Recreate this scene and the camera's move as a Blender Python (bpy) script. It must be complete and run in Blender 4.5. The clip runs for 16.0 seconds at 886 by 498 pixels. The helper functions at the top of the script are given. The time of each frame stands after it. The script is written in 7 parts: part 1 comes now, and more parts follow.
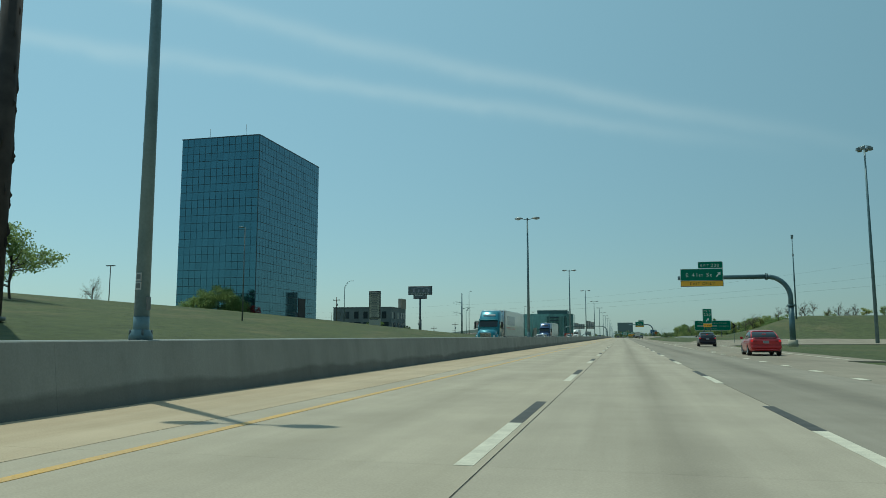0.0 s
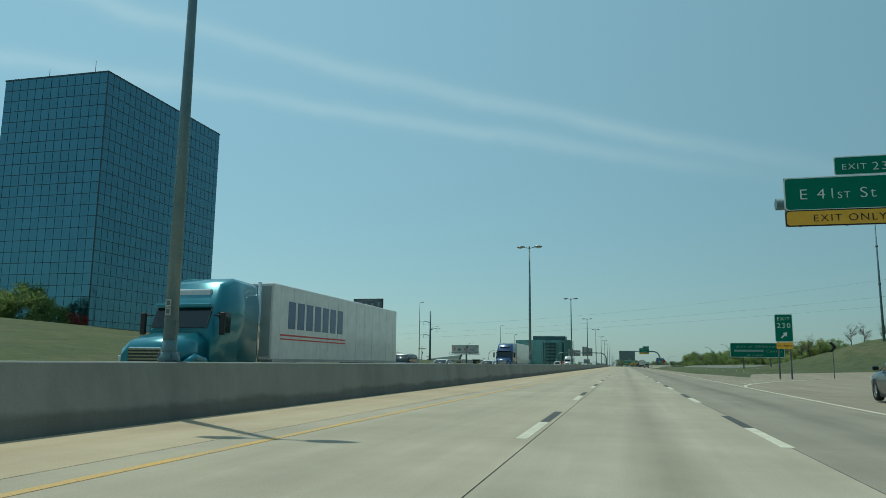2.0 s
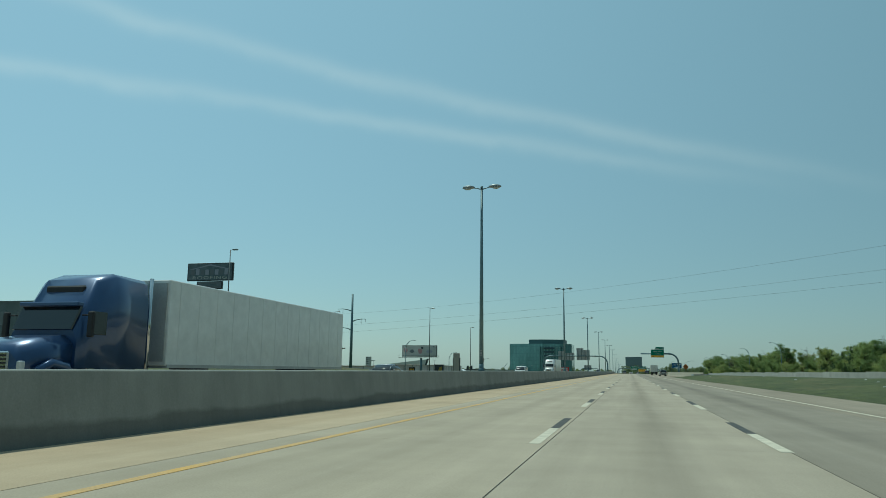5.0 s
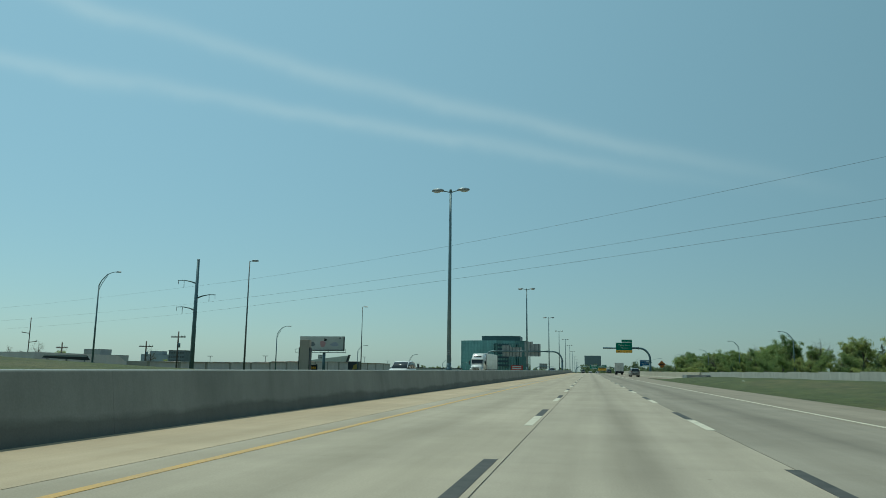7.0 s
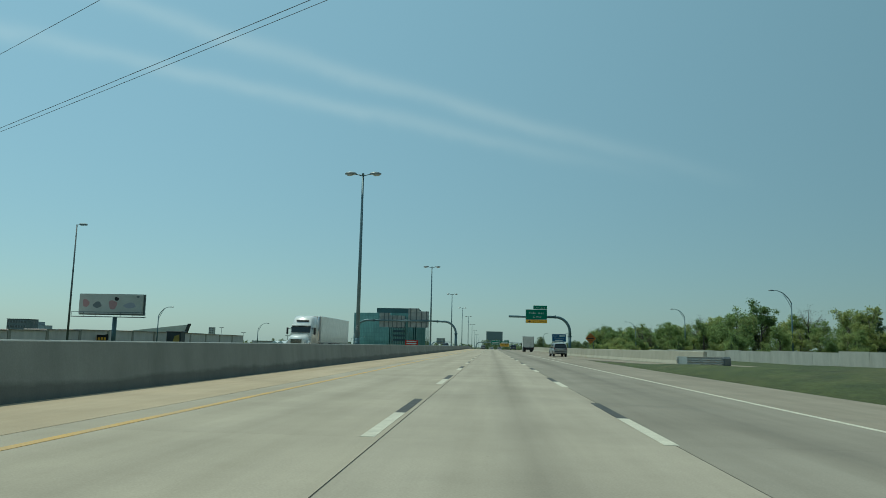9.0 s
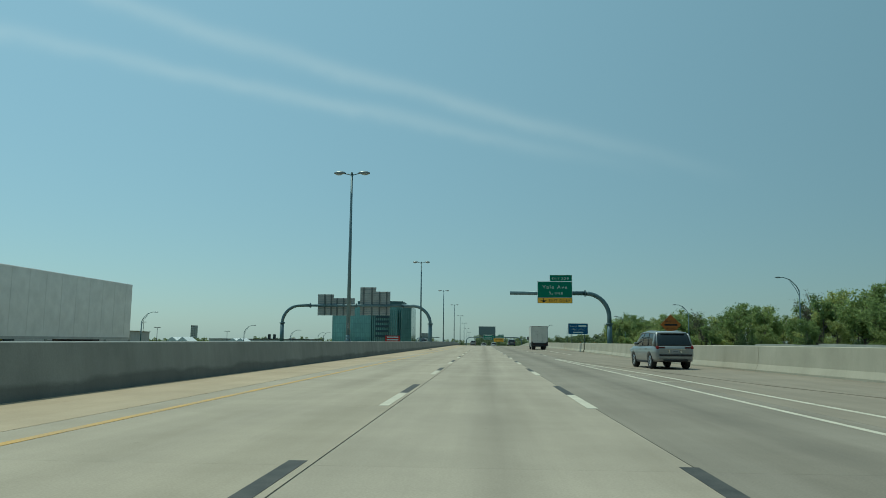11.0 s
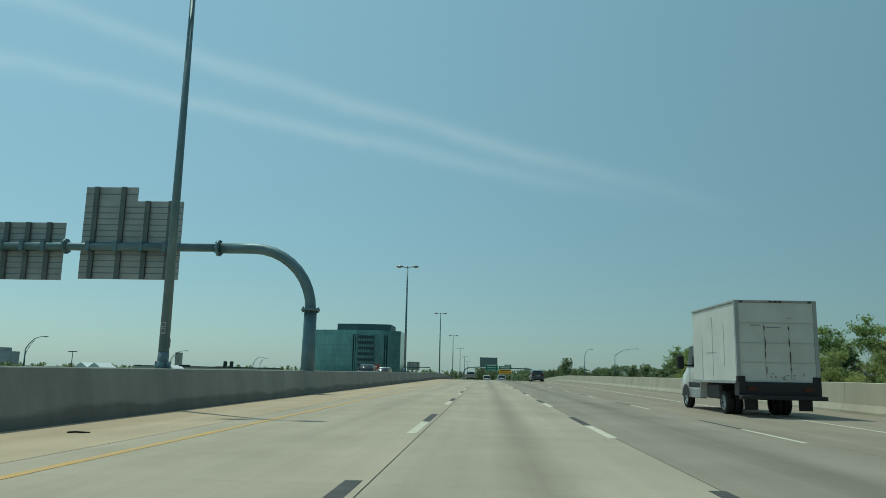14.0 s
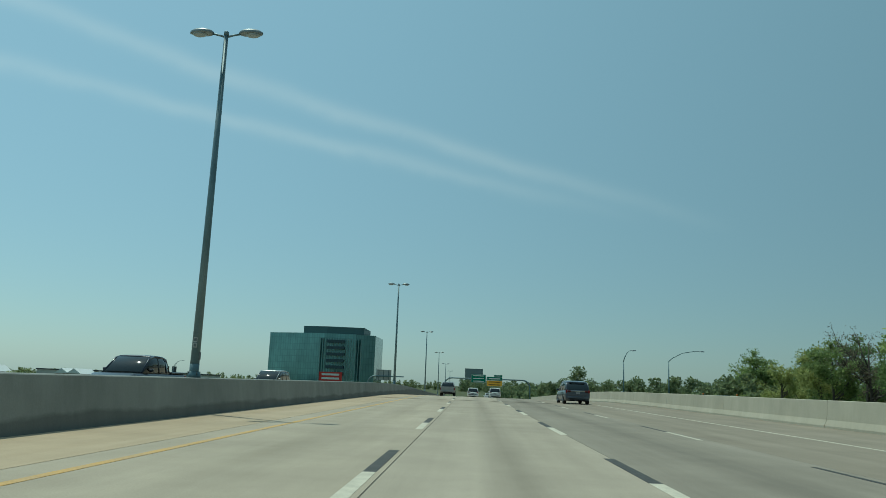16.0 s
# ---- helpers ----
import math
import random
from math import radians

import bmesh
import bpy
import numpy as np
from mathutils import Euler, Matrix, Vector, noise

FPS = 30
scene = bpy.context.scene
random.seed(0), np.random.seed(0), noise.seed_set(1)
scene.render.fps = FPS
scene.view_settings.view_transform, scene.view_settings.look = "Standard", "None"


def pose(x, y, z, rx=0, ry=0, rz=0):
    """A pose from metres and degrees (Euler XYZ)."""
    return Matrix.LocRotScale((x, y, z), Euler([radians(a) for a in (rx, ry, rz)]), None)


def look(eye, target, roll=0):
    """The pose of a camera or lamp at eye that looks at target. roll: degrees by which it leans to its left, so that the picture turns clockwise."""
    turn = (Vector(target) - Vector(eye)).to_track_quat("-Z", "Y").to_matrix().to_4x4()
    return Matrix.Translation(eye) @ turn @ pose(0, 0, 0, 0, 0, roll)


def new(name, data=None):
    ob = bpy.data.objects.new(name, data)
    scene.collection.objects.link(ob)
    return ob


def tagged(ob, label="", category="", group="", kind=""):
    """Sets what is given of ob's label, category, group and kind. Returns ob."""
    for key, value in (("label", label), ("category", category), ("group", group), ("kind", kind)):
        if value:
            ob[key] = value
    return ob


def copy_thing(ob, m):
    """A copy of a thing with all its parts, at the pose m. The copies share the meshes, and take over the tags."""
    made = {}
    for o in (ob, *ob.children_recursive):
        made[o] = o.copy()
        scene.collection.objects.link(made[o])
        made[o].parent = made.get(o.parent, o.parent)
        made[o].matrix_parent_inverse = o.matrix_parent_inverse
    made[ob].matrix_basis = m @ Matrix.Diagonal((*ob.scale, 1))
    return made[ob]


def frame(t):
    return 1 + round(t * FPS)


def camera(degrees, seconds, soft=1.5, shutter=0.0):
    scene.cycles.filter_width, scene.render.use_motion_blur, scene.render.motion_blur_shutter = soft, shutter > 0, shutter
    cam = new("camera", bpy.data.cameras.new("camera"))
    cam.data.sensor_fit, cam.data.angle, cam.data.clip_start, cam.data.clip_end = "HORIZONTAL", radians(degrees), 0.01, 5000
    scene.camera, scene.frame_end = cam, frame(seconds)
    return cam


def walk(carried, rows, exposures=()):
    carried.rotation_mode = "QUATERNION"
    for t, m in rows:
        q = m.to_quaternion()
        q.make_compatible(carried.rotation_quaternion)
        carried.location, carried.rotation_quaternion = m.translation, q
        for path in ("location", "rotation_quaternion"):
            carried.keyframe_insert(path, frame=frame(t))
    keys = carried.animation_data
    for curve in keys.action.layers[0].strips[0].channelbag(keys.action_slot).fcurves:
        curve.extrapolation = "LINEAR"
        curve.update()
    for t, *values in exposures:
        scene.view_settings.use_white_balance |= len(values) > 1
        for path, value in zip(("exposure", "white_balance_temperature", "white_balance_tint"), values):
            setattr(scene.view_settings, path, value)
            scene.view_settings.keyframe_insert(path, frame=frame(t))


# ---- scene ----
cam = camera(62.3, 16.0, soft=0.75)
PATH = [
    (0, (1.396, 2.781, 1.138), (0.928, 4.711, 1.374), 0.0),
    (0.5, (1.341, 17.35, 1.142), (0.854, 19.269, 1.432), 0.3),
    (1, (1.372, 31.989, 1.128), (0.867, 33.901, 1.428), 0.4),
    (1.5, (1.493, 46.388, 1.122), (0.991, 48.3, 1.427), 0.6),
    (2, (1.514, 61.115, 1.106), (1.043, 63.034, 1.413), 0.6),
    (2.5, (1.563, 75.751, 1.118), (1.084, 77.67, 1.413), 0.6),
    (3, (1.588, 90.44, 1.141), (1.12, 92.363, 1.431), 0.5),
    (3.5, (1.57, 104.994, 1.121), (1.122, 106.92, 1.422), 0.2),
    (3.7, (1.567, 110.813, 1.135), (1.114, 112.737, 1.441), 0.3),
    (5.8, (1.369, 172.172, 1.14), (0.878, 174.082, 1.469), 0.6),
    (6, (1.316, 178.115, 1.169), (0.834, 180.028, 1.5), 0.5),
    (6.5, (1.169, 192.999, 1.148), (0.726, 194.92, 1.485), 0.4),
    (7, (1.286, 207.598, 1.164), (0.901, 209.534, 1.486), 0.7),
    (7.5, (1.322, 221.517, 1.141), (0.947, 223.455, 1.467), 1.0),
    (8, (1.394, 235.17, 1.164), (1.192, 237.133, 1.491), 1.4),
    (8.5, (1.46, 249.905, 1.148), (1.293, 251.875, 1.449), 0.6),
    (9, (1.501, 264.742, 1.136), (1.368, 266.72, 1.396), 1.2),
    (9.2, (1.65, 270.673, 1.139), (1.533, 272.653, 1.399), 1.1),
    (11.3, (1.768, 332.654, 1.151), (1.657, 334.636, 1.4), 0.5),
    (11.5, (1.554, 338.632, 1.167), (1.437, 340.613, 1.416), 1.0),
    (12, (1.396, 353.346, 1.172), (1.273, 355.321, 1.468), 1.5),
    (12.5, (1.348, 367.857, 1.165), (1.212, 369.832, 1.452), 1.6),
    (13, (1.36, 382.277, 1.14), (1.22, 384.248, 1.448), 1.2),
    (13.5, (1.335, 396.866, 1.081), (1.193, 398.838, 1.384), 0.7),
    (14, (1.334, 411.252, 1.119), (1.217, 413.22, 1.451), 1.2),
    (14.5, (1.329, 425.622, 1.095), (1.265, 427.599, 1.388), 0.9),
    (15, (1.357, 440.158, 1.126), (1.289, 442.126, 1.473), 1.0),
    (15.5, (1.292, 454.659, 1.124), (1.231, 456.63, 1.458), 1.3),
    (16, (1.265, 468.98, 1.155), (1.182, 470.945, 1.517), 2.1),
]
walk(cam, [(t, look(eye, aim, lean)) for t, eye, aim, lean in PATH], [(0, -0.12, 6250, -12), (3.5, -0.13, 6250, -12), (6, -0.17, 6250, -12), (16, -0.16, 6250, -12)])

# ---- world, sun, exposure ----
SUN_WAY = Vector((-4.03, 3.3, 12.69)).normalized()      # towards the sun
SUN_HIGH = math.asin(SUN_WAY.z)
SUN_TURN = math.atan2(SUN_WAY.x, SUN_WAY.y)
world = bpy.data.worlds.new("sky")
scene.world = world
world.use_nodes = True
wn = world.node_tree.nodes
wl = world.node_tree.links
sky = wn.new("ShaderNodeTexSky")
sky.sky_type = "NISHITA"
sky.sun_disc = False
sky.sun_elevation = SUN_HIGH
sky.sun_rotation = SUN_TURN
sky.altitude = 200
sky.air_density = 1.0
sky.dust_density = 0.7
sky.ozone_density = 1.0
wn["Background"].inputs[1].default_value = 0.12


def sky_math(op, a, b=None, c=None):
    m = wn.new("ShaderNodeMath")
    m.operation = op
    for k, v in enumerate((a, b, c)):
        if v is None:
            continue
        if isinstance(v, (int, float)):
            m.inputs[k].default_value = v
        else:
            wl.new(v, m.inputs[k])
    return m.outputs[0]


# two old vapour trails high in the sky: azimuth and height in degrees
wc = wn.new("ShaderNodeTexCoord")
ws = wn.new("ShaderNodeSeparateXYZ")
wl.new(wc.outputs["Generated"], ws.inputs[0])
azimuth = sky_math("MULTIPLY", sky_math("ARCTAN2", ws.outputs[0], ws.outputs[1]), 57.2958)
height = sky_math("MULTIPLY", sky_math("ARCSINE", ws.outputs[2]), 57.2958)
wisp = wn.new("ShaderNodeTexNoise")
wisp.inputs["Scale"].default_value = 9.0
wisp.inputs["Detail"].default_value = 6.0
wl.new(wc.outputs["Generated"], wisp.inputs["Vector"])


def vapour_trail(h0, slope, curve, wide, end, strength):
    line = sky_math("MULTIPLY_ADD", azimuth, sky_math("MULTIPLY_ADD", azimuth, curve, slope), h0)
    off = sky_math("ADD", sky_math("SUBTRACT", height, line), sky_math("MULTIPLY_ADD", wisp.outputs["Fac"], 1.6, -0.8))
    rel = sky_math("DIVIDE", off, wide)
    band = sky_math("POWER", 2.718, sky_math("MULTIPLY", sky_math("MULTIPLY", rel, rel), -1.0))
    fade = sky_math("SMOOTH_MAX", sky_math("MINIMUM", sky_math("MULTIPLY", sky_math("SUBTRACT", end, azimuth), 0.045), 1.0), 0.0, 0.05)
    behind = sky_math("GREATER_THAN", ws.outputs[1], 0.0)
    dense = sky_math("MULTIPLY", sky_math("MULTIPLY", band, sky_math("MULTIPLY", fade, behind)), sky_math("MULTIPLY_ADD", wisp.outputs["Fac"], 0.9, 0.25))
    return sky_math("MULTIPLY", dense, strength)


trails = sky_math("ADD", vapour_trail(17.8, -0.25, -0.00194, 0.7, 20.0, 1.0), vapour_trail(15.9, -0.2, -0.00243, 0.6, 14.0, 1.0))
wm = wn.new("ShaderNodeMix")
wm.data_type = "RGBA"
wl.new(sky_math("MULTIPLY", trails, 0.2), wm.inputs[0])
wm.inputs[7].default_value = (7.5, 7.6, 7.7, 1)
wl.new(wm.outputs[2], wn["Background"].inputs[0])
# thin milky haze over the whole sky
haze = wn.new("ShaderNodeMix")
haze.data_type = "RGBA"
haze.inputs[0].default_value = 0.62
wl.new(sky.outputs[0], haze.inputs[6])
haze.inputs[7].default_value = (2.15, 3.55, 4.25, 1)
# brighter towards the sun, deeper away from it
glow = wn.new("ShaderNodeVectorMath")
glow.operation = "DOT_PRODUCT"
wl.new(wc.outputs["Generated"], glow.inputs[0])
glow.inputs[1].default_value = (-0.55, 0.25, 0.8)
tilt = wn.new("ShaderNodeVectorMath")
tilt.operation = "SCALE"
wl.new(haze.outputs[2], tilt.inputs[0])
wl.new(sky_math("MULTIPLY_ADD", glow.outputs["Value"], 0.62, 0.72), tilt.inputs["Scale"])
wl.new(tilt.outputs[0], wm.inputs[6])

sun_data = bpy.data.lights.new("sun", "SUN")
sun_data.energy = 2.7
sun_data.angle = radians(0.5)
sun_data.color = (1.0, 0.95, 0.87)
sun = new("sun", sun_data)
sun.matrix_world = look(SUN_WAY * 100, (0, 0, 0))

# ---- materials ----
def material(name, rough=0.6, metal=0.0, ior=1.45):
    m = bpy.data.materials.new(name)
    m.use_nodes = True
    n = m.node_tree.nodes
    bsdf = n["Principled BSDF"]
    bsdf.inputs["Roughness"].default_value = rough
    bsdf.inputs["Metallic"].default_value = metal
    bsdf.inputs["IOR"].default_value = ior
    return m, n, m.node_tree.links, bsdf


def where(n, l, scale=(1, 1, 1)):
    """World place, stretched."""
    g = n.new("ShaderNodeNewGeometry")
    v = n.new("ShaderNodeVectorMath")
    v.operation = "MULTIPLY"
    v.inputs[1].default_value = scale
    l.new(g.outputs["Position"], v.inputs[0])
    return v.outputs[0]


def noise_of(n, l, vec, scale, detail=4, rough=0.55):
    t = n.new("ShaderNodeTexNoise")
    t.inputs["Scale"].default_value = scale
    t.inputs["Detail"].default_value = detail
    t.inputs["Roughness"].default_value = rough
    l.new(vec, t.inputs["Vector"])
    return t.outputs["Fac"]


def ramp(n, l, fac, stops):
    r = n.new("ShaderNodeValToRGB")
    e = r.color_ramp.elements
    while len(e) < len(stops):
        e.new(0.5)
    for k, (p, c) in enumerate(stops):
        e[k].position = p
        e[k].color = (*c, 1) if len(c) == 3 else c
    l.new(fac, r.inputs[0])
    return r.outputs[0]


def mix(n, l, fac, a, b, kind="MIX"):
    x = n.new("ShaderNodeMix")
    x.data_type = "RGBA"
    x.blend_type = kind
    for sock, val in ((x.inputs[0], fac), (x.inputs[6], a), (x.inputs[7], b)):
        if isinstance(val, (int, float)):
            sock.default_value = val
        elif isinstance(val, tuple):
            sock.default_value = (*val, 1)
        else:
            l.new(val, sock)
    return x.outputs[2]


def bump(n, l, bsdf, height, strength=0.3, dist=0.02):
    b = n.new("ShaderNodeBump")
    b.inputs["Strength"].default_value = strength
    b.inputs["Distance"].default_value = dist
    l.new(height, b.inputs["Height"])
    l.new(b.outputs[0], bsdf.inputs["Normal"])


def mottled(name, dark, light, big=0.5, small=12.0, rough=0.7, metal=0.0, ior=1.45, relief=0.2, stretch=(1, 1, 1), tone=0.12):
    """A surface with large stains and fine grain."""
    m, n, l, bsdf = material(name, rough, metal, ior)
    w = where(n, l, stretch)
    base = ramp(n, l, noise_of(n, l, w, big, 5), [(0.3, dark), (0.7, light)])
    fine = noise_of(n, l, w, small, 3)
    grain = ramp(n, l, fine, [(0.2, (1 - tone,) * 3), (0.8, (1 + tone,) * 3)])
    l.new(mix(n, l, 1.0, base, grain, "MULTIPLY"), bsdf.inputs["Base Color"])
    if relief:
        bump(n, l, bsdf, fine, relief, 0.01)
    return m


def plain(name, colour, rough=0.5, metal=0.0, ior=1.45, vary=0.06, scale=3.0):
    """Paint or plastic with a slight unevenness."""
    dark = tuple(c * (1 - vary) for c in colour)
    light = tuple(min(1.0, c * (1 + vary)) for c in colour)
    return mottled(name, dark, light, scale, scale * 9, rough, metal, ior, 0.0, tone=vary * 0.5)


def slab_concrete(name, dark, light, streak=None, streak_x=0.0, streak_w=0.6, darker=0.75):
    """Worn pavement: slab to slab tone, long stains along the lane, tyre polish, fine grain."""
    m, n, l, bsdf = material(name, 0.9)
    bsdf.inputs["Specular IOR Level"].default_value = 0.2
    w = where(n, l)
    long_w = where(n, l, (1.0, 0.045, 1.0))
    base = ramp(n, l, noise_of(n, l, long_w, 1.3, 6, 0.6), [(0.3, dark), (0.7, light)])
    info = n.new("ShaderNodeObjectInfo")
    tone = ramp(n, l, info.outputs["Random"], [(0.0, (0.98,) * 3), (1.0, (1.015,) * 3)])
    base = mix(n, l, 1.0, base, tone, "MULTIPLY")
    patch = ramp(n, l, noise_of(n, l, w, 0.35, 5, 0.65), [(0.35, (0.9,) * 3), (0.65, (1.06,) * 3)])
    base = mix(n, l, 1.0, base, patch, "MULTIPLY")
    if streak is not None:
        sep = n.new("ShaderNodeSeparateXYZ")
        l.new(w, sep.inputs[0])
        sub = n.new("ShaderNodeMath")
        sub.operation = "SUBTRACT"
        l.new(sep.outputs[0], sub.inputs[0])
        sub.inputs[1].default_value = streak_x
        ab = n.new("ShaderNodeMath")
        ab.operation = "ABSOLUTE"
        l.new(sub.outputs[0], ab.inputs[0])
        dv = n.new("ShaderNodeMath")
        dv.operation = "DIVIDE"
        l.new(ab.outputs[0], dv.inputs[0])
        dv.inputs[1].default_value = streak_w
        uneven = n.new("ShaderNodeMath")
        uneven.operation = "MULTIPLY_ADD"
        l.new(noise_of(n, l, long_w, 0.8, 4), uneven.inputs[0])
        uneven.inputs[1].default_value = 0.6
        l.new(dv.outputs[0], uneven.inputs[2])
        fac = ramp(n, l, uneven.outputs[0], [(0.25, (darker,) * 3), (1.0, (1.0,) * 3)])
        base = mix(n, l, 1.0, base, fac, "MULTIPLY")
    grain = noise_of(n, l, w, 45, 2)
    g = ramp(n, l, grain, [(0.2, (0.88,) * 3), (0.8, (1.1,) * 3)])
    base = mix(n, l, 1.0, base, g, "MULTIPLY")
    spots = ramp(n, l, noise_of(n, l, w, 2.6, 3, 0.7), [(0.2, (0.7,) * 3), (0.29, (1.0,) * 3)])
    base = mix(n, l, 1.0, base, spots, "MULTIPLY")
    l.new(base, bsdf.inputs["Base Color"])
    bump(n, l, bsdf, grain, 0.25, 0.004)
    return m


M_LANE = slab_concrete("lane_concrete", (0.345, 0.297, 0.232), (0.42, 0.363, 0.288), True, 1.95, 0.75, 0.78)
M_LANE_L = slab_concrete("left_lane_concrete", (0.365, 0.312, 0.238), (0.438, 0.375, 0.293), True, -1.7, 0.8, 0.9)
M_LANE_R = slab_concrete("grey_lane_concrete", (0.24, 0.21, 0.168), (0.308, 0.272, 0.222), True, 5.5, 0.9, 0.75)
M_SHOULDER = slab_concrete("shoulder_concrete", (0.42, 0.325, 0.22), (0.495, 0.395, 0.28))
M_RAMP = slab_concrete("ramp_concrete", (0.245, 0.208, 0.162), (0.312, 0.268, 0.21))
M_JOINT = mottled("joint_sealant", (0.10, 0.095, 0.08), (0.16, 0.15, 0.125), 3, 30, 0.8)


def barrier_concrete(name, dark, light, drip=0.72, splash=0.0):
    """Cast concrete with damp streaks that run down the face."""
    m, n, l, bsdf = material(name, 0.85)
    w = where(n, l)
    down = where(n, l, (1.0, 1.0, 0.18))
    base = ramp(n, l, noise_of(n, l, w, 0.45, 5, 0.6), [(0.3, dark), (0.7, light)])
    streaks = ramp(n, l, noise_of(n, l, down, 0.8, 6, 0.75), [(0.3, (drip,) * 3), (0.62, (1.05,) * 3)])
    grain = noise_of(n, l, w, 30, 3)
    g = ramp(n, l, grain, [(0.2, (0.9,) * 3), (0.8, (1.08,) * 3)])
    base = mix(n, l, 1.0, mix(n, l, 1.0, base, streaks, "MULTIPLY"), g, "MULTIPLY")
    if splash:
        # tyre spray dried on the foot of the wall, with a ragged upper edge
        sep = n.new("ShaderNodeSeparateXYZ")
        l.new(w, sep.inputs[0])
        edge = n.new("ShaderNodeMath")
        edge.operation = "MULTIPLY_ADD"
        l.new(noise_of(n, l, where(n, l, (1.0, 0.35, 1.0)), 0.9, 5, 0.65), edge.inputs[0])
        edge.inputs[1].default_value = -0.5
        l.new(sep.outputs[2], edge.inputs[2])
        dirt = ramp(n, l, edge.outputs[0], [(0.0, (1 - splash,) * 3), (0.11, (1.0,) * 3)])
        base = mix(n, l, 1.0, base, dirt, "MULTIPLY")
    l.new(base, bsdf.inputs["Base Color"])
    bump(n, l, bsdf, grain, 0.3, 0.006)
    return m


M_BARRIER = barrier_concrete("barrier_concrete", (0.215, 0.228, 0.213), (0.285, 0.298, 0.278), 0.84, 0.4)
M_WALL_R = barrier_concrete("pale_wall_concrete", (0.38, 0.345, 0.265), (0.46, 0.42, 0.33), 0.9)
M_BACK_WALL = barrier_concrete("weathered_grey_concrete", (0.40, 0.385, 0.335), (0.49, 0.475, 0.42), 0.82)
M_TAN_WALL = barrier_concrete("tan_wall", (0.74, 0.63, 0.58), (0.81, 0.70, 0.65), 0.9)


def grass_mat(name, dark, light, dry):
    m, n, l, bsdf = material(name, 0.9)
    w = where(n, l)
    base = ramp(n, l, noise_of(n, l, w, 0.06, 6, 0.6), [(0.3, dark), (0.7, light)])
    worn = ramp(n, l, noise_of(n, l, where(n, l, (1, 0.35, 1)), 0.16, 5, 0.65), [(0.5, (0, 0, 0)), (0.72, (0.75,) * 3)])
    base = mix(n, l, worn, base, dry)
    clump = ramp(n, l, noise_of(n, l, where(n, l, (1, 0.5, 1)), 0.9, 4, 0.7), [(0.3, (0.58, 0.64, 0.62)), (0.7, (1.32, 1.24, 1.14))])
    base = mix(n, l, 1.0, base, clump, "MULTIPLY")
    fine = noise_of(n, l, w, 5.0, 5, 0.75)
    g = ramp(n, l, fine, [(0.25, (0.6,) * 3), (0.75, (1.3,) * 3)])
    l.new(mix(n, l, 1.0, base, g, "MULTIPLY"), bsdf.inputs["Base Color"])
    bump(n, l, bsdf, fine, 0.8, 0.08)
    return m


M_GRASS = grass_mat("grass", (0.052, 0.07, 0.022), (0.084, 0.098, 0.032), (0.13, 0.112, 0.055))
M_WHITE = mottled("white_marking", (0.47, 0.43, 0.345), (0.64, 0.59, 0.475), 3.0, 40, 0.9, tone=0.15)
M_BLACK = mottled("black_marking", (0.035, 0.035, 0.032), (0.075, 0.07, 0.062), 3.0, 40, 0.7, tone=0.15)
M_YELLOW = mottled("yellow_marking", (0.45, 0.31, 0.16), (0.6, 0.35, 0.085), 0.9, 30, 0.7, tone=0.2)
M_STEEL = mottled("galvanised_steel", (0.115, 0.18, 0.2), (0.17, 0.245, 0.265), 1.2, 18, 0.5, 0.35, relief=0.05)
M_DARK_STEEL = mottled("weathered_steel", (0.11, 0.13, 0.135), (0.165, 0.185, 0.185), 1.2, 18, 0.55, 0.3, relief=0.05)
M_LAMP_HEAD = mottled("lamp_housing", (0.19, 0.225, 0.235), (0.27, 0.305, 0.31), 3, 20, 0.4, 0.3, relief=0)
M_LENS = plain("lamp_lens", (0.36, 0.41, 0.42), 0.15, 0, 1.5)
M_SIGN_GREEN = plain("sign_green", (0.0, 0.17, 0.10), 0.45, vary=0.08)
M_SIGN_YELLOW = plain("sign_yellow", (0.92, 0.47, 0.05), 0.45)
M_SIGN_BLUE = plain("sign_blue", (0.015, 0.105, 0.235), 0.45)
M_SIGN_WHITE = plain("sign_white", (0.75, 0.77, 0.75), 0.45)
M_SIGN_FADED = plain("faded_sign_white", (0.34, 0.42, 0.38), 0.5)
M_SIGN_BLACK = plain("sign_black", (0.015, 0.015, 0.015), 0.5)
M_SIGN_ORANGE = plain("sign_orange", (0.5, 0.15, 0.025), 0.45)
M_ALU = mottled("sign_back_aluminium", (0.33, 0.34, 0.33), (0.45, 0.46, 0.45), 0.8, 14, 0.55, 0.4, relief=0)
M_WOOD_POLE = mottled("wood_pole", (0.10, 0.085, 0.07), (0.17, 0.145, 0.12), 1.5, 25, 0.85, stretch=(1, 1, 0.1))
M_CABLE = plain("cable", (0.03, 0.03, 0.03), 0.6)


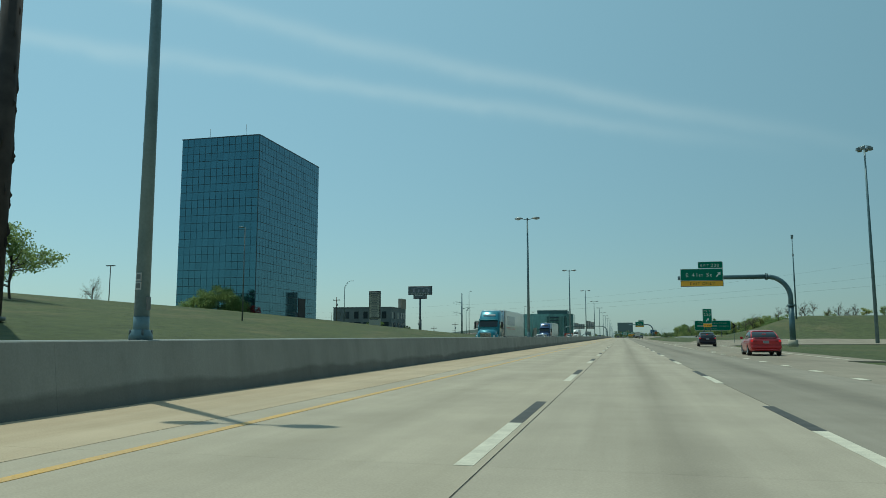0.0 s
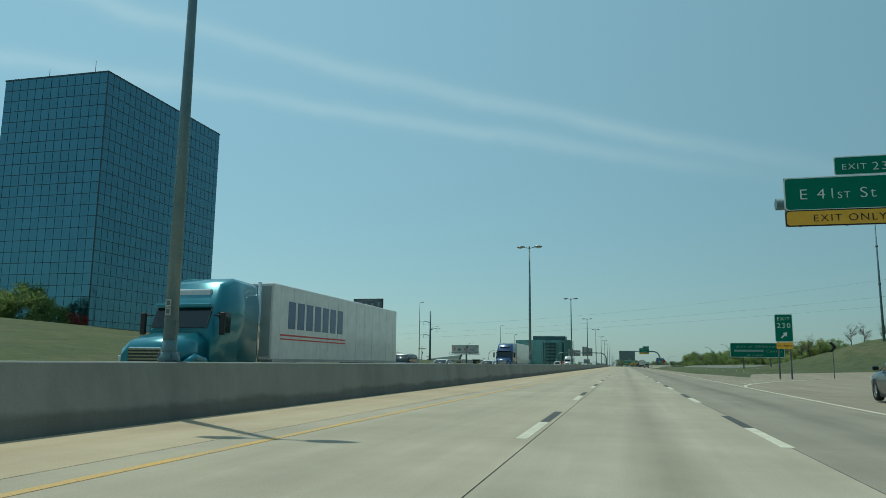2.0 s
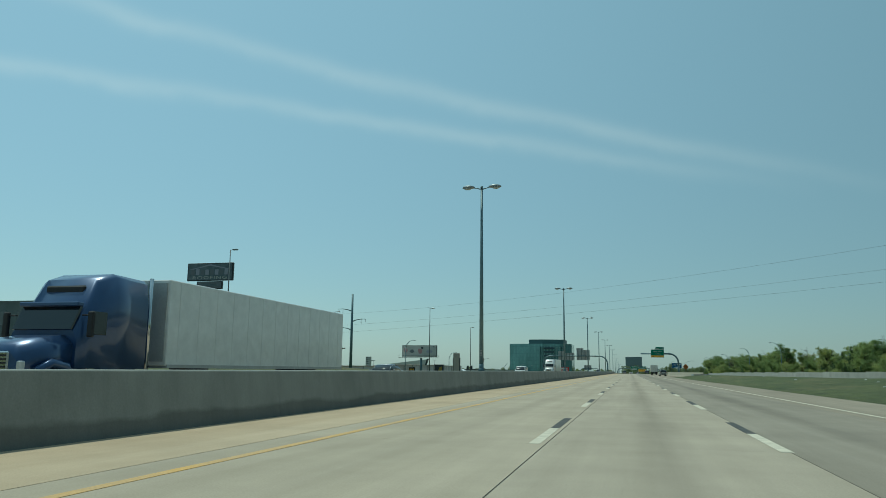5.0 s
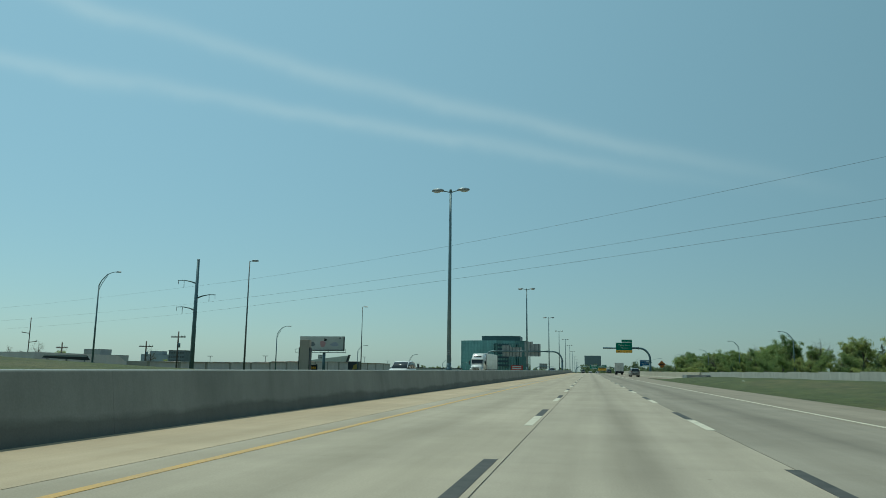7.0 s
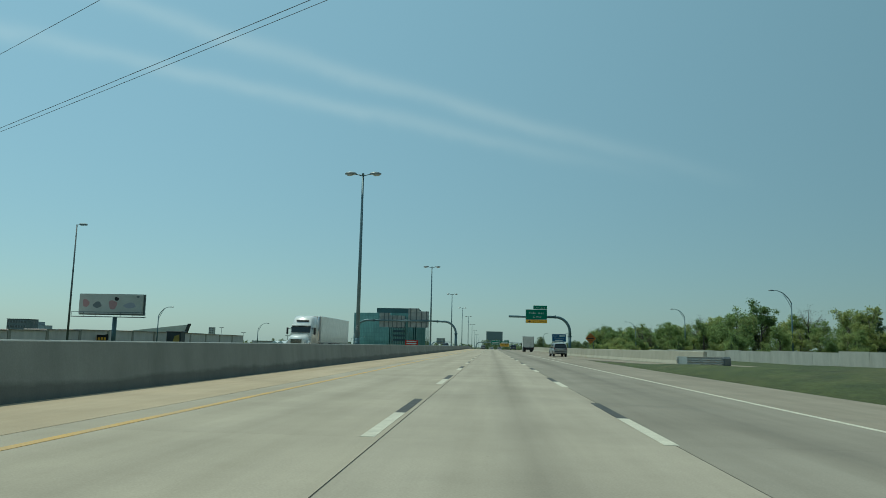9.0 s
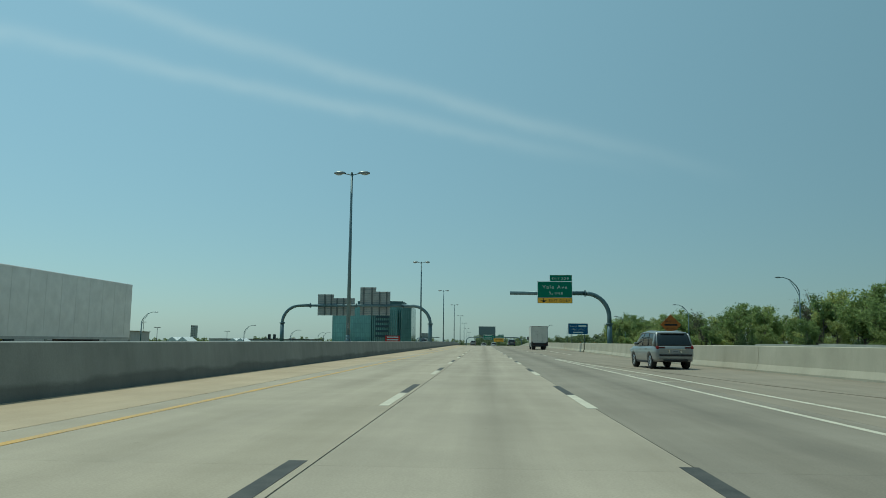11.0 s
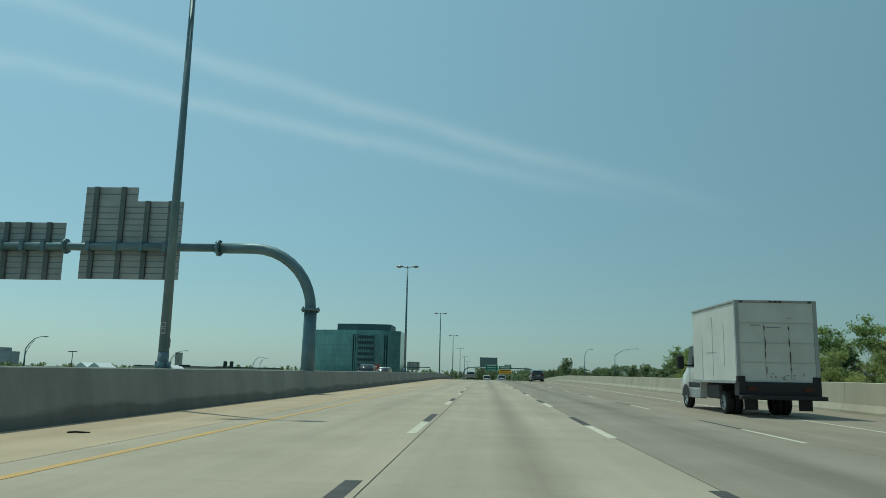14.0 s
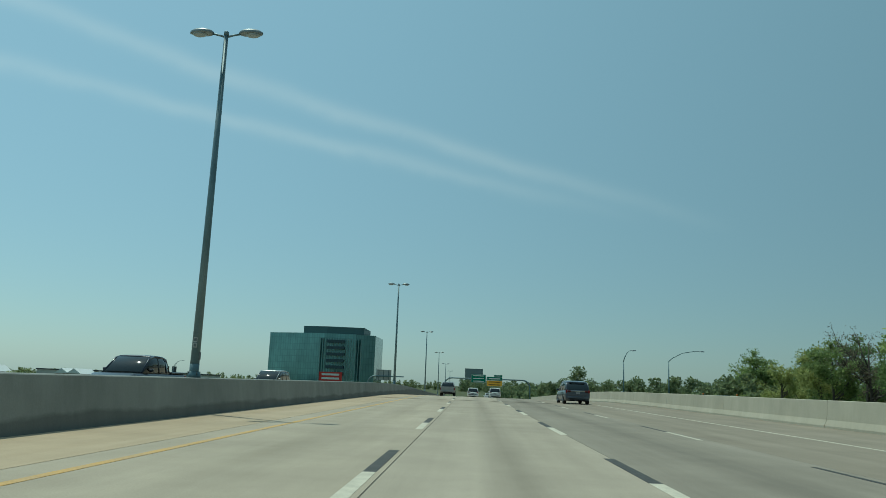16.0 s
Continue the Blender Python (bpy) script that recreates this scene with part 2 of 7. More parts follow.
def tower_glass(name, tint, spread, mirror=0.0):
    """Coated glass; mirror is how much of it reflects like tinted metal."""
    m, n, l, bsdf = material(name, 0.06, mirror, 1.75)
    info = n.new("ShaderNodeObjectInfo")
    g = n.new("ShaderNodeNewGeometry")
    add = n.new("ShaderNodeMath")
    add.operation = "ADD"
    l.new(info.outputs["Random"], add.inputs[0])
    l.new(g.outputs["Random Per Island"], add.inputs[1])
    fr = n.new("ShaderNodeMath")
    fr.operation = "FRACT"
    l.new(add.outputs[0], fr.inputs[0])
    lo = tuple(c * (1 - spread) for c in tint)
    hi = tuple(c * (1 + spread) for c in tint)
    l.new(ramp(n, l, fr.outputs[0], [(0, lo), (1, hi)]), bsdf.inputs["Base Color"])
    wob = noise_of(n, l, where(n, l), 0.5, 2)
    bump(n, l, bsdf, wob, 0.12, 0.02)
    return m


M_TOWER_GLASS = tower_glass("blue_mirror_glass", (0.10, 0.225, 0.285), 0.06, 0.85)
M_TOWER_FRAME = plain("dark_mullion", (0.04, 0.075, 0.092), 0.4)


def facade_grid(name, glass, frame_c, wide, high):
    """Curtain wall seen from far off: panes, floor bands and mullions."""
    m, n, l, bsdf = material(name, 0.12, 0.5, 1.6)
    sep = n.new("ShaderNodeSeparateXYZ")
    l.new(where(n, l), sep.inputs[0])
    comb = n.new("ShaderNodeCombineXYZ")
    l.new(sep.outputs[0], comb.inputs[0])
    l.new(sep.outputs[2], comb.inputs[1])
    b = n.new("ShaderNodeTexBrick")
    b.offset = 0.0
    b.inputs["Scale"].default_value = 1.0
    b.inputs["Brick Width"].default_value = wide
    b.inputs["Row Height"].default_value = high
    b.inputs["Mortar Size"].default_value = 0.14
    b.inputs["Color1"].default_value = (*[c * 0.93 for c in glass], 1)
    b.inputs["Color2"].default_value = (*[c * 1.07 for c in glass], 1)
    b.inputs["Mortar"].default_value = (*frame_c, 1)
    l.new(comb.outputs[0], b.inputs["Vector"])
    big = ramp(n, l, noise_of(n, l, where(n, l, (1, 1, 0.5)), 0.06, 4), [(0.35, (0.7,) * 3), (0.65, (1.15,) * 3)])
    l.new(mix(n, l, 1.0, b.outputs["Color"], big, "MULTIPLY"), bsdf.inputs["Base Color"])
    return m


M_SLATE_GLASS = tower_glass("slate_mirror_glass", (0.16, 0.22, 0.24), 0.1, 0.4)
M_TEAL_FACADE = facade_grid("teal_curtain_wall", (0.19, 0.37, 0.375), (0.14, 0.28, 0.285), 1.5, 3.6)

# ---- mesh helpers ----
def link(name, bm, mat, parent=None, label="", smooth=False):
    me = bpy.data.meshes.new(name)
    bm.to_mesh(me)
    bm.free()
    for mm in (mat if isinstance(mat, (list, tuple)) else [mat]):
        me.materials.append(mm)
    if smooth:
        for p in me.polygons:
            p.use_smooth = True
    ob = new(name, me)
    if parent is not None:
        ob.parent = parent
    if label:
        ob["label"] = label
    return ob


def part(name, bm, mat, parent, label="", smooth=False):
    return link(name, bm, mat, parent, label, smooth)


def empty(name, place=(0, 0, 0), turn=0.0):
    ob = new(name)
    ob.matrix_basis = pose(*place, 0, 0, turn)
    return ob


def box(bm, x0, x1, y0, y1, z0, z1, bevel=0.0, mi=0):
    vs = [bm.verts.new((x, y, z)) for z in (z0, z1) for y in (y0, y1) for x in (x0, x1)]
    fs = []
    for q in ((0, 2, 3, 1), (4, 5, 7, 6), (0, 1, 5, 4), (2, 6, 7, 3), (0, 4, 6, 2), (1, 3, 7, 5)):
        f = bm.faces.new([vs[i] for i in q])
        f.material_index = mi
        fs.append(f)
    if bevel:
        es = list({e for f in fs for e in f.edges})
        bmesh.ops.bevel(bm, geom=es, offset=bevel, segments=1, affect="EDGES")


def boxed(*args, **kw):
    bm = bmesh.new()
    box(bm, *args, **kw)
    return bm


def prism(bm, outline, axis, a, b, mi=0):
    """Push a flat outline along an axis ('x', 'y' or 'z') from a to b."""
    def at(u, v, w):
        return {"x": (w, u, v), "y": (u, w, v), "z": (u, v, w)}[axis]
    lo = [bm.verts.new(at(u, v, a)) for u, v in outline]
    hi = [bm.verts.new(at(u, v, b)) for u, v in outline]
    k = len(outline)
    fs = [bm.faces.new(lo), bm.faces.new(hi)]
    for i in range(k):
        fs.append(bm.faces.new((lo[i], lo[(i + 1) % k], hi[(i + 1) % k], hi[i])))
    for f in fs:
        f.material_index = mi
    bmesh.ops.recalc_face_normals(bm, faces=fs)


def tube(bm, points, radii, sides=10, cap=True, mi=0):
    """A round rod along points; radii one number or one a point."""
    pts = [Vector(p) for p in points]
    if isinstance(radii, (int, float)):
        radii = [radii] * len(pts)
    rings = []
    for i, p in enumerate(pts):
        way = (pts[min(i + 1, len(pts) - 1)] - pts[max(i - 1, 0)]).normalized()
        if i == 0:
            side = way.cross(Vector((0, 0, 1)) if abs(way.z) < 0.9 else Vector((0, 1, 0)))
        side = (side - side.dot(way) * way).normalized()
        up = side.cross(way).normalized()
        rings.append([bm.verts.new(p + float(radii[i]) * (math.cos(a) * side + math.sin(a) * up)) for a in [2 * math.pi * k / sides for k in range(sides)]])
    for r, s in zip(rings, rings[1:]):
        for k in range(sides):
            f = bm.faces.new((r[k], r[(k + 1) % sides], s[(k + 1) % sides], s[k]))
            f.smooth = True
            f.material_index = mi
    if cap:
        for r in (rings[0][::-1], rings[-1]):
            bm.faces.new(r).material_index = mi


def tubed(points, radii, sides=10):
    bm = bmesh.new()
    tube(bm, points, radii, sides)
    return bm


def smoothstep(a, b, v):
    t = min(1.0, max(0.0, (v - a) / (b - a)))
    return t * t * (3 - 2 * t)


def between(v, rows):
    """Straight lines through rows of (v, value)."""
    if v <= rows[0][0]:
        return rows[0][1]
    for (a, p), (b, q) in zip(rows, rows[1:]):
        if v <= b:
            return p + (q - p) * (v - a) / (b - a)
    return rows[-1][1]


# ---- the lie of the land ----
def road_z(y):
    """The carriageway is level, tips over a crest and runs down."""
    if y < 530:
        return 0.0
    if y < 570:
        return -0.0003 * (y - 530) ** 2
    return max(-8.0, -0.48 - 0.024 * (y - 570))


LEFT_HILL = [(-400, 7.2), (60, 7.2), (140, 6.55), (175, 6.0), (206, 5.3), (232, 4.5), (262, 3.7), (300, 1.5), (317, 0.5), (335, 0.15), (420, 0.0)]
RIGHT_HILL = [(-400, 0.0), (132, 0.0), (150, 0.7), (185, 5.2), (196, 6.2), (212, 4.0), (228, 1.0), (238, 0.2), (250, 0.0)]


def land_z(x, y):
    base = road_z(y)
    if x < -27:
        return base - 0.05 + between(y, LEFT_HILL) * min(1.0, max(0.0, (-28 - x) / 50)) ** 0.9
    if x > 10.3:
        far = smoothstep(400, 520, y) * smoothstep(17, 30, x)
        verge = 0.0
        if 150 < y < 335:
            f = (x - 10.7) / (between(y, [(150, 24), (200, 34), (236, 35), (275, 24), (312, 15.2), (335, 11.5)]) - 10.7)
            verge = 2.95 * max(0.0, f * (1 - f)) * smoothstep(150, 190, y) * (1 - smoothstep(290, 330, y))
        return base - 0.05 + verge + between(y, RIGHT_HILL) * smoothstep(21, 45, x) - 1.5 * far
    return base - 0.25


def spread(rows):
    out = []
    for a, b, step in rows:
        k = max(1, round((b - a) / step))
        out += [a + (b - a) * i / k for i in range(k)]
    return out + [rows[-1][1]]


def sheet(xs, ys, height, mat, name):
    verts = [(x, y, height(x, y)) for y in ys for x in xs]
    k = len(xs)
    faces = [(j * k + i, j * k + i + 1, (j + 1) * k + i + 1, (j + 1) * k + i) for j in range(len(ys) - 1) for i in range(k - 1)]
    me = bpy.data.meshes.new(name)
    me.from_pydata(verts, [], faces)
    me.materials.append(mat)
    for p in me.polygons:
        p.use_smooth = True
    return new(name, me)


GX = spread([(-3500, -400, 400), (-400, -100, 30), (-100, -27, 3), (-27, -26.9, 0.1), (-26.9, 10.3, 9), (10.3, 10.31, 0.01), (10.31, 60, 2.5), (60, 200, 15), (200, 3500, 400)])
GY = spread([(-900, -100, 100), (-100, 520, 8), (520, 640, 8), (640, 1000, 40), (1000, 4600, 300)])
ground = tagged(sheet(GX, GY, land_z, M_GRASS, "ground"), "mown roadside grass, green with dry straw patches", "ground", kind="structure")

# ---- carriageways ----
Y0, Y1 = -60.0, 900.0
DASH, DASH_Y = 12.60, 12.60           # lane marks: one period, and where white meets black


def strip(name, x0, x1, mat, y0=Y0, y1=Y1, lift=0.0, left=None, right=None):
    """A band of pavement whose edges may wander: left and right are rows of (y, x)."""
    ys = spread([(y0, min(y1, 525), 15), (min(y1, 525), min(y1, 640), 6), (min(y1, 640), y1, 60)]) if y1 > 525 else spread([(y0, y1, 10)])
    ys = sorted(set(ys))
    verts, faces = [], []
    for y in ys:
        a = between(y, left) if left else x0
        b = between(y, right) if right else x1
        z = road_z(y) + lift
        verts += [(a, y, z), (b, y, z), (b, y, z - 0.22), (a, y, z - 0.22)]
    for i in range(len(ys) - 1):
        p, q = 4 * i, 4 * i + 4
        for k in range(4):
            faces.append((p + k, p + (k + 1) % 4, q + (k + 1) % 4, q + k)[::-1])
    faces += [(0, 1, 2, 3), tuple(4 * (len(ys) - 1) + k for k in (3, 2, 1, 0))]
    me = bpy.data.meshes.new(name)
    me.from_pydata(verts, [], faces)
    me.materials.append(mat)
    return new(name, me)


road = tagged(empty("road"), "pale worn concrete freeway with sealed joints", "road", kind="structure")
bed = strip("roadbed", -26.9, 10.4, M_JOINT, lift=-0.008)
bed.parent = road

# bands of slabs: name, edges, material
RIGHT_EDGE = [(-60, 11.3), (100, 11.3), (140, 13.4), (156, 12.4), (190, 10.7), (300, 10.3), (340, 10.6), (368, 12.6), (391, 13.3), (440, 14.3), (490, 15.2), (900, 15.4)]
BANDS = [(-6.75, -4.12, M_SHOULDER), (-4.10, 0.17, M_LANE_L), (0.19, 3.72, M_LANE), (3.735, 7.34, M_LANE_R)]
SLAB = 6.3
for b, (x0, x1, mat) in enumerate(BANDS):
    mesh = None
    for k in range(round((640 - Y0) / SLAB)):
        y = Y0 + k * SLAB
        near = 0 < y < 480 and b in (1, 2, 3)
        if near or y < 525:
            if mesh is None:
                bm = boxed(x0, x1, 0.0015, SLAB - 0.0015, -0.2, 0)
                mesh = bpy.data.meshes.new("slab")
                bm.to_mesh(mesh)
                bm.free()
                mesh.materials.append(mat)
            ob = new("slab", mesh)
            ob.location = (0, y, 0)
            ob.parent = road
for x0, x1, mat in BANDS:
    far = strip("far_lane", x0, x1, mat, y0=Y0 + SLAB * round((525 - Y0) / SLAB), y1=Y1)
    far.parent = road
outer = strip("outer_shoulder", 7.35, 11, M_RAMP, right=RIGHT_EDGE)
outer.parent = road
opposite = strip("opposite_lanes", -26.9, -8.3, M_LANE_L)
opposite.parent = road

# exit ramp and entry ramp
def ribbon(name, rows, mat, lift=0.0, thick=0.25):
    """Pavement through rows of (x_left, x_right, y, z)."""
    verts, faces = [], []
    for a, b, y, z in rows:
        z += lift
        verts += [(a, y, z), (b, y, z), (b, y, z - thick), (a, y, z - thick)]
    for i in range(len(rows) - 1):
        p, q = 4 * i, 4 * i + 4
        for k in range(4):
            faces.append((p + k, p + (k + 1) % 4, q + (k + 1) % 4, q + k)[::-1])
    faces += [(0, 1, 2, 3), tuple(4 * (len(rows) - 1) + k for k in (3, 2, 1, 0))]
    me = bpy.data.meshes.new(name)
    me.from_pydata(verts, [], faces)
    me.materials.append(mat)
    return new(name, me)


EXIT_RAMP = [(9.0, 13.2, 40, 0.005), (9.0, 13.2, 85, 0.006), (9.0, 13.7, 95, 0.006), (9.2, 16.5, 104, 0.006), (9.5, 22, 111, 0.008), (10.5, 37, 119, 0.012), (12, 45, 130, 0.03), (13.8, 55, 140, 0.3), (26, 60, 147, 0.6), (40, 62, 151, 0.7)]
RAMP_RISE = [(104, 0.002), (111, 0.008), (119, 0.012), (130, 0.03), (134, 0.14)]
ENTRY_RAMP = [(36, 43, 236, 0.22), (24.5, 31.5, 275, 0.03), (15.5, 23.5, 312, 0.02), (9.6, 17.5, 345, 0.016), (7.4, 14.2, 368, 0.012), (7.4, 13.4, 391, 0.008)]
exit_ramp = tagged(ribbon("exit_ramp", EXIT_RAMP, M_RAMP), "pale concrete exit ramp curving off into the grass", "ramp", kind="structure")
entry_ramp = tagged(ribbon("entry_ramp", ENTRY_RAMP, M_RAMP), "pale concrete entry ramp beside the grass", "ramp", kind="structure")

# ---- painted lines ----
marks = tagged(empty("road_markings"), "worn white, black and yellow paint on the concrete", "road marking", kind="structure")


dash_white = bmesh.new()
box(dash_white, -0.09, 0.09, -3.3, 0, -0.02, 0.004)
dash_black = bmesh.new()
box(dash_black, -0.09, 0.09, 0, 3.25, -0.02, 0.004)
MESH_W, MESH_B = bpy.data.meshes.new("dash"), bpy.data.meshes.new("contrast_dash")
for bm, me, mat in ((dash_white, MESH_W, M_WHITE), (dash_black, MESH_B, M_BLACK)):
    bm.to_mesh(me)
    bm.free()
    me.materials.append(mat)
for x, first, last in ((0.0, -4, 70), (3.68, -4, 70), (7.1, 30, 70)):
    for k in range(first, last):
        y = DASH_Y + DASH * k
        for me, nm in ((MESH_W, "dash"), (MESH_B, "contrast_dash")):
            ob = new(nm, me)
            ob.location = (x, y, road_z(y))
            ob.parent = marks
            if x > 7:
                ob.scale = (0.55, 1, 1)
            if y > 530:
                ob.rotation_euler = (math.atan(-0.024 if y > 570 else -0.0006 * (y - 530)), 0, 0)
for k in range(-4, 17):                      # dotted line of the exit lane
    ob = new("dash", MESH_W)
    ob.location = (7.5 if k < 13 else 8.0, 2.0 + 4.6 * k, 0.006)
    ob.scale = (1.4, 0.3, 1)
    ob.parent = marks


def painted(name, rows, wide, mat):
    """A painted line through rows of (x, y)."""
    pts = []
    for (xa, ya), (xb, yb) in zip(rows, rows[1:]):
        k = max(1, round(abs(yb - ya) / 20)) if ya < 525 else max(1, round(abs(yb - ya) / 6))
        pts += [(xa + (xb - xa) * i / k, ya + (yb - ya) * i / k) for i in range(k)]
    pts.append(rows[-1])
    ob = ribbon(name, [(x - wide / 2, x + wide / 2, y, road_z(y)) for x, y in pts], mat, 0.005, 0.02)
    ob.parent = marks
    return ob


painted("yellow_line", [(-3.42, Y0), (-3.42, 530), (-3.42, 640)], 0.15, M_YELLOW)
painted("edge_line", [(7.45, 70), (7.9, 136), (8.0, 165), (7.75, 210), (7.35, 270), (6.85, 350), (6.6, 374)], 0.12, M_WHITE)
RAMP_LINE = [(7.78, 103.4), (8.2, 106.4), (9.2, 110.5), (11.85, 118.3), (14.9, 124.4), (18.2, 131.5)]
gore = ribbon("gore_line", [(x - 0.08, x + 0.08, y, between(y, RAMP_RISE)) for x, y in RAMP_LINE], M_WHITE, 0.006, 0.02)
gore.parent = marks
ramp_edge = ribbon("edge_line", [(x - 0.07, x + 0.07, y, z) for x, y, z in ((12.0, 42, 0.005), (12.0, 82, 0.006), (12.4, 94, 0.008), (14.6, 102.5, 0.018))], M_WHITE, 0.006, 0.02)
ramp_edge.parent = marks
painted("gore_line", [(8.2, 335), (7.9, 351), (7.3, 362), (6.75, 374)], 0.13, M_WHITE)
painted("edge_line", [(13.0, 335), (11.2, 352), (9.9, 372), (9.8, 388), (10.4, 440), (10.9, 490), (10.9, 640)], 0.11, M_WHITE)
for k in range(7):
    y = 113 + k * 4.4
    reach = 0.0
    while between(y - 1.3 * reach, [(b, a) for a, b in RAMP_LINE]) > 7.75 + reach and reach < 5:
        reach += 0.1
    bar = ribbon("gore_bar", [(7.75 + reach - 0.1, 7.75 + reach + 0.1, y - 1.3 * reach, between(y - 1.3 * reach, RAMP_RISE)), (7.75, 7.95, y, 0.0)], M_WHITE, 0.008, 0.02)
    bar.parent = marks
for k in range(5):
    y = 346 + k * 4.5
    painted("gore_bar", [(6.95 - 0.05 * k, y + 0.5), (7.95 - 0.25 * k, y)], 0.2, M_WHITE)

# ---- median barrier ----
def run(name, outline, rows, mat, parent):
    """Sweep a cross-section of (x, z) along rows of (x, y)."""
    verts, faces = [], []
    k = len(outline)
    for x, y in rows:
        verts += [(x + u, y, road_z(y) + v) for u, v in outline]
    for i in range(len(rows) - 1):
        for j in range(k):
            a, b = i * k + j, i * k + (j + 1) % k
            faces.append((a, b, b + k, a + k))
    faces += [tuple(range(k))[::-1], tuple(range((len(rows) - 1) * k, len(rows) * k))]
    me = bpy.data.meshes.new(name)
    me.from_pydata(verts, [], faces)
    me.materials.append(mat)
    me.validate()
    bm = bmesh.new()
    bm.from_mesh(me)
    bmesh.ops.recalc_face_normals(bm, faces=bm.faces)
    bm.to_mesh(me)
    bm.free()
    ob = new(name, me)
    ob.parent = parent
    return ob


BARRIER = [(-1.70, -0.1), (-1.68, 0.0), (-1.54, 1.05), (-1.52, 1.07), (-0.18, 1.07), (-0.16, 1.05), (-0.02, 0.0), (0.0, -0.1)]
median = tagged(empty("median_barrier"), "long cast concrete median barrier, stained and streaked", "barrier", kind="structure")
y = Y0
while y < 700:
    step = 9.0 if y < 525 else 6.0
    run("barrier_segment", BARRIER, [(-6.57, y + 0.002), (-6.57, y + step - 0.002)], M_BARRIER, median)
    y += step

# ---- street lamps ----
def median_lamp():
    top = 12.6
    thing = empty("street_lamp")
    bm = bmesh.new()
    tube(bm, [(0, 0, 1.06), (0, 0, 1.16), (0, 0, 1.22), (0, 0, 1.26)], [0.22, 0.21, 0.18, 0.16], 12)
    part("base_flange", bm, M_STEEL, thing)
    for k in range(4):
        a = math.pi / 4 + k * math.pi / 2
        part("bolt", tubed([(0.19 * math.cos(a), 0.19 * math.sin(a), 1.15), (0.19 * math.cos(a), 0.19 * math.sin(a), 1.26)], 0.022, 6), M_DARK_STEEL, thing)
    for z0, z1 in ((2.0, 2.15), (2.17, 2.32)):
        tag = part("pole_tag", boxed(-0.06, 0.06, -0.142, -0.128, z0, z1), M_ALU, thing, "small pale number tag")
        part("text_bar", boxed(-0.04, 0.04, -0.146, -0.143, z0 + 0.03, z1 - 0.03), M_DARK_STEEL, tag)
    bm = bmesh.new()
    tube(bm, [(0, 0, 1.12), (0, 0, 1.5)], [0.15, 0.145], 14)
    part("pole_shoe", bm, M_STEEL, thing)
    part("pole", tubed([(0, 0, 1.5), (0, 0, 6.5), (0, 0, top)], [0.14, 0.11, 0.07], 14), M_STEEL, thing, smooth=False)
    part("hand_hole_cover", boxed(0.10, 0.15, -0.06, 0.06, 1.62, 1.87, bevel=0.01), M_DARK_STEEL, thing)
    part("pole_cap", tubed([(0, 0, top), (0, 0, top + 0.12), (0, 0, top + 0.16)], [0.09, 0.08, 0.02], 12), M_STEEL, thing)
    for s in (-1, 1):
        part("arm", tubed([(0, 0, top - 0.08), (s * 0.25, 0, top), (s * 0.5, 0, top + 0.05)], 0.035, 8), M_STEEL, thing)
        bm = bmesh.new()
        bmesh.ops.create_uvsphere(bm, u_segments=16, v_segments=10, radius=1.0)
        for v in bm.verts:
            taper = 1.0 - 0.25 * max(0.0, v.co.x)
            v.co = Vector((v.co.x * 0.42, v.co.y * 0.20 * taper, max(-0.3, v.co.z) * 0.15))
            v.co += Vector((0.85, 0, top + 0.08))
            v.co.x *= s
        if s < 0:
            bmesh.ops.reverse_faces(bm, faces=bm.faces)
        head = part("lamp_head", bm, M_LAMP_HEAD, thing, smooth=True)
        bm = bmesh.new()
        bmesh.ops.create_uvsphere(bm, u_segments=14, v_segments=8, radius=1.0)
        for v in bm.verts:
            v.co = Vector((s * (0.92 + v.co.x * 0.27), v.co.y * 0.16, top + 0.045 + min(0, v.co.z) * 0.12))
        if s < 0:
            bmesh.ops.reverse_faces(bm, faces=bm.faces)
        part("lens", bm, M_LENS, head, smooth=True)
    return tagged(thing, "tall galvanised twin-head street lamp on the median barrier", "street lamp", "median street lamps")


first_lamp = median_lamp()
LAMP_X = -7.38
LAMP_YS = [14.9, 74.3, 133.7, 193.5, 253.5, 313.5, 373.2, 430.9, 492.0, 554.3, 613.5, 673.5, 733.0, 793.0]
first_lamp.location = (LAMP_X, LAMP_YS[0], 0)
for y in LAMP_YS[1:]:
    copy_thing(first_lamp, pose(LAMP_X, y, road_z(y)))


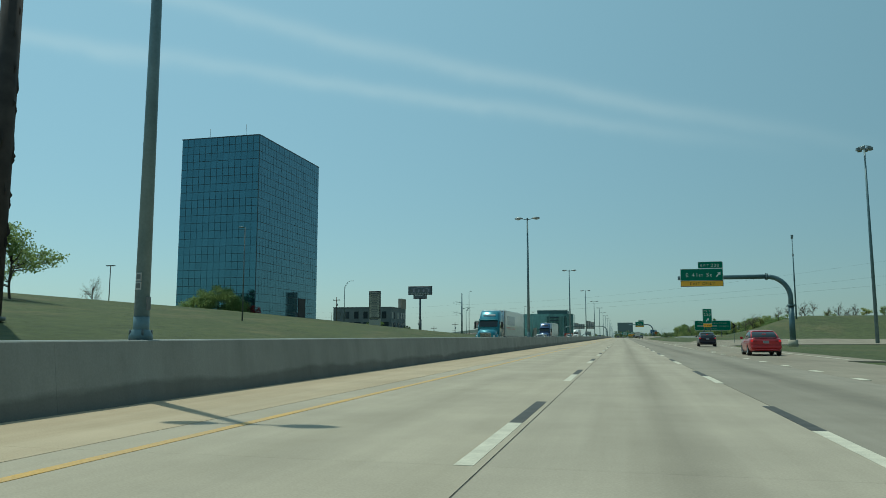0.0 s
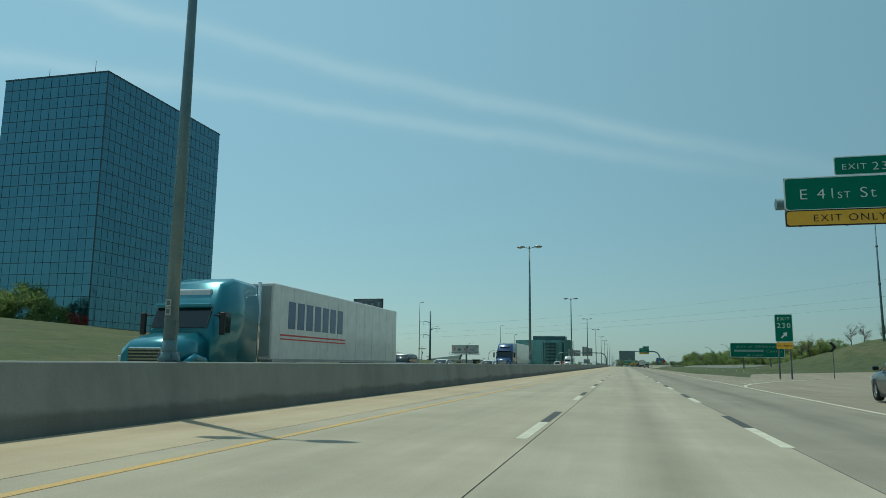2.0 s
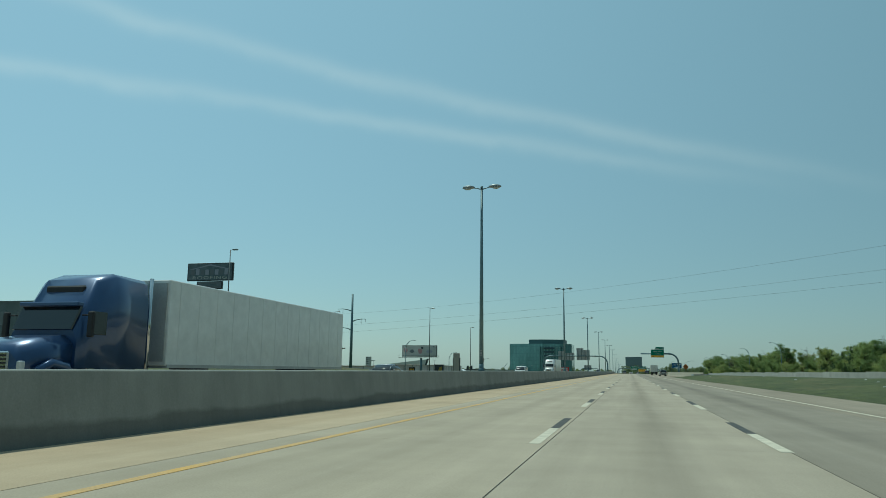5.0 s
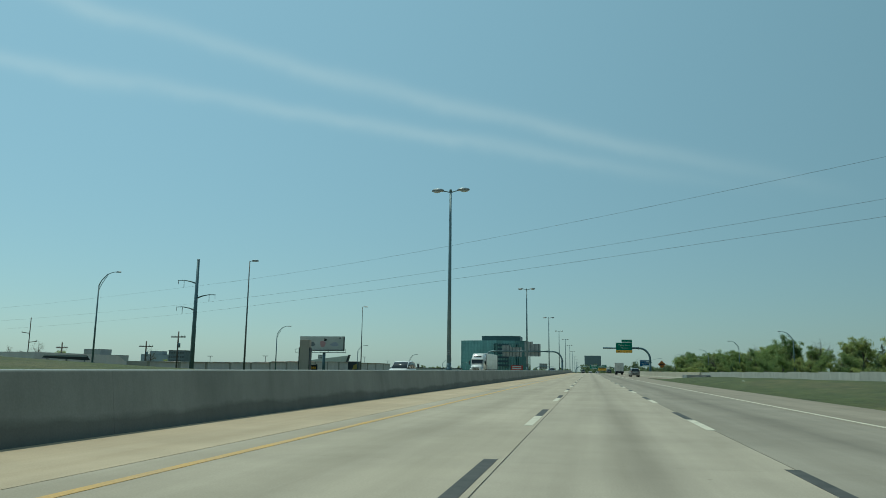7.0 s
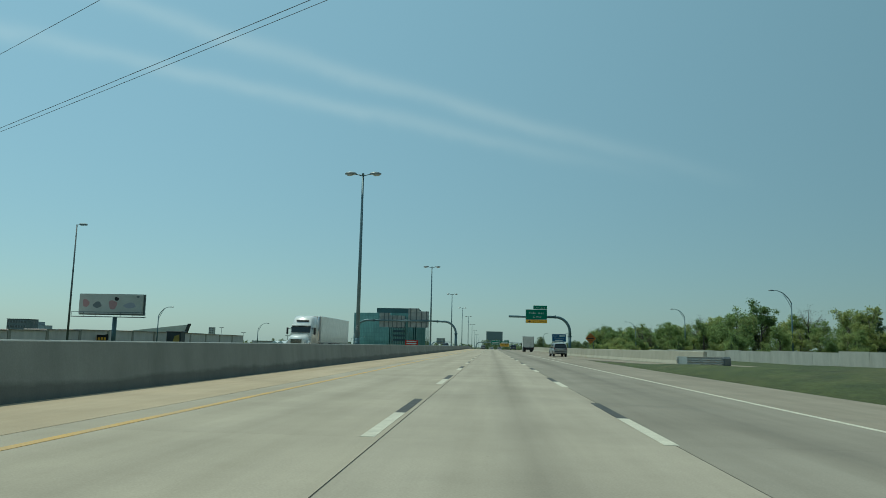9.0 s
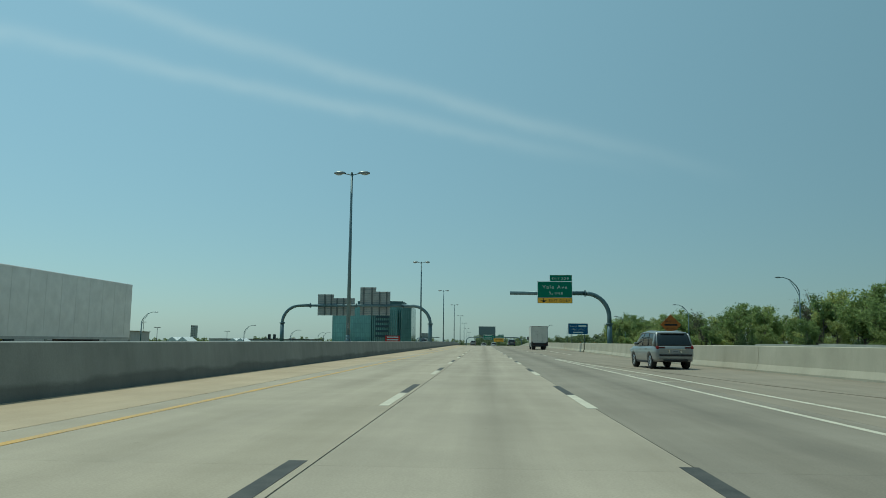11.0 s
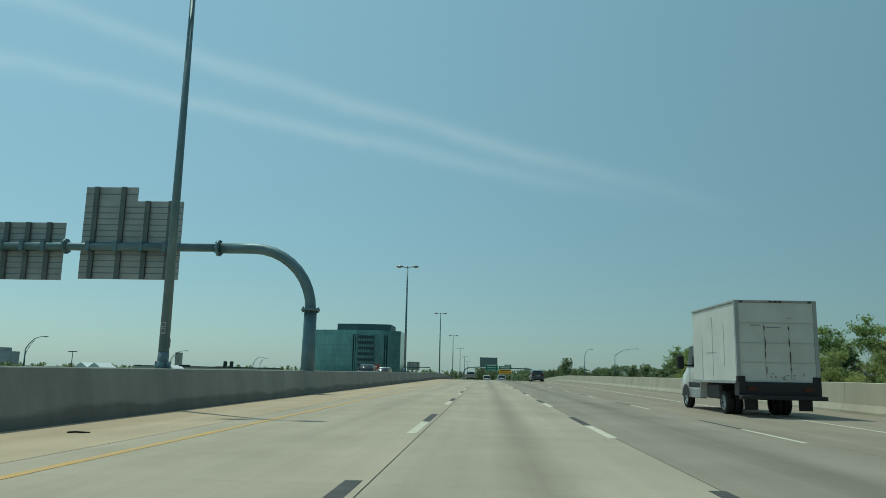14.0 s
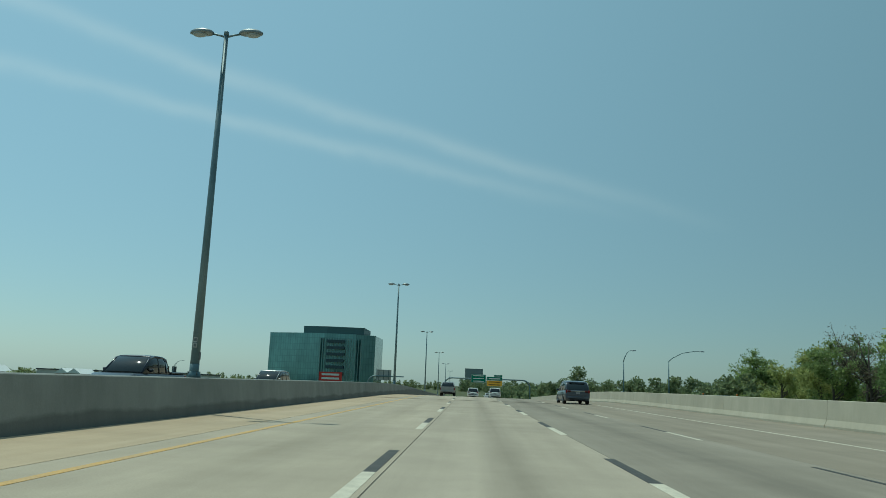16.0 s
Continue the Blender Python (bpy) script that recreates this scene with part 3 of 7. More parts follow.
def cobra_lamp(place, high, reach, turn, double=False, label="slim galvanised street lamp with a bent arm"):
    thing = empty("street_lamp", place, turn)
    part("base_plate", boxed(-0.2, 0.2, -0.2, 0.2, -0.3, 0.06, bevel=0.01), M_STEEL, thing)
    part("pole", tubed([(0, 0, 0.05), (0, 0, high - 1.6)], [0.12, 0.075], 10), M_STEEL, thing)
    arm = [(0, 0, high - 1.6), (reach * 0.15, 0, high - 1.0), (reach * 0.45, 0, high - 0.3), (reach * 0.8, 0, high), (reach, 0, high + 0.02)]
    part("arm", tubed(arm, [0.07, 0.06, 0.05, 0.045, 0.04], 8), M_STEEL, thing)
    if double:
        part("brace", tubed([(0, 0, high - 2.3), (reach * 0.2, 0, high - 1.3), (reach * 0.5, 0, high - 0.35)], 0.035, 8), M_STEEL, thing)
    bm = bmesh.new()
    bmesh.ops.create_uvsphere(bm, u_segments=12, v_segments=8, radius=1.0)
    for v in bm.verts:
        v.co = Vector((reach + 0.3 + v.co.x * 0.38, v.co.y * 0.16, high + max(-0.4, v.co.z) * 0.13))
    part("lamp_head", bm, M_LAMP_HEAD, thing, smooth=True)
    return tagged(thing, label, "street lamp", "roadside street lamps")


def box_lamp(place, high, turn=0.0):
    """Tall pole with one short flat head."""
    thing = empty("street_lamp", place, turn)
    part("pole", tubed([(0, 0, -0.3), (0, 0, high)], [0.11, 0.05], 10), M_DARK_STEEL, thing)
    part("arm", tubed([(0, 0, high - 0.05), (0.35, 0, high)], 0.03, 6), M_STEEL, thing)
    part("lamp_head", boxed(0.3, 0.95, -0.17, 0.17, high - 0.07, high + 0.09, bevel=0.03), M_LAMP_HEAD, thing)
    return tagged(thing, "tall single-head galvanised lamp beside the far lanes", "street lamp", "far side street lamps")


def lot_lamp(place, high):
    thing = empty("parking_lamp", place)
    part("pole", tubed([(0, 0, -0.3), (0, 0, high)], [0.09, 0.07], 8), M_DARK_STEEL, thing)
    for s in (-1, 1):
        part("lamp_head", boxed(min(s * 0.1, s * 0.8), max(s * 0.1, s * 0.8), -0.2, 0.2, high - 0.05, high + 0.12, bevel=0.02), M_DARK_STEEL, thing)
    return tagged(thing, "dark two-headed parking lot lamp on a steel pole", "street lamp", "parking lot lamps")


for x, y, top in ((-50.2, 96.3, 16.5), (-44.5, 226.4, 15.0), (-34.2, 279.9, 12.3), (-37.2, 330.0, 11.6)):
    z = land_z(x, y)
    box_lamp((x, y, z), top - z, 180 if y < 100 else 0)
for x, y, top, reach, turn in ((-58.4, 288.4, 12.5, 2.3, 0), (-70.6, 187.6, 15.8, 2.0, 0), (-57.3, 340.1, 8.8, 2.2, 0), (-58.1, 393.3, 6.9, 2.1, 0), (-57.5, 448.5, 5.7, 2.2, 0),
                               (-57.0, 502.2, 4.55, 2.2, 0), (-57.2, 546.6, 4.1, 2.6, 0), (-59.4, 603.0, 4.1, 2.2, 0), (-72, 650, 4.5, 2.0, 0)):
    z = land_z(x, y)
    cobra_lamp((x, y, z), top - z, reach, turn, True)
for x, y, top, reach in ((41.0, 364.3, 9.2, 2.2), (40.5, 416, 9.3, 2.2), (39.6, 462, 8.2, 2.2), (39, 520, 8.0, 2.2)):
    z = land_z(x, y)
    cobra_lamp((x, y, z), top - z, reach, 180, True)
cobra_lamp((23.5, 577.5, -1.0), 7.9, 1.2, 0)
cobra_lamp((30.5, 579.5, -1.0), 8.2, 4.6, 0)
for x, y, top in ((-82.8, 110.1, 13.0), (-95, 262, 9.5), (-90.4, 407.7, 4.1), (-107.2, 406.7, 3.9), (-103.9, 547.6, 6.2), (-81.7, 508.4, 4.0), (-78.1, 549.9, 3.6)):
    z = land_z(x, y)
    lot_lamp((x, y, z), top - z)

# ---- sign structures ----
def lettering(name, text, size, mat, parent, x, y, z, align="LEFT", wide=1.0, bold=0.0):
    """Raised letters that face -y, with the baseline at z."""
    cu = bpy.data.curves.new(name, "FONT")
    cu.body = text
    cu.size = size
    cu.align_x = align
    cu.extrude = 0.004
    cu.offset = bold * 0.3 - 0.011 * size
    cu.space_character = 1.2
    tmp = bpy.data.objects.new("tmp", cu)
    scene.collection.objects.link(tmp)
    me = bpy.data.meshes.new_from_object(tmp.evaluated_get(bpy.context.evaluated_depsgraph_get()))
    bpy.data.objects.remove(tmp)
    me.materials.clear()
    me.materials.append(mat)
    me.name = name
    ob = new(name, me)
    ob.parent = parent
    ob.matrix_basis = pose(x, y, z, 90, 0, 0) @ Matrix.Diagonal((wide, 1, 1, 1))
    return ob


def rounded(x0, x1, z0, z1, r, k=5):
    out = []
    for cx, cz, a0 in ((x1 - r, z1 - r, 0), (x0 + r, z1 - r, 90), (x0 + r, z0 + r, 180), (x1 - r, z0 + r, 270)):
        for i in range(k + 1):
            a = radians(a0 + 90 * i / k)
            out.append((cx + r * math.cos(a), cz + r * math.sin(a)))
    return out


def plate(name, x0, x1, z0, z1, y, mat, parent, r=0.12, thick=0.03, label=""):
    bm = bmesh.new()
    prism(bm, rounded(x0, x1, z0, z1, r), "y", y, y + thick)
    return part(name, bm, mat, parent, label)


def arrow(name, x, z, size, turn, mat, parent, y, head=0.33, neck=0.05):
    pts = [(-0.09, -0.5), (0.09, -0.5), (0.09, neck), (head, neck), (0.0, 0.5), (-head, neck), (-0.09, neck)]
    c, s = math.cos(radians(turn)), math.sin(radians(turn))
    bm = bmesh.new()
    prism(bm, [(x + size * (c * u - s * v), z + size * (s * u + c * v)) for u, v in pts], "y", y - 0.004, y + 0.004)
    return part(name, bm, mat, parent)


def bend(x_from, x_to, z_arm, z_low, r, y, steps=9):
    """Arm, quarter bend and column as one line, the column at x_to."""
    s = 1 if x_to > x_from else -1
    pts = [(x_from, y, z_arm)] if abs(x_to - x_from) > r + 0.01 else []
    for i in range(steps + 1):
        a = math.pi / 2 * i / steps
        pts.append((x_to - s * r + s * r * math.sin(a), y, z_arm - r + r * math.cos(a)))
    return pts + [(x_to, y, z_low)]


def collar(name, place, r, axis, parent):
    """A flange ring with eight bolts through it."""
    x, y, z = place
    h = 0.06
    ends = {"x": ((x - h, y, z), (x + h, y, z)), "z": ((x, y, z - h), (x, y, z + h))}[axis]
    ring = part(name, tubed(ends, r, 14), M_STEEL, parent)
    for k in range(8):
        a = 2 * math.pi * k / 8
        c, d = r * 0.86 * math.cos(a), r * 0.86 * math.sin(a)
        p, q = [Vector(e) + (Vector((0, c, d)) if axis == "x" else Vector((c, d, 0))) for e in ends]
        w = (q - p) * 0.6
        part("bolt", tubed([p - w, q + w], 0.03, 6), M_STEEL, ring)
    return ring


def overhead_sign(y, arm_from, column_x, arm_z, bend_r, foot, name_rows, label):
    thing = empty("overhead_sign", (0, y, 0))
    neck = arm_z - bend_r - 0.9
    part("arm", tubed([(arm_from, 0, arm_z), (column_x - bend_r, 0, arm_z)], [0.25, 0.27], 14), M_STEEL, thing)
    part("bent_pipe", tubed(bend(column_x - bend_r, column_x, arm_z, neck, bend_r, 0), 0.28, 16), M_STEEL, thing)
    collar("arm_collar", (column_x - bend_r, 0, arm_z), 0.42, "x", thing)
    part("column", tubed([(column_x, 0, foot), (column_x, 0, neck)], [0.34, 0.3], 16), M_STEEL, thing)
    collar("column_collar", (column_x, 0, neck), 0.46, "z", thing)
    part("footing", tubed([(column_x, 0, foot - 0.8), (column_x, 0, foot + 0.12)], 0.55, 14), M_WALL_R, thing)
    return tagged(thing, label, "road sign")


def exit_panel(thing, x0, x1, z0, zy, z1, tab, front):
    """Green panel with a yellow foot and a small tab on top, facing -y."""
    part("panel_back", boxed(x0, x1, front + 0.03, front + 0.09, z0, z1), M_ALU, thing)
    panel = plate("panel", x0, x1, zy, z1, front, M_SIGN_WHITE, thing, 0.16, label="white border")
    plate("green_field", x0 + 0.05, x1 - 0.05, zy + 0.03, z1 - 0.05, front - 0.004, M_SIGN_GREEN, panel, 0.13, 0.01)
    foot = plate("exit_only_panel", x0, x1, z0, zy - 0.005, front, M_SIGN_BLACK, thing, 0.16)
    plate("yellow_field", x0 + 0.05, x1 - 0.05, z0 + 0.05, zy - 0.05, front - 0.004, M_SIGN_YELLOW, foot, 0.13, 0.01)
    t0, t1, tz = tab
    tb = plate("tab", t0, t1, z1 + 0.02, tz, front, M_SIGN_WHITE, thing, 0.1)
    plate("green_field", t0 + 0.04, t1 - 0.04, z1 + 0.06, tz - 0.04, front - 0.004, M_SIGN_GREEN, tb, 0.08, 0.01)
    for xx in (x0 + 0.6, (x0 + x1) / 2, x1 - 0.6):
        part("mounting_bar", boxed(xx - 0.05, xx + 0.05, front + 0.09, front + 0.2, z0, z1), M_STEEL, thing)
    return panel, foot, tb


FRONT = -0.42
s41 = overhead_sign(94.8, 8.1, 20.5, 8.05, 2.5, 0.6, None, "green overhead exit sign on a bent galvanised steel pipe")
panel, foot, tab = exit_panel(s41, 8.38, 13.2, 6.98, 7.68, 9.1, (10.4, 13.2, 9.93), FRONT)
lettering("words", "E 41", 0.64, M_SIGN_WHITE, panel, 8.95, FRONT - 0.012, 8.14, wide=1.12, bold=0.006)
lettering("words", "ST", 0.4, M_SIGN_WHITE, panel, 10.45, FRONT - 0.012, 8.14, wide=1.1, bold=0.006)
lettering("words", "St", 0.64, M_SIGN_WHITE, panel, 11.3, FRONT - 0.012, 8.14, wide=1.12, bold=0.006)
arrow("arrow", 12.68, 8.4, 0.75, -40, M_SIGN_WHITE, panel, FRONT - 0.01)
lettering("words", "EXIT ONLY", 0.43, M_SIGN_BLACK, foot, 10.85, FRONT - 0.012, 7.17, "CENTER", 1.12, 0.006)
lettering("words", "EXIT", 0.36, M_SIGN_WHITE, tab, 10.68, FRONT - 0.012, 9.36, wide=1.15, bold=0.005)
lettering("words", "230", 0.49, M_SIGN_WHITE, tab, 11.85, FRONT - 0.012, 9.3, wide=1.15, bold=0.006)

yale = overhead_sign(418.3, 5.17, 17.75, 7.38, 3.0, 0.0, None, "green overhead exit sign on a bent galvanised pipe beside the wall")
panel, foot, tab = exit_panel(yale, 8.66, 13.07, 6.07, 6.8, 8.85, (10.22, 13.06, 9.69), FRONT)
lettering("words", "Yale Ave", 0.62, M_SIGN_WHITE, panel, 10.87, FRONT - 0.012, 7.93, "CENTER", 1.2, 0.008)
lettering("words", "1", 0.36, M_SIGN_WHITE, panel, 10.08, FRONT - 0.012, 7.37, wide=1.1, bold=0.005)
lettering("words", "/", 0.75, M_SIGN_WHITE, panel, 10.2, FRONT - 0.012, 7.15, wide=1.1, bold=0.003)
lettering("words", "4", 0.36, M_SIGN_WHITE, panel, 10.39, FRONT - 0.012, 7.11, wide=1.1, bold=0.005)
lettering("words", "MILE", 0.4, M_SIGN_WHITE, panel, 10.85, FRONT - 0.012, 7.2, wide=1.1, bold=0.006)
lettering("words", "EXIT ONLY", 0.42, M_SIGN_BLACK, foot, 11.44, FRONT - 0.012, 6.27, "CENTER", 1.12, 0.006)
arrow("arrow", 9.42, 6.43, 0.52, 180, M_SIGN_BLACK, foot, FRONT - 0.01, 0.85, 0.0)
lettering("words", "EXIT", 0.36, M_SIGN_WHITE, tab, 10.49, FRONT - 0.012, 9.11, wide=1.15, bold=0.005)
lettering("words", "229", 0.49, M_SIGN_WHITE, tab, 11.69, FRONT - 0.012, 9.05, wide=1.15, bold=0.006)

# gantry over the far lanes, seen from behind
gantry = empty("sign_gantry", (0, 446.2, 0))
part("beam", tubed([(-27.4, 0, 6.92), (-11.8, 0, 6.95)], 0.2, 14), M_STEEL, gantry)
for column_x, inner in ((-32.1, -27.4), (-7.08, -11.8)):
    pts = bend(inner, column_x, 6.93, 3.85, 3.0, 0)
    part("bent_pipe", tubed(pts, 0.26, 16), M_STEEL, gantry)
    part("column", tubed([(column_x, 0, -0.2), (column_x, 0, 4.0)], [0.36, 0.3], 16), M_STEEL, gantry)
    collar("column_collar", (column_x, 0, 3.97), 0.45, "z", gantry)
    collar("arm_collar", (inner, 0, 6.93), 0.4, "x", gantry)
collar("arm_collar", (-19.6, 0, 6.94), 0.38, "x", gantry)


def sign_back(outlines, bars, z_mid):
    for x0, x1, z0, z1 in outlines:
        panel = part("sign_back", boxed(x0, x1, 0.3, 0.36, z0, z1), M_ALU, gantry)
        k = round((z1 - z0) / 0.3)
        for i in range(1, k):
            z = z0 + (z1 - z0) * i / k
            part("panel_seam", boxed(x0, x1, 0.285, 0.3, z - 0.02, z + 0.02), M_STEEL, panel)
    for x, z0, z1 in bars:
        part("mounting_bar", boxed(x - 0.12, x + 0.12, 0.17, 0.284, z0, z1), M_DARK_STEEL, gantry)
        part("clamp", boxed(x - 0.1, x + 0.1, -0.24, 0.17, z_mid - 0.26, z_mid + 0.26), M_STEEL, gantry)


sign_back([(-26.2, -19.9, 5.28, 8.2), (-26.2, -23.5, 8.205, 8.83)], [(-25.0, 5.28, 8.83), (-23.9, 5.28, 8.83), (-22.9, 5.28, 8.2), (-21.8, 5.28, 8.2), (-20.7, 5.28, 8.2)], 6.93)
sign_back([(-19.0, -13.9, 5.36, 9.34), (-19.0, -16.3, 9.345, 10.06)], [(-18.4, 5.36, 10.06), (-17.0, 5.36, 10.06), (-15.7, 5.36, 9.34), (-14.5, 5.36, 9.34)], 6.95)
tagged(gantry, "arched galvanised pipe gantry with ribbed aluminium sign backs", "road sign")


def bars_of(panel, rows, y, mat):
    """Plain bars for writing that cannot be read."""
    for x0, x1, z0, z1 in rows:
        part("text_bar", boxed(x0, x1, y - 0.012, y - 0.002, z0, z1), mat, panel)


# ground signs
univ = empty("guide_sign", (0, 190, 0))
p = plate("panel", 18.5, 26.75, 2.5, 4.85, 0, M_SIGN_WHITE, univ, 0.2, 0.06)
plate("green_field", 18.58, 26.67, 2.58, 4.77, -0.006, M_SIGN_GREEN, p, 0.15, 0.01)
lettering("words", "Univ of Oklahoma", 0.64, M_SIGN_FADED, p, 22.6, -0.014, 4.06, "CENTER", 1.13, 0.004)
lettering("words", "Center", 0.66, M_SIGN_FADED, p, 23.95, -0.014, 3.32, "LEFT", 1.13, 0.004)
part("text_bar", boxed(19.1, 23.6, -0.014, -0.004, 3.4, 3.74), M_SIGN_FADED, p)
lettering("words", "NEXT RIGHT", 0.34, M_SIGN_FADED, p, 22.3, -0.014, 2.76, "CENTER", 1.1, 0.003)
for x in (20.5, 24.6):
    part("post", boxed(x - 0.09, x + 0.09, 0.065, 0.25, -0.4, 4.6), M_DARK_STEEL, univ)
tagged(univ, "green guide sign on two steel posts in the grass", "road sign")

ex = empty("exit_sign", (0, 130, 0))
p = plate("panel", 14.32, 15.76, 3.2, 5.58, 0, M_SIGN_WHITE, ex, 0.12, 0.05)
plate("green_field", 14.36, 15.72, 3.24, 5.54, -0.005, M_SIGN_GREEN, p, 0.1, 0.01)
lettering("words", "EXIT", 0.4, M_SIGN_WHITE, p, 15.04, -0.012, 5.06, "CENTER", 1.1, 0.006)
lettering("words", "230", 0.6, M_SIGN_WHITE, p, 15.04, -0.012, 4.4, "CENTER", 1.1, 0.006)
arrow("arrow", 15.05, 3.78, 0.7, -45, M_SIGN_WHITE, p, -0.01)
q = plate("speed_panel", 14.4, 15.7, 2.6, 3.17, 0, M_SIGN_YELLOW, ex, 0.08, 0.05)
lettering("words", "35 MPH", 0.29, M_SIGN_BLACK, q, 15.04, -0.012, 2.75, "CENTER", 1.1, 0.006)
for x in (14.55, 15.5):
    part("post", boxed(x - 0.06, x + 0.06, 0.055, 0.18, 0.0, 5.4), M_DARK_STEEL, ex)
tagged(ex, "green exit sign with a yellow speed plate on posts", "road sign")

# second gantry over the lanes, far down the slope
far_gantry = empty("sign_gantry", (0, 745, road_z(745)))
part("beam", tubed([(-6.5, 0, 8.2), (20.5, 0, 8.2)], 0.22, 12), M_STEEL, far_gantry)
for column_x, inner in ((-8.1, -5.0), (23.5, 20.4)):
    part("bent_pipe", tubed(bend(inner, column_x, 8.2, -0.5, 2.8, 0), 0.26, 12), M_STEEL, far_gantry)
for x0, x1, z0, z1, m in ((1.8, 7.2, 6.85, 9.8, M_SIGN_GREEN), (7.6, 13.3, 7.75, 9.1, M_SIGN_GREEN), (10.2, 13.3, 9.12, 9.85, M_SIGN_GREEN), (7.6, 13.3, 5.7, 7.72, M_SIGN_YELLOW)):
    p = plate("panel", x0, x1, z0, z1, -0.45, M_SIGN_WHITE, far_gantry, 0.12)
    plate("colour_field", x0 + 0.05, x1 - 0.05, z0 + 0.05, z1 - 0.05, -0.456, m, p, 0.1, 0.01)
    rows = max(1, round((z1 - z0) / 1.0))
    bars_of(p, [(x0 + 0.7, x1 - 0.7, z0 + (z1 - z0) * (k + 0.35) / rows, z0 + (z1 - z0) * (k + 0.62) / rows) for k in range(rows)], -0.456, M_SIGN_BLACK if m is M_SIGN_YELLOW else M_SIGN_WHITE)
    part("mounting_bar", boxed((x0 + x1) / 2 - 0.1, (x0 + x1) / 2 + 0.1, -0.41, -0.2, z0, z1), M_STEEL, far_gantry)
tagged(far_gantry, "green and yellow lane signs on a far pipe gantry", "road sign")

back_gantry = empty("sign_gantry", (0, 748, road_z(748)))
part("bent_pipe", tubed(bend(-33.6, -37.0, 8.0, -0.5, 2.8, 0), 0.28, 12), M_STEEL, back_gantry)
part("arm", tubed([(-33.6, 0, 8.0), (-23.5, 0, 8.0)], [0.26, 0.2], 12), M_STEEL, back_gantry)
panel = part("sign_back", boxed(-34.0, -28.3, 0.3, 0.36, 6.6, 10.4), M_ALU, back_gantry)
for x in (-33.0, -31.2, -29.3):
    part("mounting_bar", boxed(x - 0.12, x + 0.12, 0.17, 0.299, 6.6, 10.4), M_DARK_STEEL, back_gantry)
tagged(back_gantry, "galvanised cantilever with an aluminium sign back down the slope", "road sign")

# ---- mirror glass office tower ----
TX0, TX1, TY0, TY1, TZ0, TZ1 = -108.0, -86.1, 167.3, 204.6, 5.6, 51.6
tower = empty("office_tower", (0, 0, 0))
part("core", boxed(TX0, TX1, TY0, TY1, TZ0 - 3, TZ1 - 0.05), M_TOWER_FRAME, tower)
COLS_A, COLS_B, ROWS = 13, 24, 23
pw, pd, ph = (TX1 - TX0) / COLS_A, (TY1 - TY0) / COLS_B, (TZ1 - TZ0) / ROWS


def pane_mesh(wide, high, along):
    bm = bmesh.new()
    g = 0.045
    if along == "x":
        box(bm, g, wide - g, -0.04, 0.02, g, high - g)
    else:
        box(bm, -0.02, 0.04, g, wide - g, g, high - g)
    me = bpy.data.meshes.new("pane")
    bm.to_mesh(me)
    bm.free()
    me.materials.append(M_TOWER_GLASS)
    return me


mesh_a, mesh_b = pane_mesh(pw, ph, "x"), pane_mesh(pd, ph, "y")
rest = bmesh.new()
for r in range(ROWS):
    z = TZ0 + r * ph
    for c in range(COLS_A):
        x = TX0 + c * pw
        if r < 12:
            ob = new("pane", mesh_a)
            ob.location = (x, TY0, z)
            ob.parent = tower
        else:
            box(rest, x + 0.06, x + pw - 0.06, TY0 - 0.04, TY0 + 0.02, z + 0.06, z + ph - 0.06)
    for c in range(COLS_B):
        y = TY0 + c * pd
        if r == 0 and 15 <= c <= 18 or r in (1, 2) and 16 <= c <= 18:
            continue
        if r < 6:
            ob = new("pane", mesh_b)
            ob.location = (TX1, y, z)
            ob.parent = tower
        else:
            box(rest, TX1 - 0.02, TX1 + 0.04, y + 0.06, y + pd - 0.06, z + 0.06, z + ph - 0.06)
tagged(part("upper_panes", rest, M_TOWER_GLASS, tower), kind="stuff")
part("parapet", boxed(TX0 - 0.08, TX1 + 0.08, TY0 - 0.08, TY1 + 0.08, TZ1 - 0.05, TZ1 + 0.25), M_TOWER_FRAME, tower)
part("corner_fin", boxed(TX1 - 0.05, TX1 + 0.12, TY0 - 0.12, TY0 + 0.05, TZ0, TZ1), M_TOWER_FRAME, tower)
# no recess is cut: a black slab stands for the doorway's shade
part("entrance", boxed(TX1 + 0.0, TX1 + 0.12, TY0 + 16 * pd, TY0 + 19 * pd, TZ0, TZ0 + 3 * ph), M_SIGN_BLACK, tower, "flat black slab in place of a shaded doorway recess")
part("plant_room", boxed(-99.0, -93.0, 175.0, 182, TZ1 + 0.25, TZ1 + 2.3, bevel=0.05), M_ALU, tower)
part("cooling_unit", tubed([(-97.4, 177.4, TZ1 + 2.3), (-97.4, 177.4, TZ1 + 2.9), (-97.4, 177.4, TZ1 + 3.15)], [1.1, 1.1, 0.7], 14), M_STEEL, tower)
for x, y, h in ((-103, 172, 4.0), (-92, 171, 4.2), (-89, 180, 2.0)):
    part("aerial", tubed([(x, y, TZ1), (x, y, TZ1 + h)], 0.05, 6), M_DARK_STEEL, tower)
tagged(tower, "tall office tower clad in dark blue mirror glass", "building")

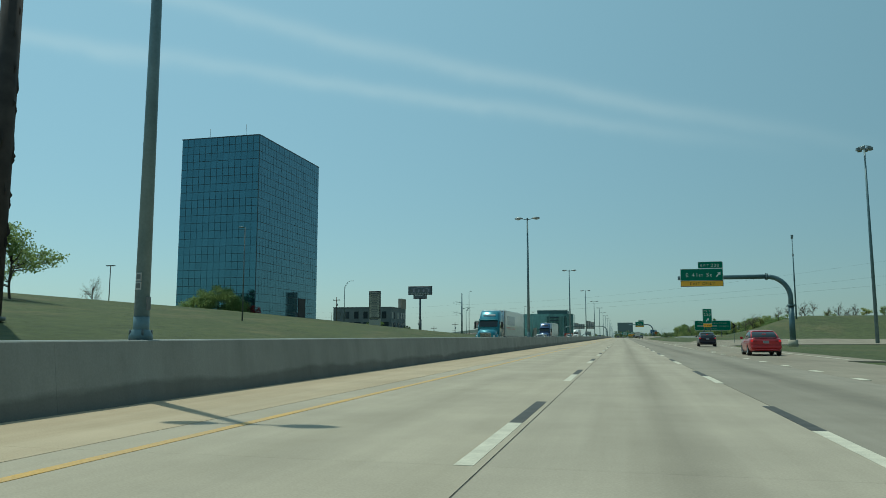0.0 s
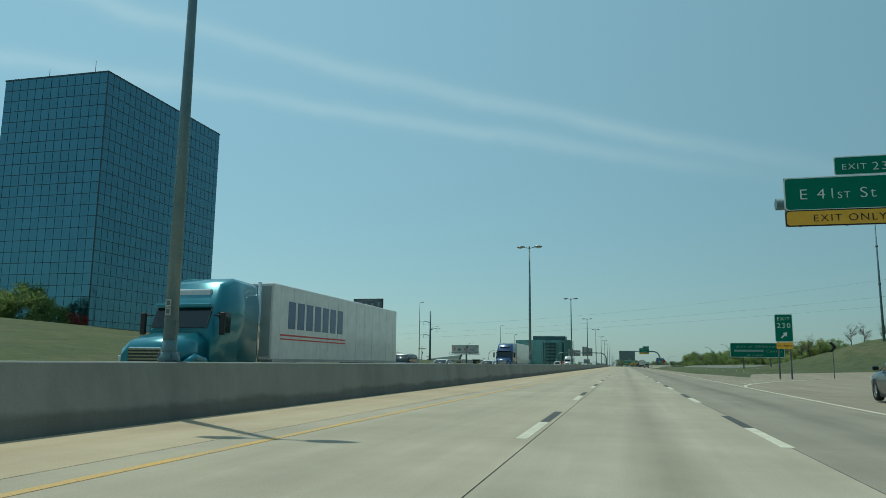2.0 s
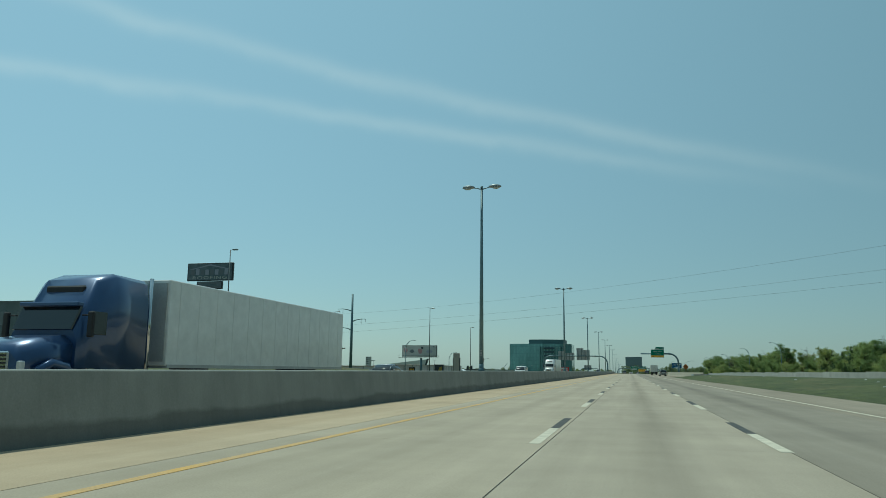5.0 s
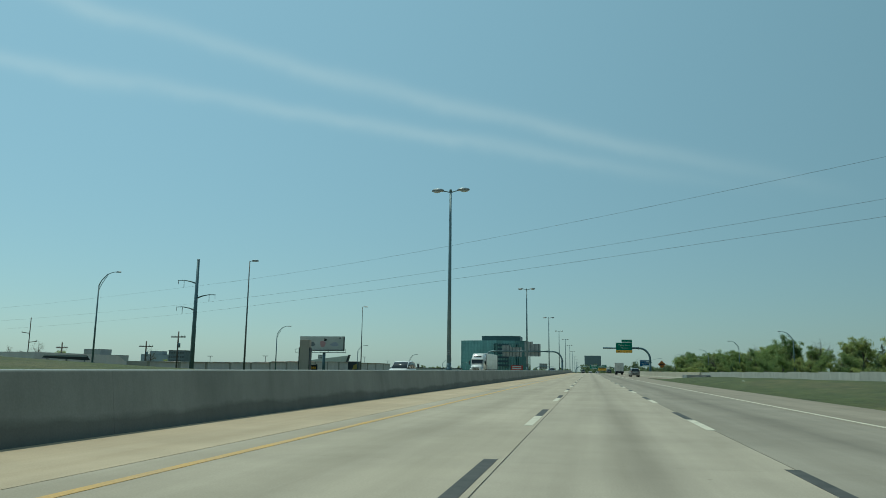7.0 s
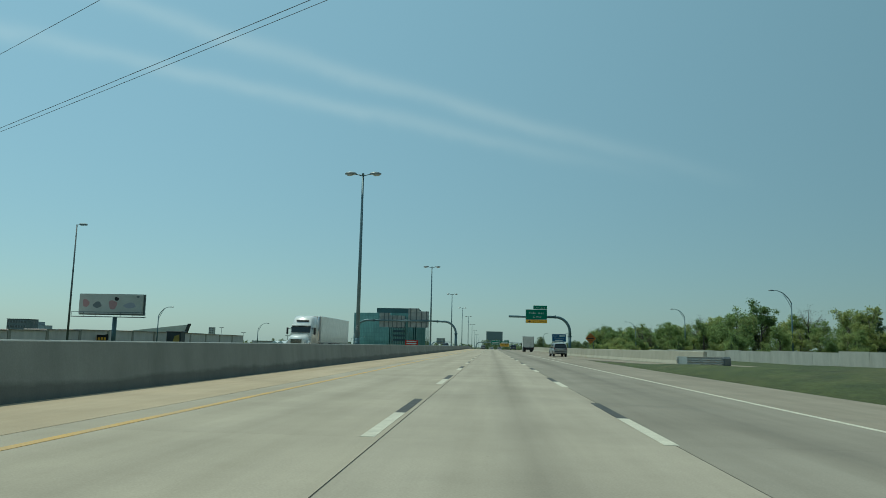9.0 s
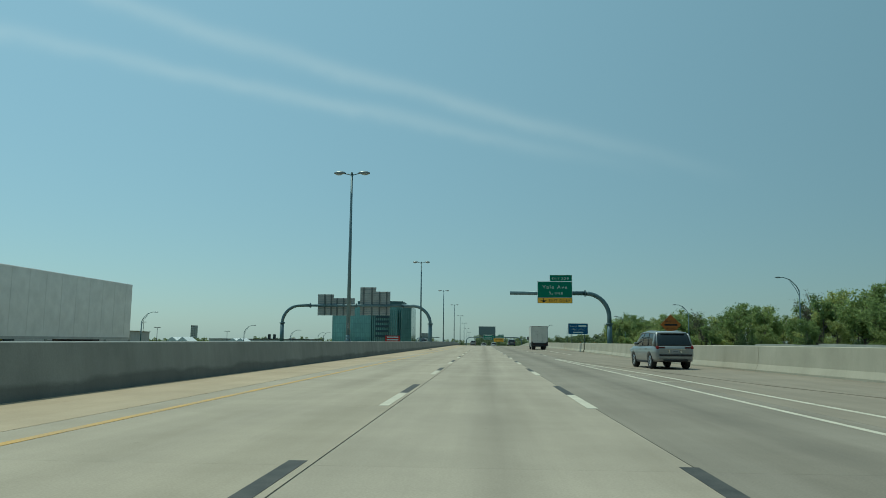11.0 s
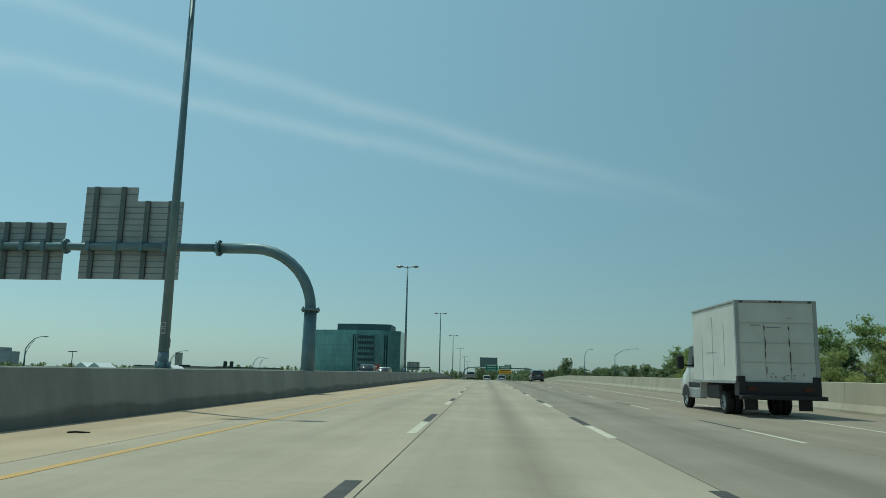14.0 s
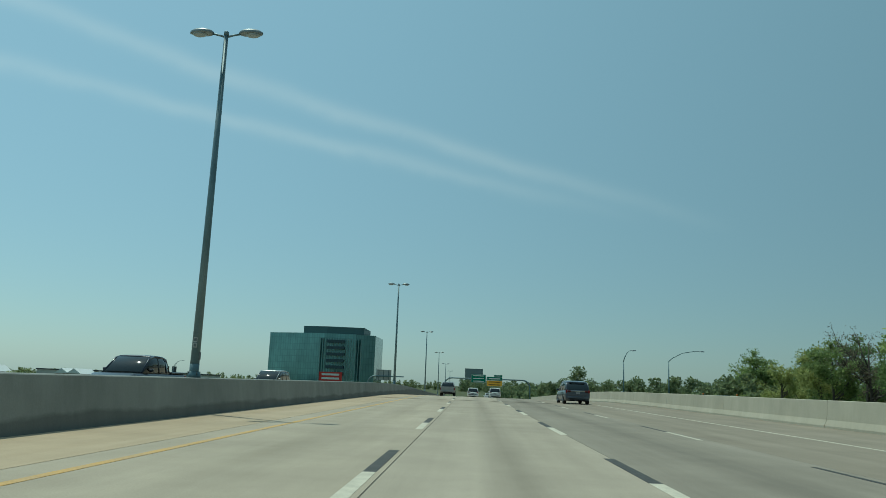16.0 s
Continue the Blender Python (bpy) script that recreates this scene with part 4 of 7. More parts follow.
# teal glass office block far ahead
M_PENTHOUSE = plain("dark_teal_panel", (0.075, 0.135, 0.14), 0.5)
M_PALE_FIN = plain("pale_green_fin", (0.22, 0.34, 0.33), 0.5)
block = empty("office_block", (0, 0, 0))
bm = bmesh.new()
prism(bm, [(-118.5, 905), (-99, 899), (-84, 896), (-66, 899), (-60.5, 903), (-55.5, 907), (-55.5, 945), (-118.5, 945)], "z", -8, 27.9)
part("body", bm, M_TEAL_FACADE, block)
bm = bmesh.new()
prism(bm, [(-98.7, 906), (-84, 903), (-62.5, 907), (-62.5, 935), (-98.7, 935)], "z", 27.9, 32.4)
part("penthouse", bm, M_PENTHOUSE, block)
for k in range(17):
    x = -86 + k * 1.45
    y = 896.4 + max(0.0, (x + 84) / 6)
    part("fin", boxed(x - 0.16, x + 0.16, y - 1.3, y + 1.0, 1.0, 25.0), M_PALE_FIN, block)
for k in range(6):
    z = 4.0 + k * 3.7
    part("window_band", boxed(-82.5, -72.0, 895.4, 898.5, z, z + 1.7), M_TOWER_FRAME, block)
tagged(block, "wide teal glass office block with a rooftop plant storey", "building")

far_tower = empty("far_office_tower", (0, 0, 0))
part("body", boxed(-12, 37, 2500, 2540, -40, 44.5), M_SLATE_GLASS, far_tower)
part("roof_rim", boxed(-12.3, 37.3, 2499.7, 2540.3, 44.5, 45.2), M_TOWER_FRAME, far_tower)
tagged(far_tower, "distant square slate glass office tower on the horizon", "building")

# ---- right-hand wall, crash cushion, back wall ----
WALL = [(0.0, -0.2), (0.0, 0.09), (0.10, 0.32), (0.17, 1.05), (0.20, 1.07), (0.38, 1.07), (0.40, 1.05), (0.40, -0.2)]
WALL_LINE = [(16.6, 319), (14.6, 336), (12.9, 356), (12.2, 368), (13.2, 391), (14.2, 440), (15.2, 495), (15.4, 640)]
side_wall = tagged(empty("side_wall"), "pale cast concrete parapet wall along the lanes", "barrier", kind="structure")
y = 319.0
while y < 640:
    step = 12.0 if y < 525 else 6.0
    run("wall_segment", WALL, [(between(v, [(b, a) for a, b in WALL_LINE]), v) for v in (y + 0.01, y + step - 0.01)], M_WALL_R, side_wall)
    y += step

M_GALV = mottled("bright_galvanised_steel", (0.42, 0.42, 0.40), (0.55, 0.55, 0.52), 1.5, 18, 0.5, 0.2, relief=0)
cushion = empty("crash_cushion", (15.9, 316.0, 0.0), -62)
for k in range(4):
    z = 0.1 + 0.16 * k
    for side in (-1, 1):
        bm = bmesh.new()
        prism(bm, [(side * 0.5, z), (side * 0.44, z + 0.06), (side * 0.5, z + 0.12), (side * 0.53, z + 0.12), (side * 0.47, z + 0.06), (side * 0.53, z)], "y", -1.9, 1.3)
        part("rail", bm, M_GALV, cushion)
for v in (-1.8, -0.8, 0.2, 1.1):
    part("diaphragm", boxed(-0.46, 0.46, v, v + 0.1, 0.0, 0.72), M_GALV, cushion)
part("nose", boxed(-0.5, 0.5, 1.31, 2.1, 0.05, 0.74, bevel=0.12), M_DARK_STEEL, cushion)
tagged(cushion, "ribbed galvanised steel crash cushion at the wall's end", "crash cushion")

back_wall = tagged(empty("back_wall"), "weathered concrete panel wall below the trees", "wall", kind="structure")
BACK_LINE = [(240, 44.0), (262, 36.6), (280, 33.2), (300, 31.6), (340, 31.0), (456, 31.0)]
BACK_TOP = [(240, 1.45), (330, 1.2), (395, 1.1), (424, 0.78), (456, 0.7)]
for k in range(43):
    ay = 240 + 5.0 * k
    a, b = Vector((between(ay, BACK_LINE), ay + 0.02, 0)), Vector((between(ay + 5, BACK_LINE), ay + 4.98, 0))
    n = Vector((b.y - a.y, a.x - b.x, 0)).normalized() * 0.25
    bm = bmesh.new()
    prism(bm, [(a.x, a.y), (b.x, b.y), (b.x + n.x, b.y + n.y), (a.x + n.x, a.y + n.y)], "z", -1.6, between(ay, BACK_TOP) + 0.05 * (k % 3))
    part("panel", bm, M_BACK_WALL, back_wall)

# ---- small roadside signs ----
def post_sign(place, build, label):
    thing = empty("road_sign", place)
    build(thing)
    return tagged(thing, label, "road sign")


def hospital(thing):
    p = plate("panel", -1.9, 1.9, 2.2, 4.3, 0, M_SIGN_WHITE, thing, 0.12, 0.05)
    plate("blue_field", -1.85, 1.85, 2.25, 4.25, -0.006, M_SIGN_BLUE, p, 0.1, 0.01)
    lettering("words", "Saint", 0.55, M_SIGN_WHITE, p, -1.6, -0.014, 3.6, wide=1.1, bold=0.004)
    part("text_bar", boxed(0.1, 1.6, -0.014, -0.004, 3.62, 3.98), M_SIGN_WHITE, p)
    lettering("words", "Hospital", 0.55, M_SIGN_WHITE, p, 0, -0.014, 2.98, "CENTER", 1.1, 0.004)
    part("text_bar", boxed(-1.0, 1.0, -0.014, -0.004, 2.45, 2.68), M_SIGN_WHITE, p)
    for x in (-1.2, 1.2):
        part("post", boxed(x - 0.07, x + 0.07, 0.055, 0.2, -0.5, 4.1), M_DARK_STEEL, thing)


post_sign((20.1, 468, 0.5), hospital, "blue hospital guide sign on two posts behind the wall")


def diamond(thing):
    bm = bmesh.new()
    prism(bm, [(0, 1.95), (0.9, 2.85), (0, 3.75), (-0.9, 2.85)], "y", 0, 0.03)
    p = part("panel", bm, M_SIGN_ORANGE, thing)
    lettering("words", "BRIDGE", 0.25, M_SIGN_BLACK, p, 0, -0.005, 3.05, "CENTER", 1.0, 0.004)
    part("text_bar", boxed(-0.55, 0.55, -0.006, -0.001, 2.76, 2.92), M_SIGN_BLACK, p)
    lettering("words", "ROAD", 0.25, M_SIGN_BLACK, p, 0, -0.005, 2.42, "CENTER", 1.0, 0.004)
    for x in (-0.45, 0.45):
        part("post", boxed(x - 0.04, x + 0.04, 0.035, 0.12, -0.5, 3.1), M_DARK_STEEL, thing)


post_sign((18.1, 389, -0.1), diamond, "orange diamond warning sign with black lettering on posts")


def chevron(thing):
    bm = bmesh.new()
    prism(bm, [(-0.32, 1.46), (-0.04, 1.46), (0.32, 1.88), (-0.04, 2.3), (-0.32, 2.3), (0.04, 1.88)], "y", 0, 0.03)
    part("chevron", bm, M_SIGN_BLACK, thing)
    part("post", boxed(-0.03, 0.03, 0.031, 0.08, -1.2, 2.3), M_DARK_STEEL, thing)


for x, y, z in ((19.4, 132.4, 0.95), (31.1, 147, 1.2)):
    tagged(post_sign((x, y, z), chevron, "black chevron curve board on a slim post"), group="curve chevrons")

mast = empty("radio_mast", (41.2, 189.7, 3.2))
part("pole", tubed([(0, 0, -1), (0, 0, 11), (0, 0, 21.5)], [0.22, 0.16, 0.09], 8), M_STEEL, mast)
part("camera_box", boxed(-0.25, 0.25, -0.25, 0.25, 20.9, 21.8, bevel=0.05), M_LAMP_HEAD, mast)
for z in (17.0, 11.0, 6.0):
    part("clamp", tubed([(0, 0, z - 0.15), (0, 0, z + 0.15)], 0.2, 8), M_DARK_STEEL, mast)
tagged(mast, "slim steel camera mast on the grass bank", "mast")

high_mast = empty("high_mast_lamp", (39.9, 130, 3.0))
part("pole", tubed([(0, 0, -4), (0, 0, 14), (0, 0, 28.5)], [0.3, 0.22, 0.13], 10), M_STEEL, high_mast)
for k in range(6):
    a = k * math.pi / 3
    part("lamp_head", boxed(0.9 * math.cos(a) - 0.3, 0.9 * math.cos(a) + 0.3, 0.9 * math.sin(a) - 0.3, 0.9 * math.sin(a) + 0.3, 27.6, 28.1, bevel=0.06), M_LAMP_HEAD, high_mast)
part("ring", tubed([(0.9 * math.cos(a * math.pi / 6), 0.9 * math.sin(a * math.pi / 6), 28.15) for a in range(13)], 0.06, 6), M_STEEL, high_mast)
tagged(high_mast, "very tall galvanised high-mast lamp with a ring of heads", "street lamp")

# ---- left side: signs and buildings ----
M_CREAM = mottled("cream_panel", (0.58, 0.55, 0.48), (0.68, 0.65, 0.57), 0.7, 12, 0.6)
M_DARK_FRAME = plain("dark_frame", (0.04, 0.047, 0.052), 0.45)
M_BRICK_GREY = mottled("grey_stucco", (0.18, 0.2, 0.21), (0.24, 0.262, 0.27), 0.5, 14, 0.8)
M_TAN = mottled("tan_stucco", (0.38, 0.325, 0.275), (0.45, 0.39, 0.335), 0.5, 14, 0.85)
M_WINDOW = tower_glass("window_glass", (0.05, 0.065, 0.075), 0.3)
M_PALE = mottled("pale_wall", (0.5, 0.48, 0.44), (0.6, 0.58, 0.54), 0.4, 10, 0.8)
M_RED = plain("red_panel", (0.55, 0.04, 0.03), 0.5)
M_SLATE_FACE = mottled("slate_sign_face", (0.10, 0.125, 0.14), (0.2, 0.23, 0.25), 1.1, 9, 0.5)
M_GREY_TEXT = plain("grey_text", (0.18, 0.19, 0.2), 0.5)
M_PINK = plain("pink_print", (0.5, 0.27, 0.27), 0.5)
M_FAR_TAN = mottled("pale_brown_wall", (0.5, 0.46, 0.44), (0.6, 0.55, 0.53), 0.05, 0.4, 0.85)
M_FAR_GREY = mottled("pale_slate_wall", (0.4, 0.43, 0.45), (0.48, 0.51, 0.53), 0.05, 0.4, 0.8)
M_RUSTY = mottled("dark_rusty_cladding", (0.035, 0.028, 0.026), (0.07, 0.055, 0.05), 0.8, 14, 0.8)
M_OCHRE = plain("faded_ochre_print", (0.36, 0.25, 0.06), 0.6)
M_PURPLE = plain("grey_violet_print", (0.38, 0.37, 0.43), 0.5)

pylon = empty("pylon_sign", (-72.2, 217.4, 3.6))
part("base", boxed(-1.75, 1.75, -0.35, 0.35, -1, 2.9, bevel=0.03), M_CREAM, pylon)
fr = part("frame", boxed(-1.8, 1.8, -0.4, 0.4, 2.9, 11.3, bevel=0.04), M_DARK_FRAME, pylon)
random.seed(4)
z = 3.2
while z < 10.9:
    h = random.choice((0.45, 0.6, 0.75))
    h = min(h, 11.05 - z)
    pl = part("name_panel", boxed(-1.6, 1.6, -0.43, -0.401, z, z + h - 0.07), M_CREAM, fr)
    w = random.uniform(0.7, 1.35)
    part("text_bar", boxed(-w, w, -0.445, -0.431, z + h * 0.25, z + h * 0.6), M_GREY_TEXT, pl)
    z += h
part("text_bar", boxed(-1.5, 1.2, -0.36, -0.351, 2.45, 2.65), M_GREY_TEXT, pylon)
tagged(pylon, "tall cream tenant pylon sign in a dark frame", "sign")

tsign = empty("business_sign", (-70.75, 264.5, 2.6))
part("pole", tubed([(0, 0, -1), (0, 0, 12.2)], [0.42, 0.36], 14), M_DARK_STEEL, tsign)
part("pole_sleeve", tubed([(0, 0, -1), (0, 0, 4.6)], 0.55, 14), M_DARK_STEEL, tsign)
cab = part("cabinet", boxed(-4.55, 4.55, -0.22, 0.22, 13.7, 16.9, bevel=0.05), M_DARK_FRAME, tsign)
part("face", boxed(-4.35, 4.35, -0.245, -0.221, 13.85, 16.75), M_SLATE_FACE, cab, "slate grey printed face")
bm = bmesh.new()
prism(bm, [(-4.1, 15.75), (0, 16.65), (4.1, 15.75), (3.5, 15.75), (0, 16.4), (-3.5, 15.75)], "y", -0.26, -0.246)
part("roof_shape", bm, M_PURPLE, cab)
for k in range(8):
    x = -3.75 + k * 0.95
    part("letter_block", boxed(x, x + 0.7, -0.262, -0.246, 14.75, 15.7 + 0.12 * (k % 3 == 1)), M_PURPLE if k % 2 else M_GREY_TEXT, cab)
lettering("words", "ROOFING", 0.78, M_CREAM, cab, 0, -0.258, 13.98, "CENTER", 1.75, 0.02)
low = part("lower_cabinet", boxed(-2.55, 2.55, -0.2, 0.2, 12.2, 13.6, bevel=0.04), M_DARK_FRAME, tsign)
part("face", boxed(-2.4, 2.4, -0.225, -0.201, 12.33, 13.47), M_GREY_TEXT, low)
part("text_bar", boxed(-1.9, 1.9, -0.24, -0.226, 12.7, 13.1), M_SLATE_FACE, low)
tagged(tsign, "slate business sign cabinet on a thick dark steel pole", "sign")

lot_sign = empty("lot_sign", (-73.8, 274.3, land_z(-73.8, 274.3)))
part("post", tubed([(0, 0, -0.5), (0, 0, 3.1)], 0.06, 8), M_STEEL, lot_sign)
part("panel", boxed(-0.55, 0.55, -0.06, -0.02, 2.75, 3.25, bevel=0.01), M_SLATE_FACE, lot_sign)
part("text_bar", boxed(-0.4, 0.4, -0.07, -0.061, 2.92, 3.08), M_CREAM, lot_sign)
tagged(lot_sign, "small slate sign on a slim post", "sign")

office = empty("low_office", (0, 0, 0))
part("main_block", boxed(-97, -75.8, 245, 262.7, 1.5, 10.9), M_BRICK_GREY, office)
part("plant_block", boxed(-76.9, -75.7, 257.0, 262.8, 10.95, 14.6), M_TAN, office, "tan rooftop block")
part("roof_rim", boxed(-97.1, -77.0, 244.9, 262.8, 10.9, 11.2), M_BRICK_GREY, office)
part("roof_rim", boxed(-76.99, -75.7, 244.9, 256.9, 10.9, 11.2), M_BRICK_GREY, office)
for k in range(6):
    x = -96 + k * 3.4
    part("window", boxed(x, x + 1.5, 244.92, 244.99, 7.2, 9.6), M_WINDOW, office)
    part("window", boxed(x, x + 2.4, 244.92, 244.99, 3.4, 6.0), M_WINDOW, office)
for k, y in enumerate((246.2, 248.4, 252.5, 256.8, 259.6)):
    part("window", boxed(-75.79, -75.72, y, y + 1.2, 7.2, 9.4), M_PALE if k in (0, 2) else M_WINDOW, office)
    part("window", boxed(-75.79, -75.72, y, y + 1.6, 3.2, 5.8), M_WINDOW, office)
tagged(office, "low grey office building with a tan stair block", "building")

bb = empty("billboard", (-70.6, 400, 0))
part("pole", tubed([(0.6, 0.6, -1), (0.6, 0.6, 5.2)], 0.4, 14), M_STEEL, bb)
face = part("face", boxed(-6.2, 6.2, -0.25, 0.25, 5.7, 9.4), M_PALE, bb, "pale printed poster face")
part("frame", boxed(-6.4, 6.4, 0.26, 0.7, 5.5, 9.5), M_DARK_STEEL, bb)
for x, w, z0, z1, m in ((-4.9, 1.1, 7.0, 8.4, M_PINK), (-2.6, 1.4, 6.9, 7.9, M_GREY_TEXT), (0.4, 1.3, 6.5, 8.3, M_PINK), (1.1, 0.7, 8.2, 8.9, M_SIGN_BLACK), (3.8, 2.0, 6.9, 7.8, M_PURPLE), (5.3, 0.5, 8.8, 9.2, M_GREY_TEXT)):
    bm = bmesh.new()
    prism(bm, [(x + w * 0.6 * math.cos(a) * (1 + 0.18 * math.sin(3 * a + x)), (z0 + z1) / 2 + (z1 - z0) * 0.55 * math.sin(a) * (1 + 0.15 * math.cos(2 * a + x))) for a in [2 * math.pi * k / 18 for k in range(18)]], "y", -0.27, -0.252)
    part("print_shape", bm, m, face)
for z in (5.15, 6.0):
    part("catwalk_rail", tubed([(-7.2, -0.9, z), (7.2, -0.9, z)], 0.05, 6), M_DARK_STEEL, bb)
part("catwalk", boxed(-7.2, 7.2, -1.1, -0.3, 5.05, 5.13), M_DARK_STEEL, bb)
for k in range(7):
    x = -7.2 + 2.4 * k
    part("catwalk_post", tubed([(x, -0.9, 5.1), (x, -0.9, 6.0)], 0.04, 6), M_DARK_STEEL, bb)
tagged(bb, "roadside billboard with pale poster and a catwalk", "billboard")

slab_sign = empty("monument_sign", (-31.3, 289.5, 0))
part("slab", boxed(-0.6, 0.6, -0.3, 0.3, -0.5, 4.3, bevel=0.03), M_TAN, slab_sign)
part("side_trim", boxed(-0.68, -0.601, -0.33, 0.33, -0.5, 3.4), M_DARK_FRAME, slab_sign)
part("side_trim", boxed(0.601, 0.68, -0.33, 0.33, -0.5, 3.4), M_DARK_FRAME, slab_sign)
tagged(slab_sign, "plain tan slab sign with dark side trim", "sign")

store_wall = tagged(empty("store_wall"), "long tan panel wall of a store with darker piers", "building")
for k in range(-7, 9):
    y = 399.5 + k * 10.3
    top = between(y, [(330, 1.75), (372, 2.0), (395, 2.55), (420, 2.75), (490, 2.75)])
    part("wall_panel", boxed(-80, -76, y + 0.4, y + 9.9, -1, top), M_TAN_WALL, store_wall)
    part("pier", boxed(-80, -75.9, y - 0.4, y + 0.39, -1, top + 0.05), M_TAN, store_wall)
    part("coping", boxed(-80.1, -75.7, y - 0.4, y + 9.89, top + 0.051, top + 0.11), M_TAN_WALL, store_wall)
bm = bmesh.new()
prism(bm, [(322, -1), (351, -1), (351, 0.7), (345.5, 3.1), (322, 3.2)], "x", -108, -94.8)
part("sloped_end", bm, M_TAN_WALL, store_wall)
fin = empty("entrance_canopy", (-91.6, 485, 0.5))
bm = bmesh.new()
prism(bm, [(-20, 2.8), (0.7, 5.3), (-0.2, 2.8)], "y", 0, 0.5)
part("sloped_wall", bm, M_CREAM, fin)
bm = bmesh.new()
prism(bm, [(-0.55, 2.2), (0.1, 2.2), (1.25, 5.55), (0.6, 5.55)], "y", -0.5, 0.6)
part("fin", bm, M_DARK_FRAME, fin)
part("base", boxed(-20, 0.05, 0.1, 14, -1, 2.79), M_TAN, fin)
tagged(fin, "tan sloping store front with a dark end fin", "building")
kiosk = empty("kiosk", (-71.2, 431.2, -0.1))
part("body", boxed(-1.7, 1.7, -1.2, 1.2, -0.3, 2.9, bevel=0.03), M_DARK_FRAME, kiosk)
part("roof", boxed(-1.85, 1.85, -1.35, 1.35, 2.9, 3.15, bevel=0.05), M_DARK_FRAME, kiosk)
bm = bmesh.new()
prism(bm, [(-0.2, 0.6), (1.4, 0.8), (1.3, 2.4), (0.2, 2.0)], "y", -1.26, -1.202)
part("poster", bm, M_OCHRE, kiosk)
tagged(kiosk, "small dark kiosk with a yellow poster beside the store", "kiosk")


banner = empty("banner_sign", (-75.2, 405.6, 0))
part("board", boxed(-1.5, 1.5, -0.08, 0.08, 0.4, 1.6, bevel=0.02), M_SIGN_BLACK, banner)
bm = bmesh.new()
prism(bm, [(-1.5, 1.6), (1.5, 1.6), (1.45, 1.95), (0.6, 1.75), (-1.2, 1.8)], "y", -0.07, 0.07)
part("torn_edge", bm, M_SIGN_BLACK, banner)
for x in (-0.9, -0.3, 0.3, 0.9):
    part("print_shape", boxed(x - 0.2, x + 0.2, -0.1, -0.081, 0.7, 1.3), M_SIGN_YELLOW, banner)
for x in (-1.3, 1.3):
    part("post", boxed(x - 0.05, x + 0.05, 0.085, 0.18, -0.6, 1.5), M_DARK_STEEL, banner)
tagged(banner, "black banner with yellow print on two short posts", "sign")

shelter = empty("flat_shelter", (-89.5, 323.5, 0.95), 35)
bm = bmesh.new()
prism(bm, [(-3.7, 1.25), (-3.4, 1.75), (3.3, 1.75), (3.8, 0.95), (3.4, 0.9)], "y", -1.6, 1.6)
part("roof", bm, M_DARK_FRAME, shelter)
part("fascia", boxed(-3.5, 3.3, -1.66, -1.61, 1.5, 1.72), M_ALU, shelter)
for x in (-3.0, 0.0, 2.9):
    for y in (-1.3, 1.3):
        part("post", boxed(x - 0.06, x + 0.06, y - 0.06, y + 0.06, -0.5, 1.2), M_DARK_STEEL, shelter)
tagged(shelter, "low dark flat-roofed shelter on the grass bank", "shelter")


def simple_building(place, size, mat, label, storeys=2, bays=5):
    w, d, h = size
    thing = empty("building", place)
    part("wall", boxed(-w / 2, w / 2, 0, d, -2, h), mat, thing)
    part("roof", boxed(-w / 2 - 0.2, w / 2 + 0.2, -0.2, d + 0.2, h, h + 0.35), M_DARK_FRAME, thing)
    for s in range(storeys):
        for k in range(bays):
            x = -w / 2 + w * (k + 0.2) / bays
            part("window", boxed(x, x + w * 0.6 / bays, -0.06, -0.005, h * (s + 0.3) / storeys, h * (s + 0.75) / storeys), M_WINDOW, thing)
    return tagged(thing, label, "building")


simple_building((-1100, 1695, -8), (42, 40, 43), M_FAR_TAN, "brown flat-roofed hospital block in the distance", 8, 0)
simple_building((-1056, 1690, -8), (50, 40, 30), M_FAR_TAN, "lower brown wing of a distant hospital block", 5, 0)
simple_building((-1825, 3074, -8), (118, 60, 54), M_FAR_GREY, "grey stepped high-rise block on the horizon", 9, 0)
simple_building((-1820, 3084, 46), (56, 40, 14), M_FAR_GREY, "upper storeys of the grey stepped block", 2, 0)
simple_building((-330, 760, -4), (14, 14, 17), M_BRICK_GREY, "grey mid-rise block on the horizon", 5, 7)
simple_building((-671, 2000, -8), (11, 14, 40), M_PALE, "slim pale high-rise in the distance", 8, 3)
simple_building((-118, 720, -3.2), (60, 12, 4.4), M_PALE, "long low pale commercial building far off", 1, 0)


def gabled(place, w, d, h, label):
    """Twin white gables over a low wall."""
    thing = empty("house", place)
    part("wall", boxed(-w / 2, w / 2, 0, d, -2, h), M_TAN, thing)
    for s in (-1, 1):
        bm = bmesh.new()
        c = s * w / 4
        prism(bm, [(c - w / 4 - 0.3, h), (c, h + w / 5), (c + w / 4 + 0.3, h)], "y", -0.4, d + 0.4)
        part("roof", bm, M_SIGN_WHITE, thing, "bright white metal gable roof")
    return tagged(thing, label, "building")


gabled((-157.3, 700, -2.2), 11, 12, 2.2, "low building with twin bright white gables")
gabled((-125.9, 700, -2.2), 8, 10, 2.4, "low building with twin bright white gables")

# cooling stacks on a roof, dark
stacks = empty("roof_stacks", (-143, 820, -2.4))
part("base", boxed(-6, 6, 0, 6, -3, 4.3), M_DARK_FRAME, stacks)
for x in (-1.6, 2.0):
    part("chimney", boxed(x - 0.8, x + 0.8, 1, 2.6, 4.3, 7.2), M_DARK_FRAME, stacks)
tagged(stacks, "dark low building with two square roof stacks", "building")

